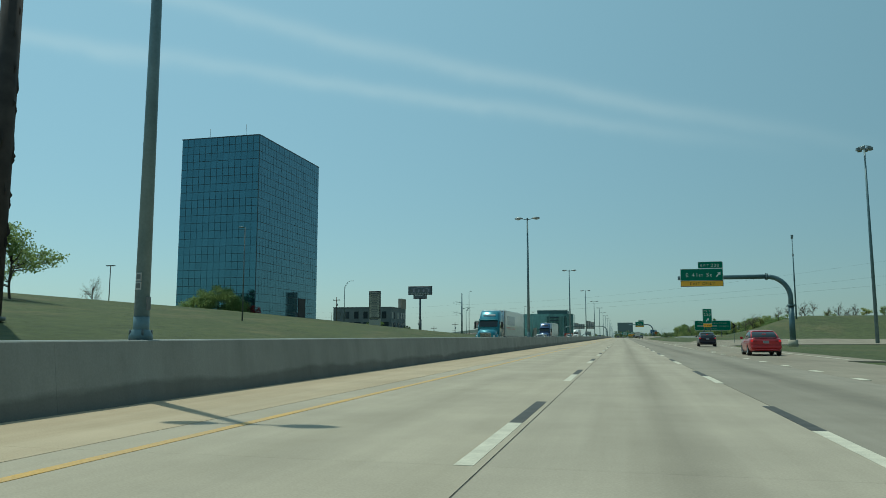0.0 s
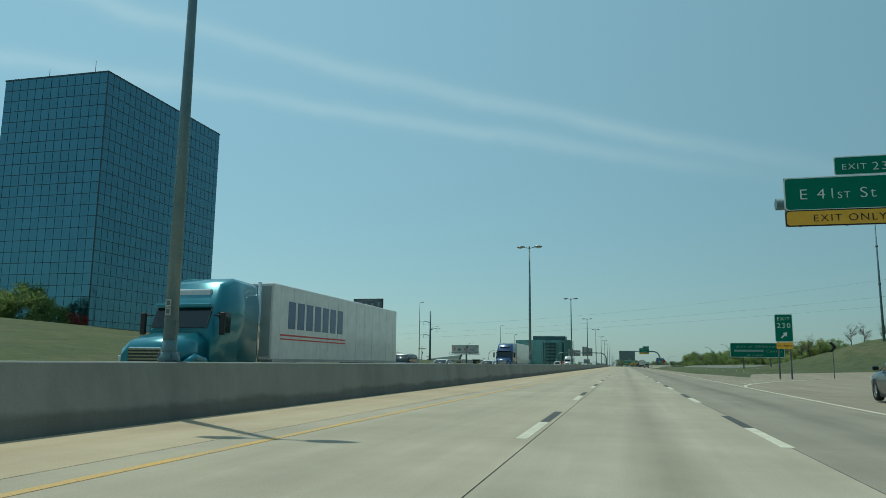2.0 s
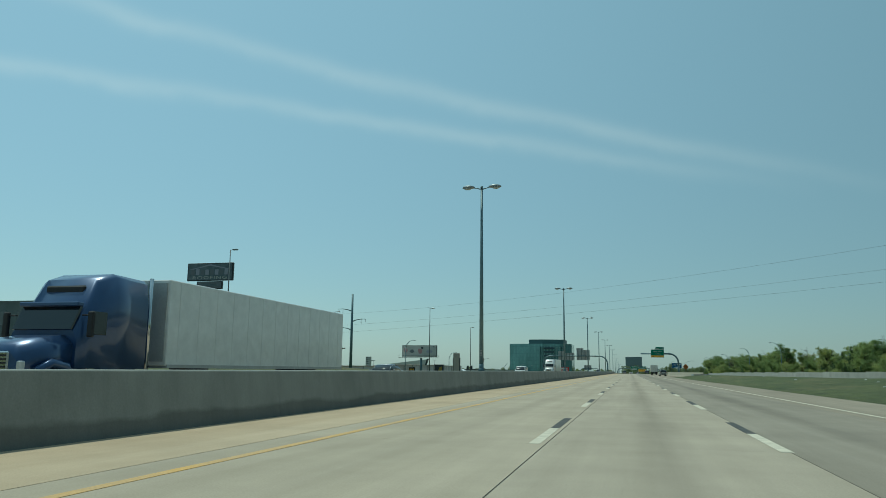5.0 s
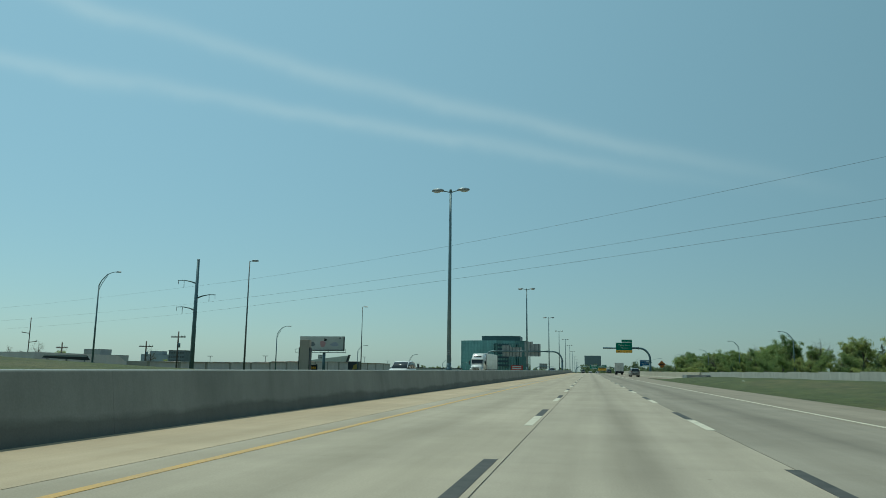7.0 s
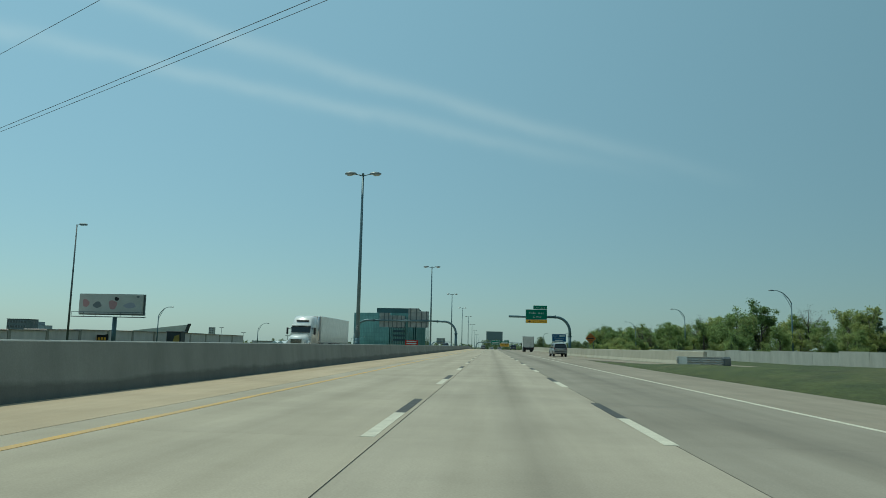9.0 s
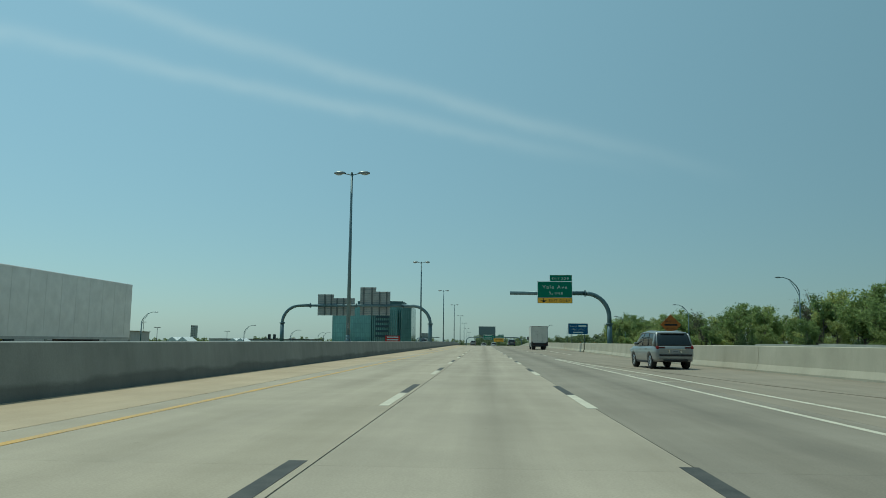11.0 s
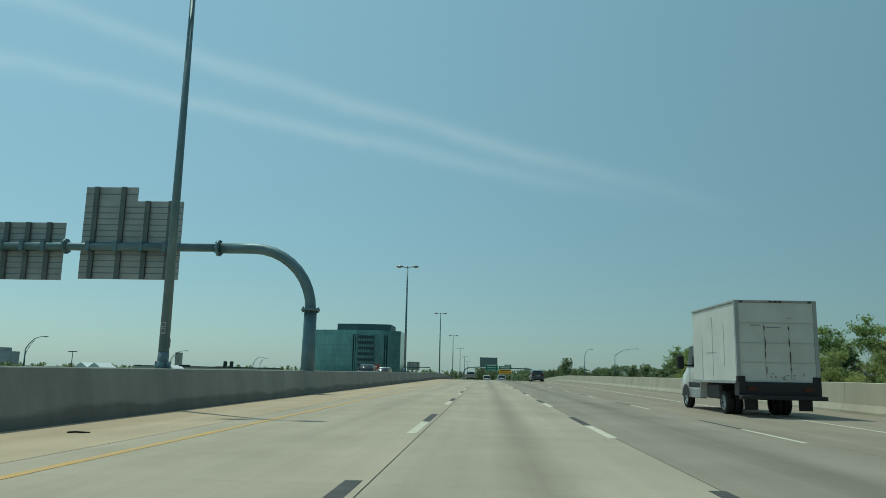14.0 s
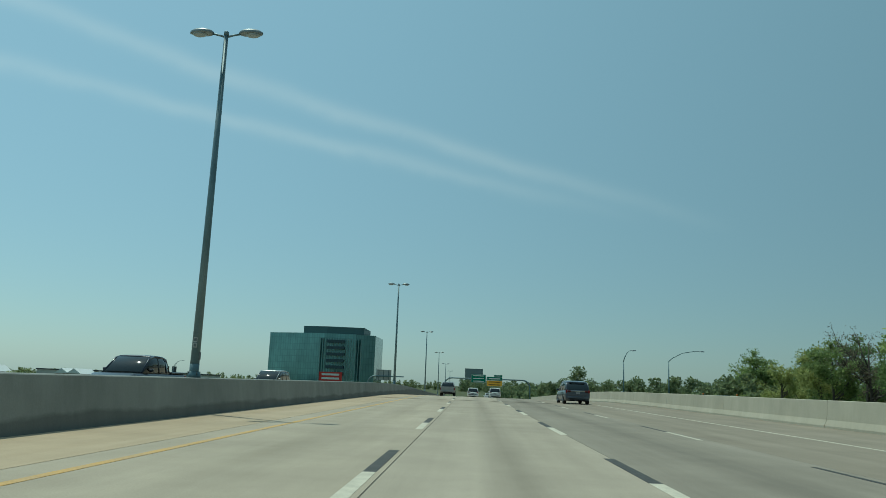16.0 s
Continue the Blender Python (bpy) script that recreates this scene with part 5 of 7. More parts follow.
red_sign = empty("leasing_banner", (-49.4, 738, -4.5))
part("board", boxed(-4.2, 4.2, 0, 0.3, 5.3, 8.5), M_RED, red_sign)
for z in (6.2, 7.6):
    part("text_bar", boxed(-3.2, 3.2, -0.03, -0.001, z - 0.35, z + 0.35), M_SIGN_WHITE, red_sign)
for x in (-3, 3):
    part("post", boxed(x - 0.15, x + 0.15, 0.31, 0.6, -1, 8.2), M_DARK_STEEL, red_sign)
tagged(red_sign, "red leasing banner with white lines on posts", "sign")

# ---- power line ----
hv = empty("power_pole", (-69.2, 330.4, 0))
part("pole", tubed([(0, 0, -1), (0, 0, 10), (0, 0, 20.6)], [0.42, 0.34, 0.24], 12), M_STEEL, hv)
TIPS = []
for s, z in ((-1, 16.1), (1, 13.4), (-1, 11.2)):
    tip = (s * 3.9, 0, z + 0.55)
    part("arm", tubed([(0, 0, z - 0.1), (s * 1.2, 0, z + 0.35), (s * 2.6, 0, z + 0.6), tip], [0.15, 0.12, 0.08, 0.05], 8), M_STEEL, hv)
    hang = (s * 2.6, 0, z - 0.75)
    for x, drop in ((2.6, 1.35), (3.75, 0.7)):
        part("insulator", tubed([(s * x, 0, z + 0.58), (s * x, 0, z + 0.58 - drop)], 0.045, 6), M_CABLE, hv)
    TIPS.append(hang)
tagged(hv, "tall dark steel power pole with three bent arms", "power pole")
hv2 = copy_thing(hv, pose(95, 224, 0))
hv2.scale = (1, 1, 1.6)


def wire(a, b, sag, r=0.022, name="power_line"):
    pts = []
    for k in range(25):
        t = k / 24
        p = Vector(a).lerp(Vector(b), t)
        p.z -= sag * 4 * t * (1 - t)
        pts.append(p)
    return tagged(link(name, tubed(pts, r, 5), M_CABLE), "thin black power line strung across the freeway", "power line", "power lines")


BASE_A, BASE_B = Vector((-69.2, 330.4, 0)), Vector((95, 224, 0))
for tip, sag in zip(TIPS, (3.0, 1.8, 1.0)):
    wire(BASE_A + Vector(tip), BASE_B + Vector((tip[0], 0, tip[2] * 1.6)), sag, 0.012)
    wire(BASE_A + Vector(tip), (-330, 430, tip[2] + 2), 3.0, 0.008)


def wood_pole(x, y, high, cross):
    thing = empty("utility_pole", (x, y, land_z(x, y)), random.uniform(-20, 20))
    part("pole", tubed([(0, 0, -1), (0, 0, high)], [0.17, 0.12], 8), M_WOOD_POLE, thing)
    if cross:
        part("crossarm", boxed(-1.5, 1.5, -0.08, 0.08, high - 1.1, high - 0.9), M_WOOD_POLE, thing)
        for k in (-1.35, -0.7, 0.7, 1.35):
            part("insulator", tubed([(k, 0, high - 0.9), (k, 0, high - 0.65)], 0.05, 6), M_PALE, thing)
        part("transformer", tubed([(0.28, 0, high - 2.9), (0.28, 0, high - 2.1)], 0.2, 10), M_STEEL, thing)
        return tagged(thing, "weathered wooden utility pole with a crossarm", "utility pole", "wooden utility poles")
    for side, drop in ((-1, 4.6), (1, 7.2), (-1, 10.2)):
        arm = part("side_arm", tubed([(0, 0, high - drop), (side * 2.3, 0, high - drop + 0.3)], [0.14, 0.1], 6), M_WOOD_POLE, thing)
        part("insulator", tubed([(side * 2.2, 0, high - drop + 0.28), (side * 2.2, 0, high - drop + 0.75)], 0.09, 6), M_PALE, arm)
    return tagged(thing, "tall wooden utility pole with three short side arms", "utility pole", "wooden utility poles")


random.seed(9)
for x, y, top in ((-84.75, 339.9, 5.8), (-72.5, 330.9, 7.3), (-96.6, 331.0, 5.2), (-159.3, 396.0, 14.5), (-88.2, 225.9, 13.7), (-120, 240, 13.0)):
    wood_pole(x, y, top - land_z(x, y), y < 390)

dark_pylon = empty("sign_pole", (-41.75, 45.5, land_z(-41.75, 45.5)))
part("column", tubed([(0, 0, -1), (0, 0, 12), (0, 0, 30)], [0.72, 0.74, 0.7], 14), M_RUSTY, dark_pylon)
part("flange", tubed([(0, 0, 0), (0, 0, 0.3)], 1.0, 14), M_DARK_STEEL, dark_pylon)
random.seed(8)
for k in range(22):
    z, a = random.uniform(4, 26), random.uniform(-1.2, 1.2)
    bm = bmesh.new()
    prism(bm, [(0.6, z), (0.74, z + random.uniform(0.3, 1.2)), (0.78 + random.uniform(0, 0.2), z + 0.1), (0.76, z - 0.2)], "y", -0.03, 0.03)
    flap = part("torn_cladding", bm, M_RUSTY, dark_pylon)
    flap.rotation_euler = (0, 0, a)
tagged(dark_pylon, "very tall dark column with ragged torn cladding on the bank", "sign")

pilaster = empty("wall_pilaster", (13.55, 412.4, 0))
bm = bmesh.new()
prism(bm, [(0.0, -0.1), (-0.10, 0.1), (0.08, 0.34), (0.10, 1.12), (0.75, 1.12), (0.75, -0.1)], "y", -0.4, 0.4)
part("block", bm, M_WALL_R, pilaster)
tagged(pilaster, "flared concrete end of the wall at its joint", "barrier", kind="structure")

barricade = empty("road_barricade", (37.2, 577.5, land_z(37.2, 577.5)))
h = 1.0 - land_z(37.2, 577.5)
part("rail", boxed(-2.6, 2.6, -0.05, 0.05, h - 0.28, h - 0.02), M_SIGN_WHITE, barricade)
for x in (-2.4, 2.4):
    part("leg", boxed(x - 0.06, x + 0.06, -0.05, 0.05, -0.2, h - 0.285), M_DARK_STEEL, barricade)
    part("warning_lamp", tubed([(x, 0, h - 0.02), (x, 0, h + 0.2)], 0.14, 10), M_SIGN_ORANGE, barricade)
tagged(barricade, "white barricade rail with two orange warning lamps", "barricade")

# bits of blown litter on the grass
M_LITTER = plain("pale_litter", (0.62, 0.62, 0.60), 0.6)
random.seed(31)
for k in range(26):
    y = random.uniform(104, 318)
    x = between(y, [(104, 13), (150, 15), (190, 14), (320, 12.5)]) + random.uniform(0, 9) ** 1.0
    w, d, h = random.uniform(0.05, 0.16), random.uniform(0.04, 0.12), random.uniform(0.03, 0.08)
    bm = bmesh.new()
    prism(bm, [(-w, -d), (w * 0.7, -d * 0.8), (w, d * 0.4), (w * 0.1, d), (-w * 0.8, d * 0.6)], "z", 0, h)
    for v in bm.verts:
        if v.co.z > 0:
            v.co.x *= random.uniform(0.3, 0.9)
            v.co.y *= random.uniform(0.3, 0.9)
    ob = link("litter", bm, M_LITTER)
    ob.location = (x, y, land_z(x, y) - 0.01)
    tagged(ob, "crumpled pale scrap of litter on the grass", "litter", "scraps of litter")

# strip of torn tyre tread on the shoulder
tread = link("tyre_tread", tubed([(-0.35, -0.1, 0.03), (-0.1, 0.05, 0.05), (0.15, 0.0, 0.04), (0.4, 0.12, 0.03)], [0.03, 0.045, 0.04, 0.02], 6), M_SIGN_BLACK)
tread.location = (-5.4, 423.4, 0)
tread.scale = (0.45, 0.45, 0.45)
tagged(tread, "torn strip of black tyre tread on the shoulder", "debris")
for x, y, top in ((-60, 560, 1.6),):
    board = empty("lot_sign", (x, y, land_z(x, y)))
    h = top - land_z(x, y)
    part("pole", tubed([(0, 0, -0.5), (0, 0, h)], 0.09, 8), M_DARK_STEEL, board)
    part("board", boxed(-1.2, 1.2, -0.12, 0.12, h - 0.35, h, bevel=0.02), M_DARK_FRAME, board)
    tagged(board, "small dark flat sign on a single pole", "sign", "parking lot signs")

# ---- trees and shrubs ----
def leaf_mat(name, dark, light):
    m = bpy.data.materials.new(name)
    m.use_nodes = True
    n, l = m.node_tree.nodes, m.node_tree.links
    bsdf = n["Principled BSDF"]
    g = n.new("ShaderNodeNewGeometry")
    info = n.new("ShaderNodeObjectInfo")
    c = ramp(n, l, g.outputs["Random Per Island"], [(0.0, dark), (1.0, light)])
    tone = ramp(n, l, info.outputs["Random"], [(0, (0.75, 0.8, 0.75)), (1, (1.2, 1.12, 1.0))])
    c = mix(n, l, 1.0, c, tone, "MULTIPLY")
    l.new(c, bsdf.inputs["Base Color"])
    bsdf.inputs["Roughness"].default_value = 0.75
    tr = n.new("ShaderNodeBsdfTranslucent")
    l.new(c, tr.inputs[0])
    mx = n.new("ShaderNodeMixShader")
    mx.inputs[0].default_value = 0.68
    l.new(bsdf.outputs[0], mx.inputs[1])
    l.new(tr.outputs[0], mx.inputs[2])
    l.new(mx.outputs[0], n["Material Output"].inputs[0])
    return m


M_FAR_LEAF = leaf_mat("far_foliage", (0.15, 0.20, 0.11), (0.25, 0.30, 0.17))
M_BARK = mottled("bark", (0.06, 0.05, 0.04), (0.11, 0.095, 0.08), 2, 20, 0.9, stretch=(1, 1, 0.2))
M_LEAF = leaf_mat("spring_leaves", (0.17, 0.25, 0.095), (0.30, 0.38, 0.16))
M_LEAF_YELLOW = leaf_mat("young_leaves", (0.29, 0.34, 0.13), (0.44, 0.48, 0.20))
M_NEEDLE = leaf_mat("cedar_needles", (0.08, 0.135, 0.07), (0.14, 0.20, 0.10))
M_TWIG = leaf_mat("twig_haze", (0.12, 0.105, 0.08), (0.22, 0.20, 0.15))
M_AZALEA = leaf_mat("red_blossom", (0.18, 0.03, 0.03), (0.4, 0.07, 0.07))


def leaves(rng, centres, count, size, slim=0.8, deep=0.8):
    """Single pointed leaves spread through the given (centre, radius) tufts, denser towards each tuft's middle."""
    c = np.array([p for p, _ in centres], dtype=float)
    rad = np.array([r for _, r in centres], dtype=float)
    pick = rng.choice(len(centres), count, p=rad ** 2 / (rad ** 2).sum())

    def ways():
        v = rng.normal(size=(count, 3))
        return v / np.linalg.norm(v, axis=1)[:, None]
    p = c[pick] + ways() * (rad[pick] * rng.uniform(0, 1.2, count) ** deep)[:, None] * np.array([1, 1, 0.8])
    u = ways()
    v = np.cross(u, ways())
    v /= np.linalg.norm(v, axis=1)[:, None] + 1e-6
    s = (size * rng.uniform(0.6, 1.35, count))[:, None]
    verts = np.stack([p - u * s * 0.7 + v * s * slim, p + u * s, p - u * s * 0.7 - v * s * slim], axis=1).reshape(-1, 3)
    me = bpy.data.meshes.new("crown")
    me.from_pydata(verts.tolist(), [], (np.arange(count)[:, None] * 3 + np.arange(3)).tolist())
    return me


def tree(seed, high, wide, mat, count, size, kind="round", label="", category="tree"):
    rng = np.random.default_rng(seed)
    thing = empty("tree")
    bm = bmesh.new()
    lean = rng.uniform(-0.04, 0.04, 2)
    top = high * (0.95 if kind == "cedar" else 0.72)
    trunk = [(lean[0] * z + 0.03 * wide * math.sin(z), lean[1] * z, z) for z in np.linspace(-0.6, top, 8)]
    tube(bm, trunk, list(np.linspace(0.02 * high, 0.006 * high, 8)), 7)
    centres = []
    if kind == "cedar":
        for k in range(26):
            z = high * (0.08 + 0.9 * k / 25)
            r = wide * (1 - k / 26) ** 0.8 * rng.uniform(0.6, 1.15)
            for j in range(5):
                a = rng.uniform(0, 6.28)
                q = rng.uniform(0.35, 1.0)
                centres.append(((lean[0] * z + math.cos(a) * r * q, lean[1] * z + math.sin(a) * r * q, z - 0.1 * r * q), max(0.16, r * 0.3)))
    else:
        limbs = 20
        for k in range(limbs):
            f = (k * 0.618) % 1.0
            z0 = high * (0.14 + 0.52 * f)
            a = 2.4 * k + rng.uniform(-0.5, 0.5)
            reach = wide * rng.uniform(0.45, 1.0) * (1.0 - 0.45 * f * f)
            z1 = min(high * 0.97, z0 + high * rng.uniform(0.10, 0.36))
            base = Vector((lean[0] * z0, lean[1] * z0, z0))
            tip = Vector((math.cos(a) * reach, math.sin(a) * reach, z1))
            mid = base.lerp(tip, 0.5) + Vector((0, 0, -0.03 * high))
            tube(bm, [base, mid, tip], [0.008 * high, 0.0055 * high, 0.0018 * high], 5)
            for t in (0.5, 0.75, 1.0):
                at = base.lerp(tip, t)
                for j in range(2):
                    b = a + rng.uniform(-1.4, 1.4)
                    far = wide * rng.uniform(0.12, 0.34)
                    twig = at + Vector((math.cos(b) * far, math.sin(b) * far, high * rng.uniform(-0.04, 0.11)))
                    tube(bm, [at, twig], [0.003 * high, 0.001 * high], 3, False)
                    centres.append((tuple(twig), wide * rng.uniform(0.16, 0.30)))
        for k in range(9):
            a = rng.uniform(0, 6.28)
            r = wide * rng.uniform(0, 0.45)
            centres.append(((math.cos(a) * r, math.sin(a) * r, high * rng.uniform(0.66, 0.95)), wide * rng.uniform(0.16, 0.28)))
    part("trunk", bm, M_BARK, thing)
    me = leaves(rng, centres, count, size, 0.25 if kind == "bare" else 0.62)
    me.materials.append(mat)
    crown = new("crown", me)
    crown.parent = thing
    return tagged(thing, label, category, "roadside trees")


PROTO = [
    tree(1, 8.6, 3.0, M_LEAF, 5600, 0.15, label="leafy green roadside tree with an uneven crown"),
    tree(2, 8.4, 2.6, M_LEAF_YELLOW, 5000, 0.14, label="young yellow-green spring tree with a loose crown"),
    tree(3, 9.8, 2.9, M_LEAF, 5600, 0.15, label="tall leafy green tree with an uneven crown"),
    tree(4, 7.6, 2.3, M_NEEDLE, 5600, 0.14, "cedar", label="dark green conical cedar tree"),
    tree(5, 9.5, 3.0, M_TWIG, 2000, 0.13, "bare", label="nearly bare grey tree with thin twigs"),
    tree(6, 6.2, 3.2, M_LEAF_YELLOW, 5000, 0.14, label="low bushy yellow-green tree"),
    tree(7, 8.4, 4.0, M_LEAF, 5800, 0.16, label="broad leafy green tree with gaps in its crown"),
]
used = set()


def plant(k, x, y, s, turn, z=None):
    m = pose(x, y, land_z(x, y) if z is None else z, 0, 0, turn)
    if k not in used:
        used.add(k)
        ob = PROTO[k]
        ob.matrix_basis = m
    else:
        ob = copy_thing(PROTO[k], m)
    ob.scale = (s, s, s * 1.0)
    return ob


rng = np.random.default_rng(21)
# belt along the right side
for k in range(150):
    y = 296 + 2.6 * k + rng.uniform(-2, 2)
    x = between(y, [(290, 56), (340, 50), (420, 44), (520, 38), (560, 42), (600, 52), (700, 84)]) + rng.uniform(-2, 16)
    kind = int(rng.choice([0, 1, 2, 3, 5, 6, 4], p=[0.17, 0.24, 0.15, 0.12, 0.12, 0.1, 0.1]))
    plant(kind, x, y, rng.uniform(0.7, 1.05) * between(y, [(300, 1.05), (420, 1.0), (480, 1.0), (540, 1.2), (580, 1.25), (605, 1.0), (640, 0.8), (700, 0.8)]), rng.uniform(0, 360))
# bank behind the exit
for k in range(30):
    y = rng.uniform(192, 232)
    x = rng.uniform(46, 100)
    plant(int(rng.choice([0, 1, 4, 4, 5])), x, y, rng.uniform(0.28, 0.5), rng.uniform(0, 360))
for k in range(26):
    y = 262 + 2.2 * k
    x = 58 - 0.22 * (y - 262) + rng.uniform(-3, 6)
    plant(int(rng.choice([0, 1, 6, 5, 3])), x + 6, y, rng.uniform(0.6, 0.95), rng.uniform(0, 360))
for k in range(18):
    plant(int(rng.choice([4, 1, 4, 5])), rng.uniform(29, 60), rng.uniform(199, 216), rng.uniform(0.3, 0.48), rng.uniform(0, 360))
for k in range(24):
    plant(int(rng.choice([0, 2, 3, 6, 0])), rng.uniform(52, 64), 284 + 2.7 * k, rng.uniform(0.75, 1.0), rng.uniform(0, 360))
# undergrowth behind the wall
for k in range(80):
    y = 255 + 3.4 * k + rng.uniform(-1.5, 1.5)
    x = between(y, [(255, 46), (300, 42), (340, 40), (420, 37), (520, 34)]) + rng.uniform(-2, 5)
    plant(int(rng.choice([0, 1, 5, 3])), x, y, rng.uniform(0.3, 0.52), rng.uniform(0, 360))
# single trees on the left bank
plant(4, -104, 132, 0.7, 20)
plant(6, -64, 70, 1.0, 200)
plant(0, -112, 222, 0.7, 110)
plant(5, -128, 250, 0.7, 10)
plant(4, -140, 350, 0.85, 10)
plant(4, -150, 389, 0.75, 70)
plant(4, -156, 386, 0.62, 190)
plant(5, -137, 380, 0.75, 40)
plant(4, -119, 395, 0.62, 250)
for k in range(16):
    x, y = rng.uniform(-330, -130), rng.uniform(560, 900)
    plant(int(rng.choice([0, 1, 4, 5, 4])), x, y, rng.uniform(0.5, 0.8), rng.uniform(0, 360))


def shrub(name, place, wide, deep, high, mat, count, size, label):
    r = np.random.default_rng(int(abs(place[1] * 7)))
    thing = empty(name, place)
    centres = []
    bm = bmesh.new()
    for k in range(130):
        a = r.uniform(0, 6.28)
        q = math.sqrt(r.uniform(0, 1))
        c = (math.cos(a) * q * wide * 0.92, math.sin(a) * q * deep * 0.92, high * r.uniform(0.08, 0.95) * (1.0 - 0.55 * q * q))
        centres.append((c, high * r.uniform(0.10, 0.2)))
        if k % 4 == 0:
            tube(bm, [(c[0] * 0.3, c[1] * 0.3, -0.3), (c[0] * 0.8, c[1] * 0.8, c[2] * 0.7), c], [0.06, 0.03, 0.012], 4)
    part("stems", bm, M_BARK, thing)
    me = leaves(r, centres, count, size, 0.5)
    me.materials.append(mat)
    ob = new("crown", me)
    ob.parent = thing
    return tagged(thing, label, "shrub")


shrub("shrub", (-91.5, 158, 5.9), 9.0, 4, 7.2, M_LEAF, 26000, 0.17, "large round green shrub before the glass tower")
shrub("azalea_bush", (-84.5, 162, 6.3), 3.0, 1.8, 2.6, M_AZALEA, 2600, 0.11, "low bush in red blossom by the tower")
shrub("shrub", (-80, 240, land_z(-80, 240)), 3.5, 2.0, 2.6, M_LEAF, 2600, 0.16, "green shrub in front of the low office")
shrub("shrub", (-74, 258, land_z(-74, 258)), 1.6, 1.4, 1.5, M_LEAF, 1200, 0.12, "small green shrub by the low office")
shrub("shrub", (-90.5, 281, land_z(-90.5, 281)), 1.9, 1.8, 4.2, M_LEAF, 2200, 0.15, "upright green shrub behind the low office")

# far woods, too many to count
def far_woods(name, rows, count, size, mat, label, seed):
    r = np.random.default_rng(seed)
    centres = []
    for x0, x1, y0, y1, high, k in rows:
        for _ in range(k):
            x, y = r.uniform(x0, x1), r.uniform(y0, y1)
            h = high * r.uniform(0.6, 1.15)
            base = land_z(x, y)
            for q in (0.06, 0.25, 0.5, 0.75, 0.95):
                centres.append(((x + r.uniform(-2, 2), y + r.uniform(-2, 2), base + h * q), h * 0.28 * (1.3 - q * 0.6)))
    me = leaves(r, centres, count, size, 0.75, 0.6)
    me.name = name
    me.materials.append(mat)
    return tagged(new(name, me), label, "trees", kind="stuff")


far_woods("far_woods", [(27, 110, 640, 770, 8.4, 90), (40, 80, 584, 645, 6.6, 55)], 170000, 0.34, M_FAR_LEAF, "green belt of roadside trees down the slope", 5)
far_woods("far_woods", [(60, 420, 900, 1500, 13, 220), (25, 60, 900, 1300, 11, 40), (-20, 160, 1500, 2200, 17, 120)], 50000, 1.25, M_FAR_LEAF, "hazy green belt of far trees", 7)
far_woods("far_woods", [(-700, -130, 1000, 1500, 9, 240), (-1100, -300, 700, 1200, 9, 140), (-400, -40, 1500, 2300, 12, 140)], 50000, 1.2, M_FAR_LEAF, "hazy green belt of far trees", 6)


# ---- vehicles ----
def paint(name, colour, metal=0.3, rough=0.28):
    m, n, l, bsdf = material(name, rough, metal)
    w = where(n, l)
    dust = ramp(n, l, noise_of(n, l, w, 1.8, 4), [(0.3, tuple(c * 0.9 for c in colour)), (0.7, tuple(min(1, c * 1.08) for c in colour))])
    l.new(dust, bsdf.inputs["Base Color"])
    bsdf.inputs["Coat Weight"].default_value = 0.6
    bsdf.inputs["Coat Roughness"].default_value = 0.08
    return m


M_RED_PAINT = paint("red_paint", (0.44, 0.025, 0.035))
M_BLACK_PAINT = paint("black_blue_paint", (0.012, 0.016, 0.03))
M_SILVER = paint("silver_paint", (0.27, 0.275, 0.27), 0.45)
M_GREY_PAINT = paint("slate_paint", (0.07, 0.085, 0.11), 0.4)
M_WHITE_PAINT = paint("white_paint", (0.7, 0.7, 0.68), 0.0, 0.35)
M_TEAL_PAINT = paint("teal_paint", (0.03, 0.20, 0.26), 0.35)
M_BLUE_PAINT = paint("blue_paint", (0.03, 0.07, 0.17), 0.35)
M_CAR_GLASS = plain("dark_car_glass", (0.012, 0.016, 0.018), 0.05, 0, 1.6)
M_TYRE = mottled("tyre_rubber", (0.012, 0.012, 0.012), (0.025, 0.025, 0.024), 4, 40, 0.85)
M_RIM = plain("alloy_rim", (0.45, 0.46, 0.47), 0.3, 0.8)
M_TRIM = plain("black_trim", (0.018, 0.018, 0.02), 0.55)
M_TAIL = plain("red_lamp_glass", (0.2, 0.008, 0.01), 0.12)
M_HEADLAMP = plain("clear_lamp_glass", (0.6, 0.62, 0.64), 0.1, 0.2)
M_PLATE = plain("plate_white", (0.3, 0.31, 0.33), 0.5)
M_CHROME = plain("chrome", (0.6, 0.6, 0.6), 0.12, 1.0)
M_BRAKE, bn, bl, bb_ = material("lit_brake_lamp", 0.2)
bb_.inputs["Base Color"].default_value = (0.3, 0.012, 0.015, 1)
bb_.inputs["Emission Color"].default_value = (1.0, 0.03, 0.04, 1)
bb_.inputs["Emission Strength"].default_value = 0.4


def box_paint():
    """White box panels with rust runs and scuffs."""
    m, n, l, bsdf = material("scuffed_white_panel", 0.55)
    w = where(n, l)
    base = ramp(n, l, noise_of(n, l, w, 0.8, 5, 0.6), [(0.3, (0.55, 0.54, 0.49)), (0.7, (0.67, 0.66, 0.61))])
    runs = ramp(n, l, noise_of(n, l, where(n, l, (3.0, 3.0, 0.25)), 1.6, 6, 0.7), [(0.68, (1, 1, 1)), (0.78, (0.62, 0.5, 0.42))])
    base = mix(n, l, 1.0, base, runs, "MULTIPLY")
    l.new(base, bsdf.inputs["Base Color"])
    return m


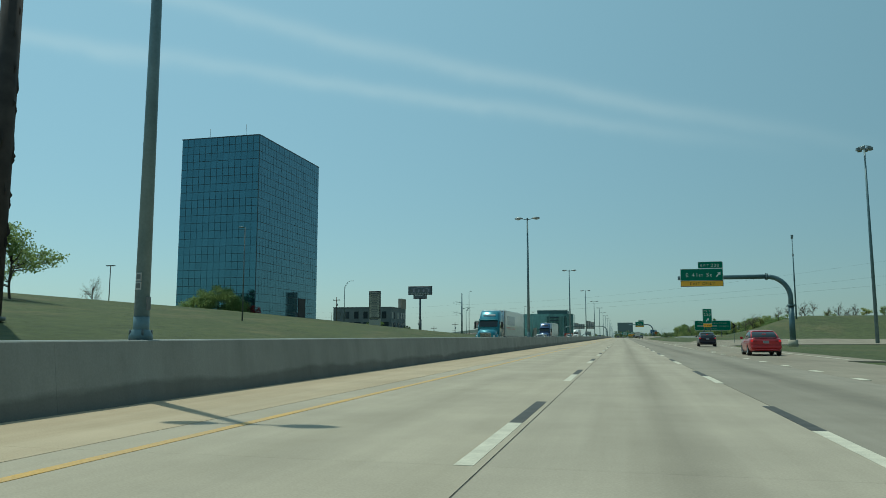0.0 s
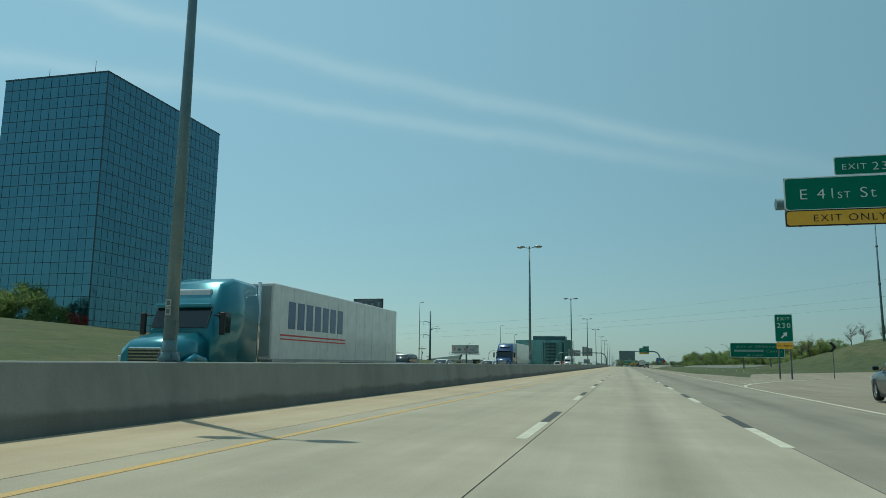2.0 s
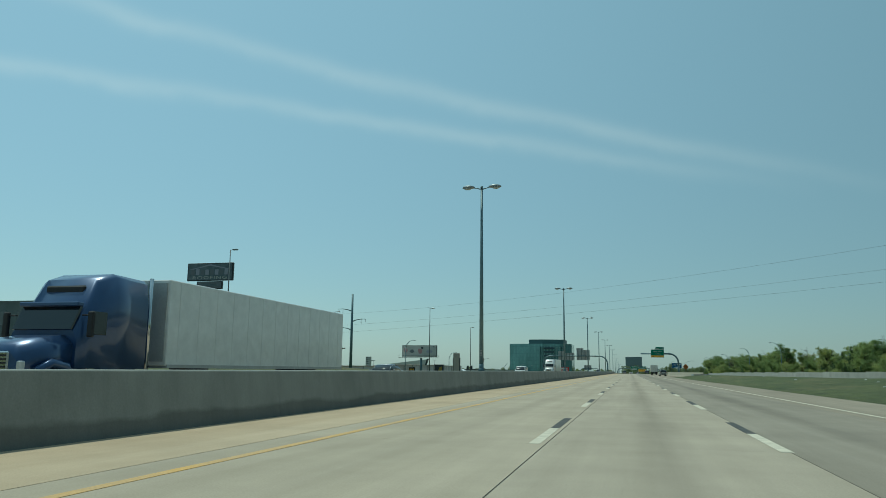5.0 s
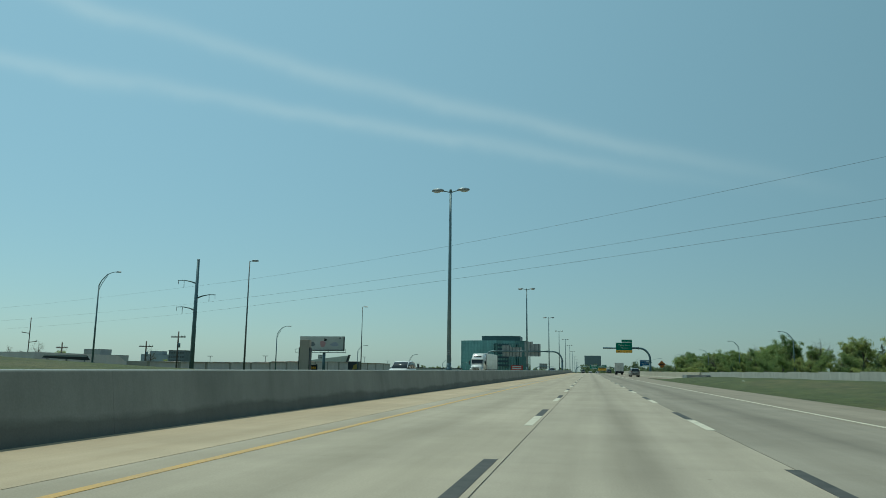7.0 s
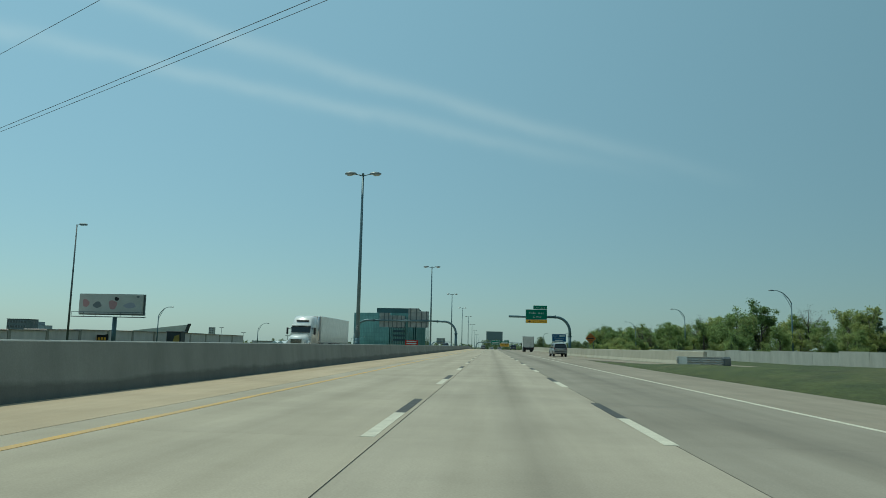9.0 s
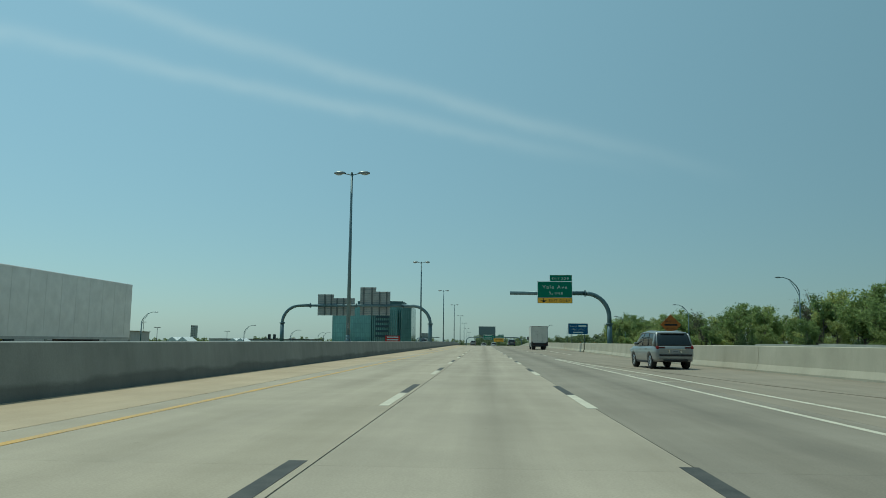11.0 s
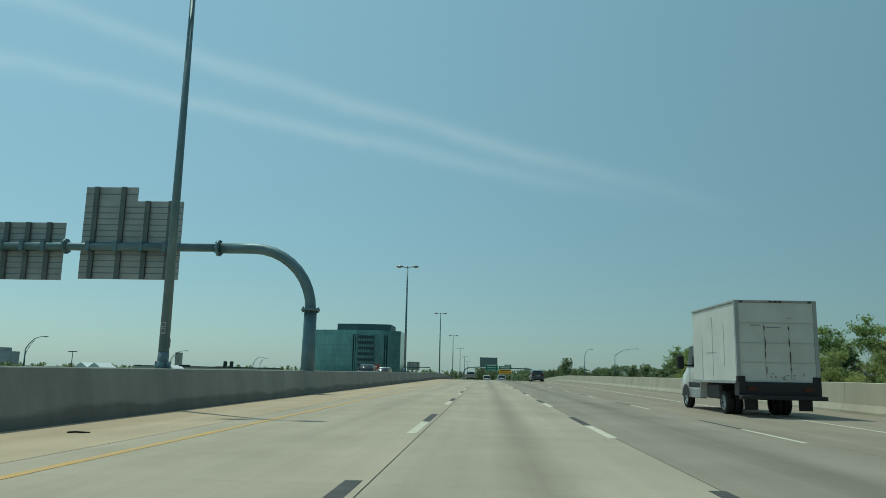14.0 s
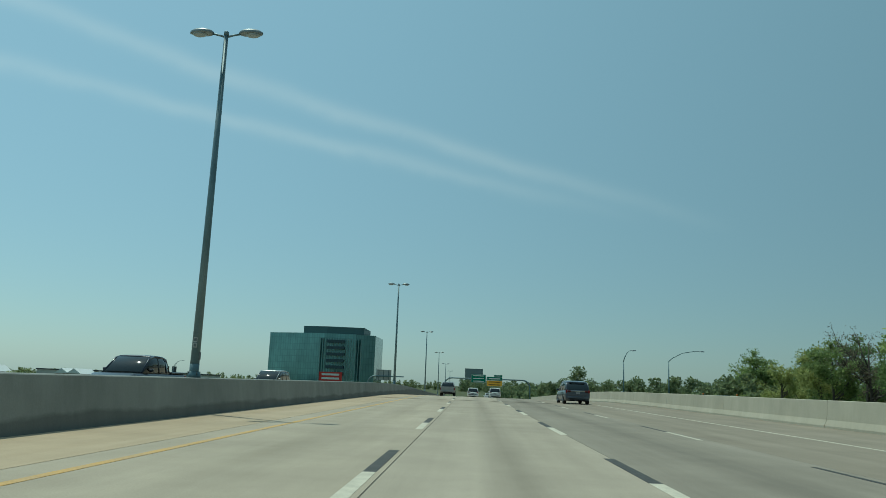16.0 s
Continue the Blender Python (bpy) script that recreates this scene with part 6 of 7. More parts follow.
M_BOX = box_paint()
M_RUST = mottled("rust_run", (0.055, 0.035, 0.027), (0.13, 0.07, 0.045), 4, 30, 0.9)


def loft(bm, rings, mi=0, smooth=True, cap=True):
    rows = [[bm.verts.new(p) for p in r] for r in rings]
    k = len(rows[0])
    for a, b in zip(rows, rows[1:]):
        for i in range(k):
            f = bm.faces.new((a[i], a[(i + 1) % k], b[(i + 1) % k], b[i]))
            f.smooth = smooth
            f.material_index = mi
    if cap:
        bm.faces.new(rows[0]).material_index = mi
        bm.faces.new(rows[-1][::-1]).material_index = mi
    bmesh.ops.recalc_face_normals(bm, faces=bm.faces)


def wheel_part(thing, x, y, r, wide):
    s = 1 if x > 0 else -1
    bm = bmesh.new()
    prof = [(-wide / 2, r * 0.68), (-wide / 2, r * 0.93), (-wide / 2 + 0.03, r), (wide / 2 - 0.03, r), (wide / 2, r * 0.93), (wide / 2, r * 0.68)]
    sides = 24
    rings = []
    for k in range(sides):
        a = 2 * math.pi * k / sides
        rings.append([bm.verts.new((x + u, y + math.cos(a) * q, r + math.sin(a) * q)) for u, q in prof])
    for k in range(sides):
        p, q = rings[k], rings[(k + 1) % sides]
        for i in range(len(prof) - 1):
            bm.faces.new((p[i], p[i + 1], q[i + 1], q[i])).smooth = True
    bmesh.ops.recalc_face_normals(bm, faces=bm.faces)
    wheel = part("wheel", bm, M_TYRE, thing)
    bm = bmesh.new()
    face = x + s * (wide / 2 - 0.03)
    tube(bm, [(face - s * 0.12, y, r), (face - s * 0.07, y, r)], r * 0.66, 20, mi=1)
    tube(bm, [(face - s * 0.06, y, r), (face + s * 0.01, y, r)], r * 0.16, 10)
    for k in range(8):
        a = 2 * math.pi * k / 8 + 0.3
        c, d = math.cos(a), math.sin(a)
        tube(bm, [(face - s * 0.01, y + c * r * 0.1, r + d * r * 0.1), (face - s * 0.02, y + c * r * 0.66, r + d * r * 0.66)], [r * 0.07, r * 0.08], 6)
    for k in range(20):
        a, b = 2 * math.pi * k / 20, 2 * math.pi * (k + 1) / 20
        tube(bm, [(face, y + math.cos(t) * r * 0.67, r + math.sin(t) * r * 0.67) for t in (a, b)], 0.018, 5, False)
    link("rim", bm, [M_RIM, M_TRIM], wheel)
    return wheel


def along(rows, y):
    """Row values at y, straight between rows."""
    if y <= rows[0][0]:
        return rows[0][1:]
    for p, q in zip(rows, rows[1:]):
        if y <= q[0]:
            t = (y - p[0]) / (q[0] - p[0])
            return tuple(u + (v - u) * t for u, v in zip(p[1:], q[1:]))
    return rows[-1][1:]


def body_ring(y, low, z0, z1, hw):
    """One cross-section; low is the sill, raised over a wheel."""
    span = z1 - z0
    out = []
    for k in (0.0, 0.14, 0.3, 0.46, 0.62, 0.76, 0.88, 0.96, 1.0):
        z = max(z0 + span * k, low + 0.002 * k)
        h = (z - z0) / span
        if h < 0.5:
            w = 0.93 + 0.07 * math.sin(h * math.pi)
        elif h < 0.9:
            w = 1.0 - 0.035 * ((h - 0.5) / 0.4) ** 2
        else:
            w = 0.965 - 0.13 * ((h - 0.9) / 0.1) ** 1.5
        out.append((hw * w, z))
    return [(x, y, z) for x, z in out] + [(-x, y, z) for x, z in out[::-1]]


def cabin_ring(y, z0, z1, wb, wt):
    half = [(wb, z0), (wt + (wb - wt) * 0.3, z0 + (z1 - z0) * 0.72), (wt, z1 - 0.05), (wt * 0.86, z1)]
    return [(x, y, z) for x, z in half] + [(-x, y, z) for x, z in half[::-1]]


SHAPES = {
    # body rows: y, sill, belt, half width;  cabin rows: y, base, roof, half width at base and at roof
    "sedan": dict(body=[(0, 0.42, 0.86, 0.70), (0.06, 0.34, 0.99, 0.80), (0.25, 0.28, 1.04, 0.87), (0.7, 0.22, 1.05, 0.905), (1.6, 0.2, 1.0, 0.915), (3.2, 0.2, 0.97, 0.915), (3.9, 0.21, 0.9, 0.90), (4.3, 0.24, 0.8, 0.85), (4.55, 0.3, 0.68, 0.75), (4.62, 0.4, 0.58, 0.66)],
                  cabin=[(0.42, 1.0, 1.05, 0.79, 0.74), (0.85, 1.0, 1.30, 0.82, 0.68), (1.3, 0.98, 1.43, 0.84, 0.64), (1.9, 0.96, 1.48, 0.845, 0.65), (2.5, 0.95, 1.46, 0.845, 0.645), (2.85, 0.94, 1.39, 0.84, 0.655), (3.65, 0.9, 0.96, 0.79, 0.74)],
                  roof=(1.2, 2.75), wheels=(0.98, 3.68), r=0.33, w=0.21, track=0.80, tail=(0.58, 0.80, 0.92), plate=0.80, posts=((0.9, 1.35, 0.1), (2.12, 2.08, 0.09)), seams=(1.25, 2.1, 3.05)),
    "suv": dict(body=[(0, 0.48, 0.98, 0.82), (0.05, 0.42, 1.10, 0.90), (0.2, 0.38, 1.17, 0.95), (0.6, 0.36, 1.19, 0.975), (1.6, 0.34, 1.17, 0.985), (3.4, 0.34, 1.15, 0.98), (4.2, 0.34, 1.12, 0.96), (4.65, 0.36, 1.02, 0.91), (4.9, 0.42, 0.88, 0.82), (4.97, 0.5, 0.78, 0.74)],
                cabin=[(0.1, 1.08, 1.16, 0.90, 0.86), (0.24, 1.10, 1.46, 0.925, 0.83), (0.38, 1.12, 1.74, 0.93, 0.785), (0.8, 1.12, 1.81, 0.935, 0.785), (1.8, 1.12, 1.85, 0.94, 0.79), (2.7, 1.12, 1.82, 0.935, 0.78), (3.05, 1.12, 1.74, 0.93, 0.77), (3.85, 1.1, 1.16, 0.90, 0.83)],
                roof=(0.38, 3.0), wheels=(1.02, 3.9), r=0.40, w=0.25, track=0.83, tail=(0.60, 0.98, 1.12), plate=0.86, posts=((0.5, 0.62, 0.26), (1.36, 1.40, 0.10), (2.32, 2.26, 0.10)), seams=(1.3, 2.3, 3.25)),
    "minivan": dict(body=[(0, 0.42, 0.92, 0.80), (0.05, 0.34, 1.03, 0.90), (0.2, 0.29, 1.09, 0.95), (0.6, 0.26, 1.1, 0.985), (1.6, 0.24, 1.06, 1.0), (3.5, 0.24, 1.02, 0.995), (4.3, 0.26, 0.93, 0.96), (4.8, 0.32, 0.8, 0.86), (5.08, 0.45, 0.66, 0.7)],
                    cabin=[(0.1, 1.02, 1.08, 0.91, 0.87), (0.3, 1.03, 1.38, 0.94, 0.84), (0.5, 1.04, 1.64, 0.945, 0.80), (0.9, 1.04, 1.71, 0.95, 0.80), (1.8, 1.03, 1.75, 0.95, 0.80), (2.9, 1.0, 1.71, 0.95, 0.79), (3.25, 1.0, 1.62, 0.94, 0.78), (4.4, 0.93, 0.99, 0.89, 0.8)],
                    roof=(0.44, 3.15), wheels=(1.05, 4.1), r=0.34, w=0.22, track=0.88, tail=(0.64, 0.84, 1.06), plate=0.86, posts=((0.6, 0.68, 0.16), (1.6, 1.62, 0.10), (2.75, 2.68, 0.10)), seams=(1.5, 2.7, 3.7)),
    "pickup": dict(body=[(0, 0.55, 1.05, 0.88), (0.05, 0.5, 1.16, 0.96), (0.3, 0.46, 1.18, 0.98), (2.0, 0.42, 1.18, 0.985), (4.0, 0.42, 1.17, 0.98), (5.1, 0.44, 1.12, 0.95), (5.55, 0.5, 1.0, 0.88), (5.78, 0.6, 0.86, 0.78)],
                   cabin=[(1.75, 1.16, 1.26, 0.91, 0.84), (1.95, 1.16, 1.80, 0.92, 0.72), (2.4, 1.16, 1.87, 0.92, 0.73), (3.2, 1.16, 1.88, 0.92, 0.73), (3.6, 1.16, 1.80, 0.91, 0.72), (4.4, 1.14, 1.2, 0.88, 0.8)],
                   roof=(1.92, 3.5), wheels=(1.2, 4.65), r=0.4, w=0.27, track=0.86, tail=(0.82, 0.8, 1.1), plate=0.66, posts=((2.12, 2.14, 0.14), (2.95, 2.9, 0.10)), seams=(2.0, 2.9, 3.8)),
}
CAR_NAMES = {"sedan": "sedan_car", "suv": "suv_car", "minivan": "minivan", "pickup": "pickup_truck"}


def side_patch(rows, s, base_y, top_y, wide, lift):
    """A body-coloured strip that lies on the side glass, from belt to roof."""
    bm = bmesh.new()
    grid = []
    for up in (0.0, 0.36, 0.72, 0.97):
        line = []
        for e in (-0.5, 0.5):
            y = base_y + (top_y - base_y) * up + e * wide
            z0, z1, wb, wt = along(rows, y)
            wm = wt + (wb - wt) * 0.3
            x = wb + (wm - wb) * up / 0.72 if up <= 0.72 else wm + (wt - wm) * (up - 0.72) / 0.28
            z = z0 + (z1 - 0.03 - z0) * up
            line += [(s * (x + lift), y, z), (s * (x - 0.03), y, z)]
        grid.append([bm.verts.new(p) for p in (line[0], line[2], line[3], line[1])])
    for a, b in zip(grid, grid[1:]):
        for k in range(4):
            bm.faces.new((a[k], a[(k + 1) % 4], b[(k + 1) % 4], b[k])).smooth = k != 1
    bm.faces.new(grid[0])
    bm.faces.new(grid[-1][::-1])
    bmesh.ops.recalc_face_normals(bm, faces=bm.faces)
    return bm


def car(kind, coat, place, turn, label, category, lit=False):
    sh = SHAPES[kind]
    thing = empty(CAR_NAMES[kind], place, turn)
    rows, shell = sh["cabin"], sh["body"]
    r = sh["r"]
    arch = r * 1.13
    long_y = shell[-1][0]
    stations = {q[0] for q in shell} | {0.12 + 0.25 * k for k in range(int(long_y / 0.25))}
    for wy in sh["wheels"]:
        stations = {y for y in stations if abs(y - wy) > arch + 0.02}
        stations |= {wy + arch * math.cos(math.pi * k / 12) for k in range(13)} | {wy - arch - 0.004, wy + arch + 0.004}
    bm = bmesh.new()
    rings = []
    for y in sorted(stations):
        z0, z1, hw = along(shell, y)
        low = z0
        for wy in sh["wheels"]:
            if abs(y - wy) <= arch:
                low = max(z0, r + math.sqrt(max(0.0, arch * arch - (y - wy) ** 2)))
        rings.append(body_ring(y, low, z0, z1, hw))
    loft(bm, rings)
    part("body", bm, coat, thing)
    inner = min(q[3] for q in shell[2:-2])
    part("underbody", boxed(-sh["track"] + 0.16, sh["track"] - 0.16, 0.25, long_y - 0.3, shell[3][1] - 0.02, shell[3][1] + 0.5), M_TRIM, thing)
    bm = bmesh.new()
    loft(bm, [cabin_ring(*q) for q in rows])
    part("glasshouse", bm, M_CAR_GLASS, thing, "dark tinted glass")
    bm = bmesh.new()
    ra, rb = sh["roof"]
    sheet_rings = []
    for k in range(9):
        y = ra + (rb - ra) * k / 8
        z0, z1, wb, wt = along(rows, y)
        sheet_rings.append([(x, y, z) for x, z in ((wt + 0.022, z1 - 0.075), (wt + 0.012, z1 - 0.03), (wt * 0.88, z1 + 0.014), (wt * 0.4, z1 + 0.028), (-wt * 0.4, z1 + 0.028), (-wt * 0.88, z1 + 0.014), (-wt - 0.012, z1 - 0.03), (-wt - 0.022, z1 - 0.075), (0, z1 - 0.085))])
    loft(bm, sheet_rings)
    part("roof", bm, coat, thing)
    for s in (-1, 1):
        # posts of the screens run up the edges of the glass
        for end in (rows[:4], rows[::-1][:3]):
            pts = [(s * (wt - 0.012), y, z1 - 0.045) for y, z0, z1, wb, wt in end if ra - 2 < y < rb + 2]
            part("pillar", tubed(pts, 0.042, 6), coat, thing)
        for base_y, top_y, wide in sh["posts"]:
            part("pillar", side_patch(rows, s, base_y, top_y, wide, 0.008), coat if wide > 0.12 else M_TRIM, thing)
        for y in sh["seams"][:2]:
            z0, z1, hw = along(shell, y + 0.2)
            part("door_handle", boxed(*(sorted((s * (hw - 0.03), s * (hw + 0.022)))), y + 0.10, y + 0.28, z0 + (z1 - z0) * 0.76, z0 + (z1 - z0) * 0.76 + 0.035, bevel=0.008), coat, thing)
        part("sill", boxed(*(sorted((s * 0.8, s * (shell[4][3] - 0.04)))), sh["wheels"][0] + arch + 0.05, sh["wheels"][1] - arch - 0.05, shell[4][1] - 0.05, shell[4][1] + 0.06, bevel=0.02), M_TRIM, thing)
        my = rows[-1][0] - 0.55
        mz = rows[-1][1] + 0.06
        part("wing_mirror", boxed(*(sorted((s * 0.88, s * 1.06))), my, my + 0.1, mz, mz + 0.14, bevel=0.03), coat, thing)
        for wy in sh["wheels"]:
            wheel_part(thing, s * sh["track"], wy, r, sh["w"])
        x0, z0, z1 = sh["tail"]
        hw = along(shell, 0.07)[2]
        lamp = part("tail_lamp", boxed(*(sorted((s * (hw - 0.13), s * (hw + 0.004)))), -0.004, 0.22, z0, z1, bevel=0.03), M_BRAKE if lit else M_TAIL, thing)
        part("reverse_lamp", boxed(*(sorted((s * (x0 - 0.12), s * (hw - 0.14)))), 0.0, 0.12, z0 + 0.02, z1 - 0.03, bevel=0.015), M_DARK_LAMP, lamp)
        fy = long_y - 0.3
        fw, fz = along(shell, fy)[2], along(shell, fy)[1]
        part("headlamp", boxed(*(sorted((s * fw * 0.66, s * (fw + 0.01)))), fy - 0.12, fy + 0.13, fz - 0.2, fz - 0.06, bevel=0.03), M_HEADLAMP, thing)
    zp = sh["plate"]
    plate_ob = part("number_plate", boxed(-0.155, 0.155, -0.028, 0.06, zp - 0.075, zp + 0.075), M_PLATE, thing)
    part("text_bar", boxed(-0.11, 0.11, -0.034, -0.029, zp - 0.025, zp + 0.025), M_GREY_TEXT, plate_ob)
    sill = shell[1][1]
    part("rear_bumper", boxed(-0.82, 0.82, -0.045, 0.2, sill + 0.06, sill + 0.26, bevel=0.05), coat, thing)
    part("bumper_insert", boxed(-0.6, 0.6, -0.075, 0.02, sill - 0.02, sill + 0.055, bevel=0.02), coat if kind == "sedan" else M_TRIM, thing)
    part("front_bumper", boxed(-0.72, 0.72, long_y - 0.25, long_y + 0.05, 0.34, 0.54, bevel=0.05), coat, thing)
    part("grille", boxed(-0.45, 0.45, long_y - 0.12, long_y + 0.015, 0.56, 0.70, bevel=0.02), M_TRIM, thing)
    part("tailgate_seam", boxed(-0.62, 0.62, -0.012, 0.03, sill + 0.29, sill + 0.305), M_TRIM, thing)
    if lit:
        hb_y, hb_z = rows[1][0], rows[1][2]
        part("high_brake_lamp", boxed(-0.10, 0.10, hb_y - 0.1, hb_y - 0.02, hb_z - 0.06, hb_z - 0.025), M_BRAKE, thing)
    if kind == "sedan":
        part("boot_lip", boxed(-0.62, 0.62, 0.06, 0.16, 1.015, 1.05, bevel=0.012), coat, thing)
    if kind in ("suv", "minivan"):
        part("roof_spoiler", boxed(-0.6, 0.6, ra - 0.05, ra + 0.08, rows[2][2] - 0.015, rows[2][2] + 0.022, bevel=0.012), coat, thing)
        part("tailgate_trim", boxed(-0.52, 0.52, -0.03, 0.06, zp + 0.10, zp + 0.135), M_CHROME, thing)
    if kind == "suv":
        for s in (-1, 1):
            part("roof_rail", tubed([(s * 0.63, 0.7, rows[3][2] + 0.03), (s * 0.64, 1.7, rows[4][2] + 0.05), (s * 0.62, 2.6, rows[5][2] + 0.03)], 0.016, 6), M_SILVER, thing)
            part("bumper_chrome", boxed(*(sorted((s * 0.24, s * 0.34))), -0.02, 0.05, zp - 0.07, zp + 0.07, bevel=0.01), M_CHROME, thing)
        part("bumper_strip", boxed(-0.8, 0.8, -0.09, 0.05, sill + 0.24, sill + 0.31, bevel=0.015), M_TRIM, thing)
        part("tow_hitch", boxed(-0.1, 0.1, -0.12, 0.1, sill - 0.06, sill + 0.04), M_TRIM, thing)
    if kind == "pickup":
        part("bed_liner", boxed(-0.8, 0.8, 0.14, 1.7, 1.17, 1.195), M_TRIM, thing)
        for s in (-1, 1):
            part("bed_rail", boxed(*(sorted((s * 0.8, s * 0.95))), 0.08, 1.74, 1.16, 1.24, bevel=0.02), coat, thing)
        part("tailgate", boxed(-0.8, 0.8, -0.012, 0.08, 0.74, 1.22, bevel=0.02), coat, thing)
    return tagged(thing, label, category)


M_DARK_LAMP = plain("smoked_red_lamp", (0.07, 0.012, 0.012), 0.12)
car("sedan", M_RED_PAINT, (9.45, 48.5, 0), -2, "red four-door saloon with its brake lamps lit", "car", True)
car("sedan", M_BLACK_PAINT, (10.05, 84, 0.05), -3, "black four-door saloon with its brake lamps lit", "car", True)
suv = car("suv", M_SILVER, (10.1, 356.4, 0.014), 4, "silver four-by-four with dark glass leaving the ramp", "car")
suv.scale = (0.9, 0.9, 0.9)
car("minivan", M_GREY_PAINT, (9.5, 526, 0), 1.5, "slate grey minivan with dark rear glass", "car")
SLOPE = math.degrees(math.atan(-0.024))


def far_car(kind, coat, x, y, label, category="car"):
    ob = car(kind, coat, (x, y, road_z(y)), 0, label, category)
    ob.rotation_euler = (radians(SLOPE), 0, 0)
    return ob


far_car("pickup", M_SILVER, -1.6, 566, "silver pickup truck in the fast lane", "truck")
far_car("suv", M_WHITE_PAINT, 1.9, 598, "white hatchback ahead in the lane")
far_car("suv", M_WHITE_PAINT, 5.5, 592, "white four-by-four in the third lane")
far_car("sedan", M_WHITE_PAINT, 5.4, 628, "white saloon further down the slope")
for kind, coat, x, y, label in (("suv", M_WHITE_PAINT, -17.5, 284, "white four-by-four on the far carriageway"), ("sedan", M_GREY_PAINT, -17.0, 206, "dark saloon on the far carriageway"),
                                ("suv", M_BLACK_PAINT, -18.0, 128, "black four-by-four on the far carriageway"), ("sedan", M_WHITE_PAINT, -18.0, 143, "white saloon on the far carriageway"),
                                ("sedan", M_WHITE_PAINT, -14.4, 152, "white saloon on the far carriageway"), ("pickup", M_BLACK_PAINT, -12.8, 503, "dark pickup truck on the far carriageway"),
                                
                                ("minivan", M_SILVER, -14.4, 530, "silver minivan on the far carriageway")):
    car(kind, coat, (x, y, 0), 180, label, "car")

# ---- box truck ----
bt = empty("box_truck", (10.1, 434.0, 0))
boxb = part("cargo_box", boxed(-1.2, 1.2, 0.0, 4.35, 1.02, 3.42, bevel=0.02), M_BOX, bt, "scuffed white cargo box")
part("roof_rail", boxed(-1.23, 1.23, -0.02, 4.38, 3.42, 3.49, bevel=0.01), M_ALU, boxb)
for s in (-1, 1):
    part("corner_post", boxed(*(sorted((s * 1.11, s * 1.22))), -0.03, 0.08, 1.0, 3.45), M_ALU, boxb)
    part("floor_rail", boxed(*(sorted((s * 1.18, s * 1.24))), 0.1, 4.35, 0.98, 1.06), M_ALU, boxb)
    for za, zb, dx in ((2.55, 2.72, 0.0), (1.98, 2.36, 0.03), (1.72, 1.97, 0.01), (1.28, 1.5, 0.05)) if s < 0 else ((2.58, 2.7, 0.0), (2.1, 2.33, 0.01), (1.5, 1.95, 0.05), (1.34, 1.49, 0.07)):
        bm = bmesh.new()
        prism(bm, [(s * 0.36 + dx * 0.4 - 0.012, zb), (s * 0.36 + dx * 0.4 + 0.012, zb - 0.03), (s * 0.36 + dx * 0.4 + 0.018, (za + zb) / 2), (s * 0.36 + dx * 0.4 + 0.004, za), (s * 0.36 + dx * 0.4 - 0.009, za + 0.06)], "y", -0.022, -0.0015)
        part("rust_run", bm, M_RUST, boxb)
for x in (-0.36, 0.38):
    part("lock_rod", boxed(x - 0.008, x + 0.008, -0.016, -0.001, 1.15, 2.75), M_GALV, boxb)
for y, z0, z1 in ((1.1, 1.5, 2.9), (2.2, 1.1, 3.1), (3.3, 1.1, 2.6)):
    part("side_seam", boxed(-1.208, -1.201, y - 0.006, y + 0.006, z0, z1), M_ALU, boxb)
part("side_dent", boxed(-1.209, -1.201, 1.9, 2.9, 1.95, 1.965), M_ALU, boxb)
for y in (2.3, 2.75):
    part("scrape", boxed(-1.209, -1.201, y, y + 0.22, 3.12, 3.15), M_SIGN_WHITE, boxb)
for s in (-1, 1):
    part("lower_corner", boxed(*(sorted((s * 1.0, s * 1.225))), -0.05, 0.1, 0.98, 1.2), M_TRIM, boxb)
for z in (1.62, 2.2, 2.8):
    part("door_seam", boxed(-1.08, 1.08, -0.02, -0.001, z - 0.004, z + 0.004), M_GALV, boxb)
for x in (-0.14, 0.0, 0.14, -1.02, 1.02):
    part("marker_lamp", boxed(x - 0.05, x + 0.05, -0.035, -0.021, 3.42, 3.46), M_TRIM, boxb)
random.seed(12)
for k in range(14):
    x, z = random.uniform(-0.25, 0.75), random.uniform(1.1, 1.3)
    w = random.uniform(0.02, 0.10)
    part("scuff", boxed(x, x + w, -0.021, -0.0015, z, z + random.uniform(0.01, 0.035)), M_GREY_TEXT, boxb)
for x, z, w in ((-0.75, 2.72, 0.28), (-0.3, 2.66, 0.4), (0.3, 2.95, 0.2)):
    part("scuff", boxed(x, x + w, -0.021, -0.0015, z, z + 0.01), M_GREY_TEXT, boxb)
part("rear_frame", boxed(-1.21, 1.21, -0.10, 0.3, 0.62, 1.03, bevel=0.02), M_TRIM, bt)
part("step_bumper", boxed(-1.22, 1.28, -0.32, -0.09, 0.52, 0.64, bevel=0.02), M_TRIM, bt)
for s in (-1, 1):
    part("tail_lamp", boxed(s * 0.82 - 0.15, s * 0.82 + 0.15, -0.13, -0.1, 0.78, 0.88), M_DARK_LAMP, bt)
    part("mud_flap", boxed(*(sorted((s * 0.6, s * 1.0))), 0.1, 0.13, 0.2, 0.62), M_TRIM, bt)
part("chassis", boxed(-0.45, 0.45, 0.2, 5.8, 0.5, 0.8), M_TRIM, bt)
part("fuel_tank", boxed(-1.02, -0.5, 2.2, 3.6, 0.45, 0.95, bevel=0.06), M_TRIM, bt)
part("tool_box", boxed(0.5, 1.02, 2.2, 3.6, 0.45, 0.95, bevel=0.04), M_TRIM, bt)
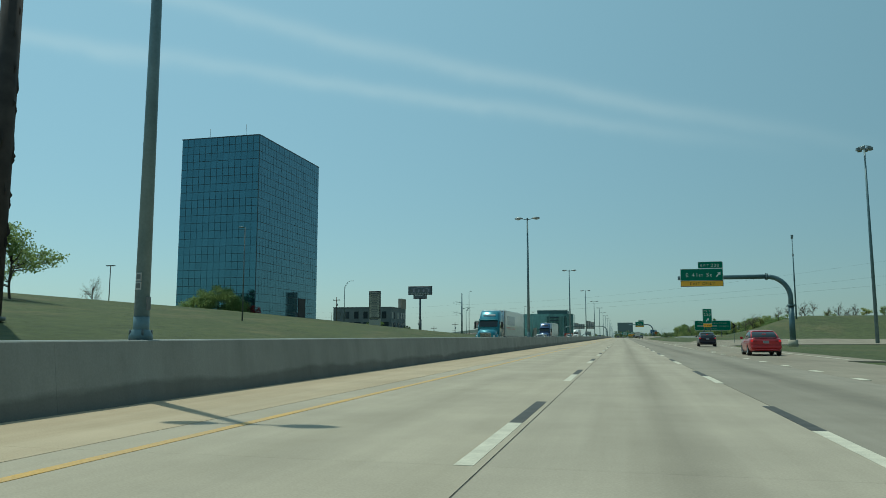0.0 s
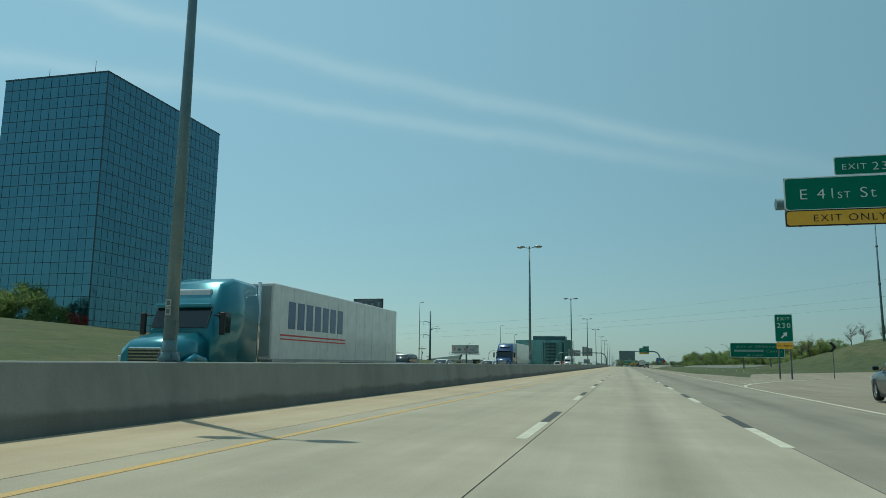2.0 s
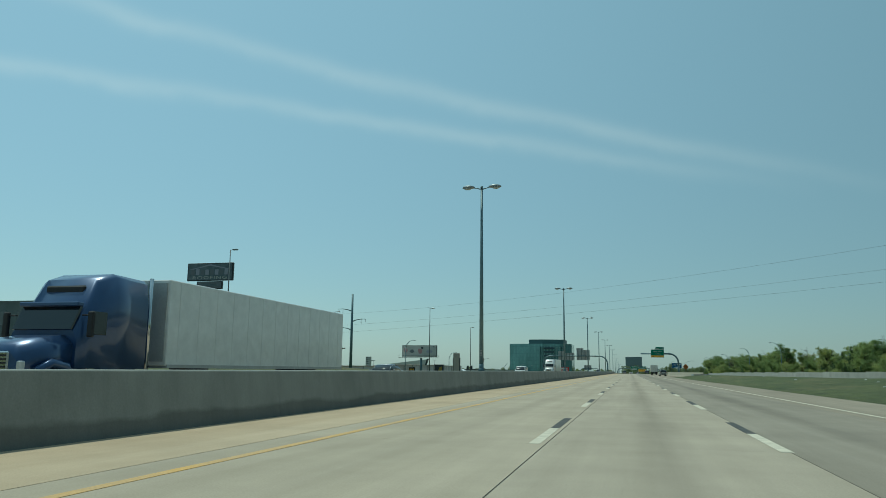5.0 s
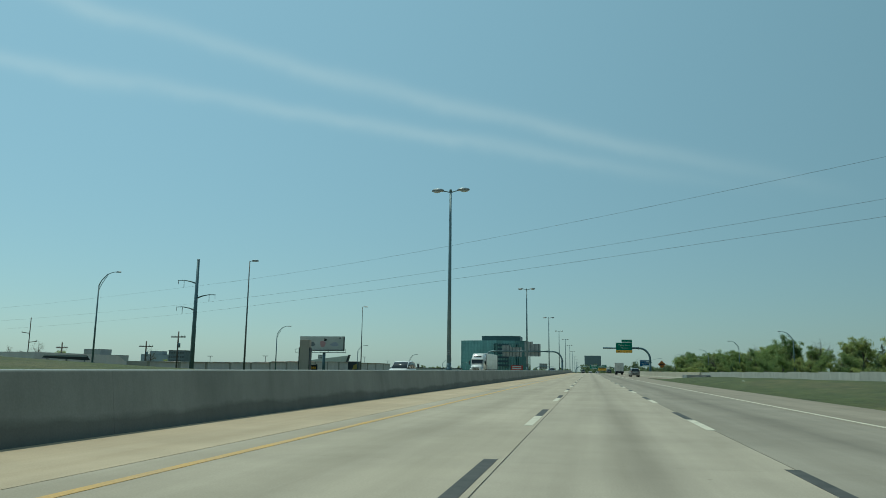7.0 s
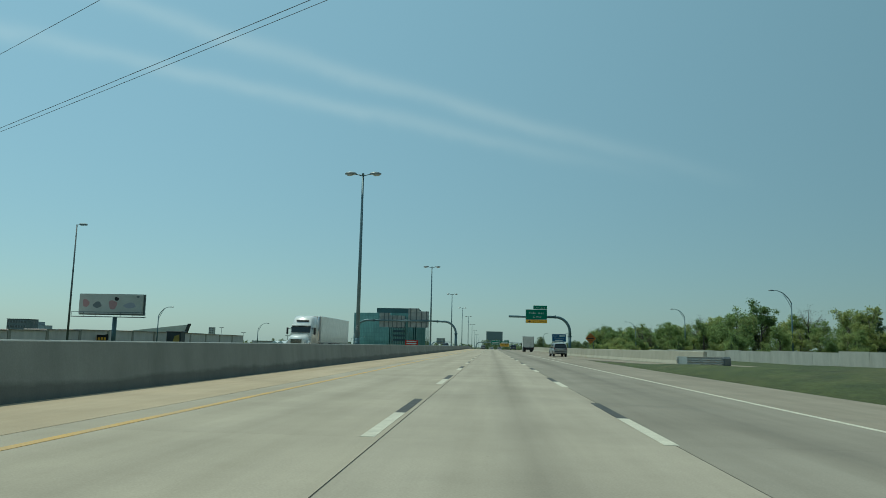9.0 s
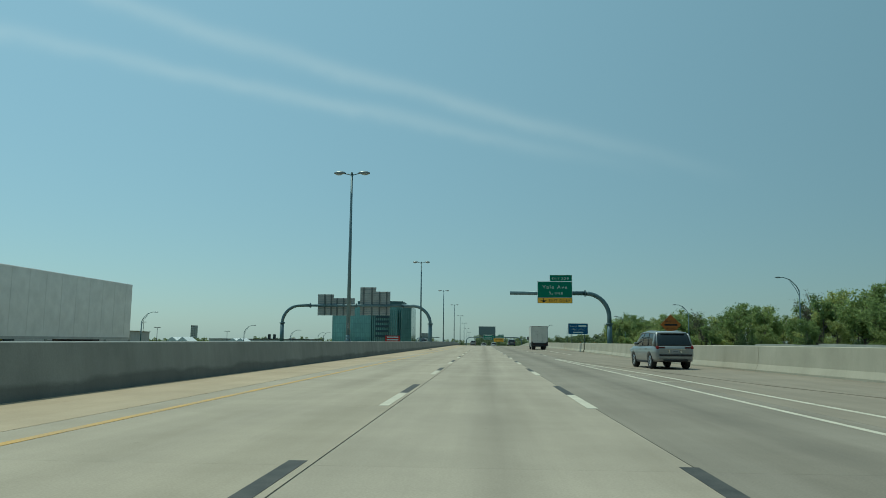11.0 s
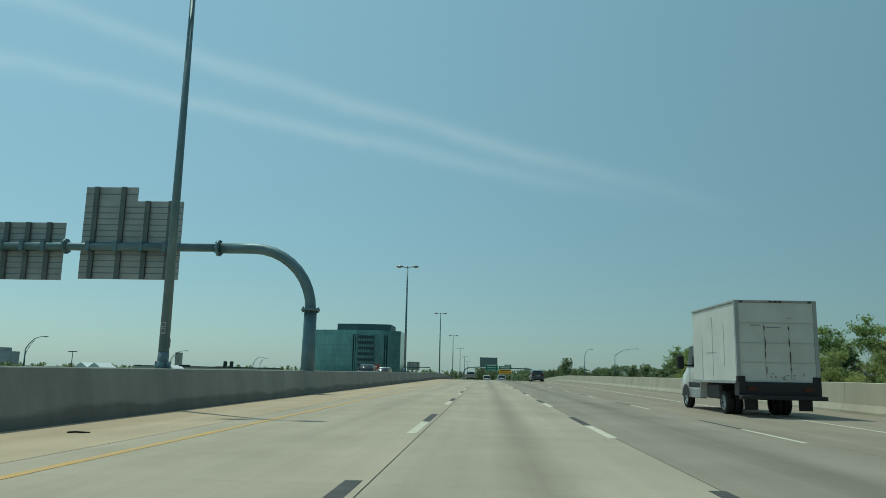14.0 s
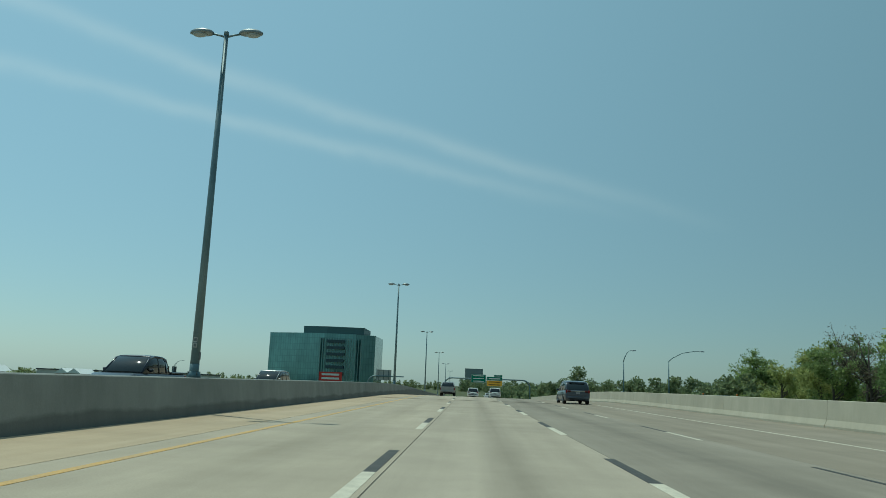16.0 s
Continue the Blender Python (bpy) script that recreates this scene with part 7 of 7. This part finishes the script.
bm = bmesh.new()
van = [(4.38, 0.45, 2.42, 0.97, 0.86), (5.1, 0.42, 2.5, 0.98, 0.84), (5.5, 0.42, 2.42, 0.98, 0.82), (6.25, 0.42, 1.62, 0.98, 0.88), (6.75, 0.44, 1.38, 0.96, 0.86), (7.1, 0.5, 1.1, 0.9, 0.8)]
loft(bm, [[(x, y, z) for x, z in ((wb, z0), (wb, z0 + (z1 - z0) * 0.5), (wt + 0.04, z1 - 0.15), (wt * 0.85, z1), (-wt * 0.85, z1), (-wt - 0.04, z1 - 0.15), (-wb, z0 + (z1 - z0) * 0.5), (-wb, z0))] for y, z0, z1, wb, wt in van])
cabp = part("cab", bm, M_WHITE_PAINT, bt)
for s in (-1, 1):
    bm = bmesh.new()
    prism(bm, [(4.75, 1.5), (5.95, 1.5), (5.55, 2.25), (4.75, 2.3)], "x", s * 0.90, s * 0.985)
    part("side_window", bm, M_CAR_GLASS, cabp)
    part("door_handle", boxed(*(sorted((s * 0.98, s * 1.01))), 4.75, 4.95, 1.25, 1.31, bevel=0.01), M_TRIM, cabp)
    part("trim_strip", boxed(*(sorted((s * 0.97, s * 1.0))), 4.5, 5.75, 0.78, 0.95, bevel=0.02), M_TRIM, cabp)
    part("sill_tank", boxed(*(sorted((s * 0.75, s * 1.0))), 4.4, 5.6, 0.4, 0.75, bevel=0.03), M_ALU if s < 0 else M_TRIM, cabp)
    part("mirror_arm", tubed([(s * 0.95, 5.75, 1.55), (s * 1.2, 5.75, 1.6)], 0.03, 6), M_TRIM, cabp)
    part("wing_mirror", boxed(*(sorted((s * 1.15, s * 1.4))), 5.7, 5.85, 1.42, 1.95, bevel=0.05), M_TRIM, cabp)
    # cab side is uncut: a black disc imitates the dark wheel opening
    bm = bmesh.new()
    tube(bm, [(s * 0.8, 6.2, 0.4), (s * 0.992, 6.2, 0.4)], 0.47, 22)
    for v in bm.verts:
        v.co.z = max(v.co.z, 0.45)
    part("wheel_arch", bm, M_TRIM, cabp)
    wheel_part(bt, s * 0.87, 6.2, 0.36, 0.24)
    wheel_part(bt, s * 0.90, 1.9, 0.36, 0.24)
    wheel_part(bt, s * 0.62, 1.9, 0.36, 0.24)
    part("headlamp", boxed(*(sorted((s * 0.62, s * 0.93))), 6.75, 6.98, 0.92, 1.12, bevel=0.04), M_HEADLAMP, cabp)
part("windscreen", boxed(-0.74, 0.74, 5.86, 5.95, 1.65, 2.1, bevel=0.02), M_CAR_GLASS, cabp)
part("front_bumper", boxed(-0.9, 0.9, 6.95, 7.16, 0.4, 0.75, bevel=0.06), M_TRIM, bt)
bt.rotation_euler = (0, 0, radians(1.0))
tagged(bt, "white box truck with rust-streaked rear door and dark bumper", "truck")


# ---- articulated lorries on the far carriageway ----
def semi(coat, place, label, trailer_mat, marks_on=False):
    """Nose at y = 0, trailer behind along -y; local +y is the way it faces."""
    thing = empty("semi_truck", place, 180)
    bm = bmesh.new()
    rows = [(-4.9, 1.05, 3.95, 1.2, 1.1), (-3.4, 1.05, 4.0, 1.2, 1.08), (-2.7, 1.05, 3.75, 1.2, 1.0), (-2.15, 1.05, 2.85, 1.2, 1.02), (-1.75, 1.05, 2.2, 1.18, 1.08)]
    loft(bm, [[(x, y, z) for x, z in ((wb, z0), (wb, z0 + (z1 - z0) * 0.7), (wt, z1 - 0.12), (wt * 0.86, z1), (-wt * 0.86, z1), (-wt, z1 - 0.12), (-wb, z0 + (z1 - z0) * 0.7), (-wb, z0))] for y, z0, z1, wb, wt in rows])
    cabm = part("cab", bm, coat, thing)
    bm = bmesh.new()
    hood = [(-2.0, 0.75, 2.05, 1.08), (-0.9, 0.7, 1.9, 1.02), (-0.15, 0.7, 1.7, 0.92), (0.0, 0.75, 1.5, 0.84)]
    loft(bm, [[(x, y, z) for x, z in ((w, z0), (w, z1 - 0.25), (w * 0.7, z1), (-w * 0.7, z1), (-w, z1 - 0.25), (-w, z0))] for y, z0, z1, w in hood])
    part("bonnet", bm, coat, cabm)
    bm = bmesh.new()
    prism(bm, [(-2.1, 2.86), (-1.72, 2.16), (-1.66, 2.18), (-2.02, 2.92)], "x", -1.02, 1.02)
    part("windscreen", bm, M_CAR_GLASS, cabm)
    part("roof_fairing_panel", boxed(-0.7, 0.7, -2.72, -2.45, 3.2, 3.55, bevel=0.05), M_HEADLAMP if coat is M_TEAL_PAINT else M_TRIM, cabm)
    part("sun_visor", boxed(-1.05, 1.05, -2.12, -1.85, 2.86, 3.0, bevel=0.03), coat, cabm)
    grille = part("grille", boxed(-0.6, 0.6, -0.06, 0.04, 0.8, 1.5, bevel=0.04), M_CHROME, cabm)
    for k in range(6):
        part("grille_bar", boxed(-0.55, 0.55, 0.041, 0.06, 0.86 + k * 0.1, 0.91 + k * 0.1), M_TRIM, grille)
    part("bumper", boxed(-1.18, 1.18, -0.3, 0.12, 0.4, 0.75, bevel=0.05), M_CHROME, cabm)
    for s in (-1, 1):
        part("side_window", boxed(*(sorted((s * 1.16, s * 1.215))), -2.95, -2.25, 2.05, 2.75, bevel=0.01), M_CAR_GLASS, cabm)
        part("mirror_arm", tubed([(s * 1.15, -1.95, 2.6), (s * 1.5, -1.9, 2.6)], 0.025, 6), M_TRIM, cabm)
        part("wing_mirror", boxed(*(sorted((s * 1.4, s * 1.6))), -1.98, -1.85, 1.95, 2.7, bevel=0.03), M_TRIM, cabm)
        part("headlamp", boxed(*(sorted((s * 0.66, s * 0.98))), -0.2, -0.02, 1.0, 1.25, bevel=0.03), M_HEADLAMP, cabm)
        part("fender", tubed([(s * 1.1, -1.75, 0.75), (s * 1.1, -1.5, 1.12), (s * 1.1, -0.95, 1.2), (s * 1.1, -0.45, 0.95)], 0.14, 8), coat, cabm)
        part("exhaust_stack", tubed([(s * 1.15, -5.05, 1.0), (s * 1.15, -5.05, 4.05)], 0.07, 8), M_CHROME, cabm)
        part("fuel_tank", tubed([(s * 0.95, -4.6, 0.75), (s * 0.95, -3.0, 0.75)], 0.33, 14), M_CHROME, cabm)
        wheel_part(thing, s * 1.05, -1.1, 0.5, 0.28)
        for y in (-6.0, -7.3, -18.3, -19.6):
            wheel_part(thing, s * 0.98, y, 0.5, 0.5)
    part("frame", boxed(-0.45, 0.45, -8.0, -0.4, 0.65, 0.95), M_TRIM, thing)
    tr = part("trailer", boxed(-1.3, 1.3, -21.9, -5.9, 1.15, 4.12, bevel=0.03), trailer_mat, thing, "plain pale trailer box")
    part("trailer_skirt", boxed(-1.325, 1.325, -21.85, -5.95, 1.08, 1.2), M_ALU, tr)
    part("bulkhead", boxed(-1.2, 1.2, -5.89, -5.86, 1.3, 4.0), M_ALU, tr)
    for y in range(13):
        for s in (-1, 1):
            part("panel_rib", boxed(*(sorted((s * 1.301, s * 1.308))), -21.2 + y * 1.22, -21.16 + y * 1.22, 1.25, 4.08), trailer_mat, tr)
    if marks_on:
        for k in range(7):
            part("letter_block", boxed(-1.313, -1.302, -13.2 + k * 0.88, -12.55 + k * 0.88, 2.4, 3.5), M_BLUE_PAINT, tr)
        part("underline", boxed(-1.313, -1.302, -13.6, -6.6, 2.1, 2.16), M_RED, tr)
        part("underline", boxed(-1.313, -1.302, -13.6, -6.6, 1.95, 2.0), M_RED, tr)
    part("landing_gear", boxed(-0.8, 0.8, -9.4, -9.2, 0.3, 1.1), M_TRIM, thing)
    part("bogie", boxed(-0.5, 0.5, -20.2, -17.6, 0.55, 1.1), M_TRIM, thing)
    return tagged(thing, label, "truck")


semi(M_TEAL_PAINT, (-12.9, 81.2, 0), "teal articulated lorry with a plain white trailer", M_WHITE_PAINT, True)
semi(M_BLUE_PAINT, (-15.2, 165, 0), "dark blue articulated lorry with a pale trailer", M_WHITE_PAINT)
semi(M_WHITE_PAINT, (-19.0, 341.5, 0), "white articulated lorry with a pale trailer", M_WHITE_PAINT)
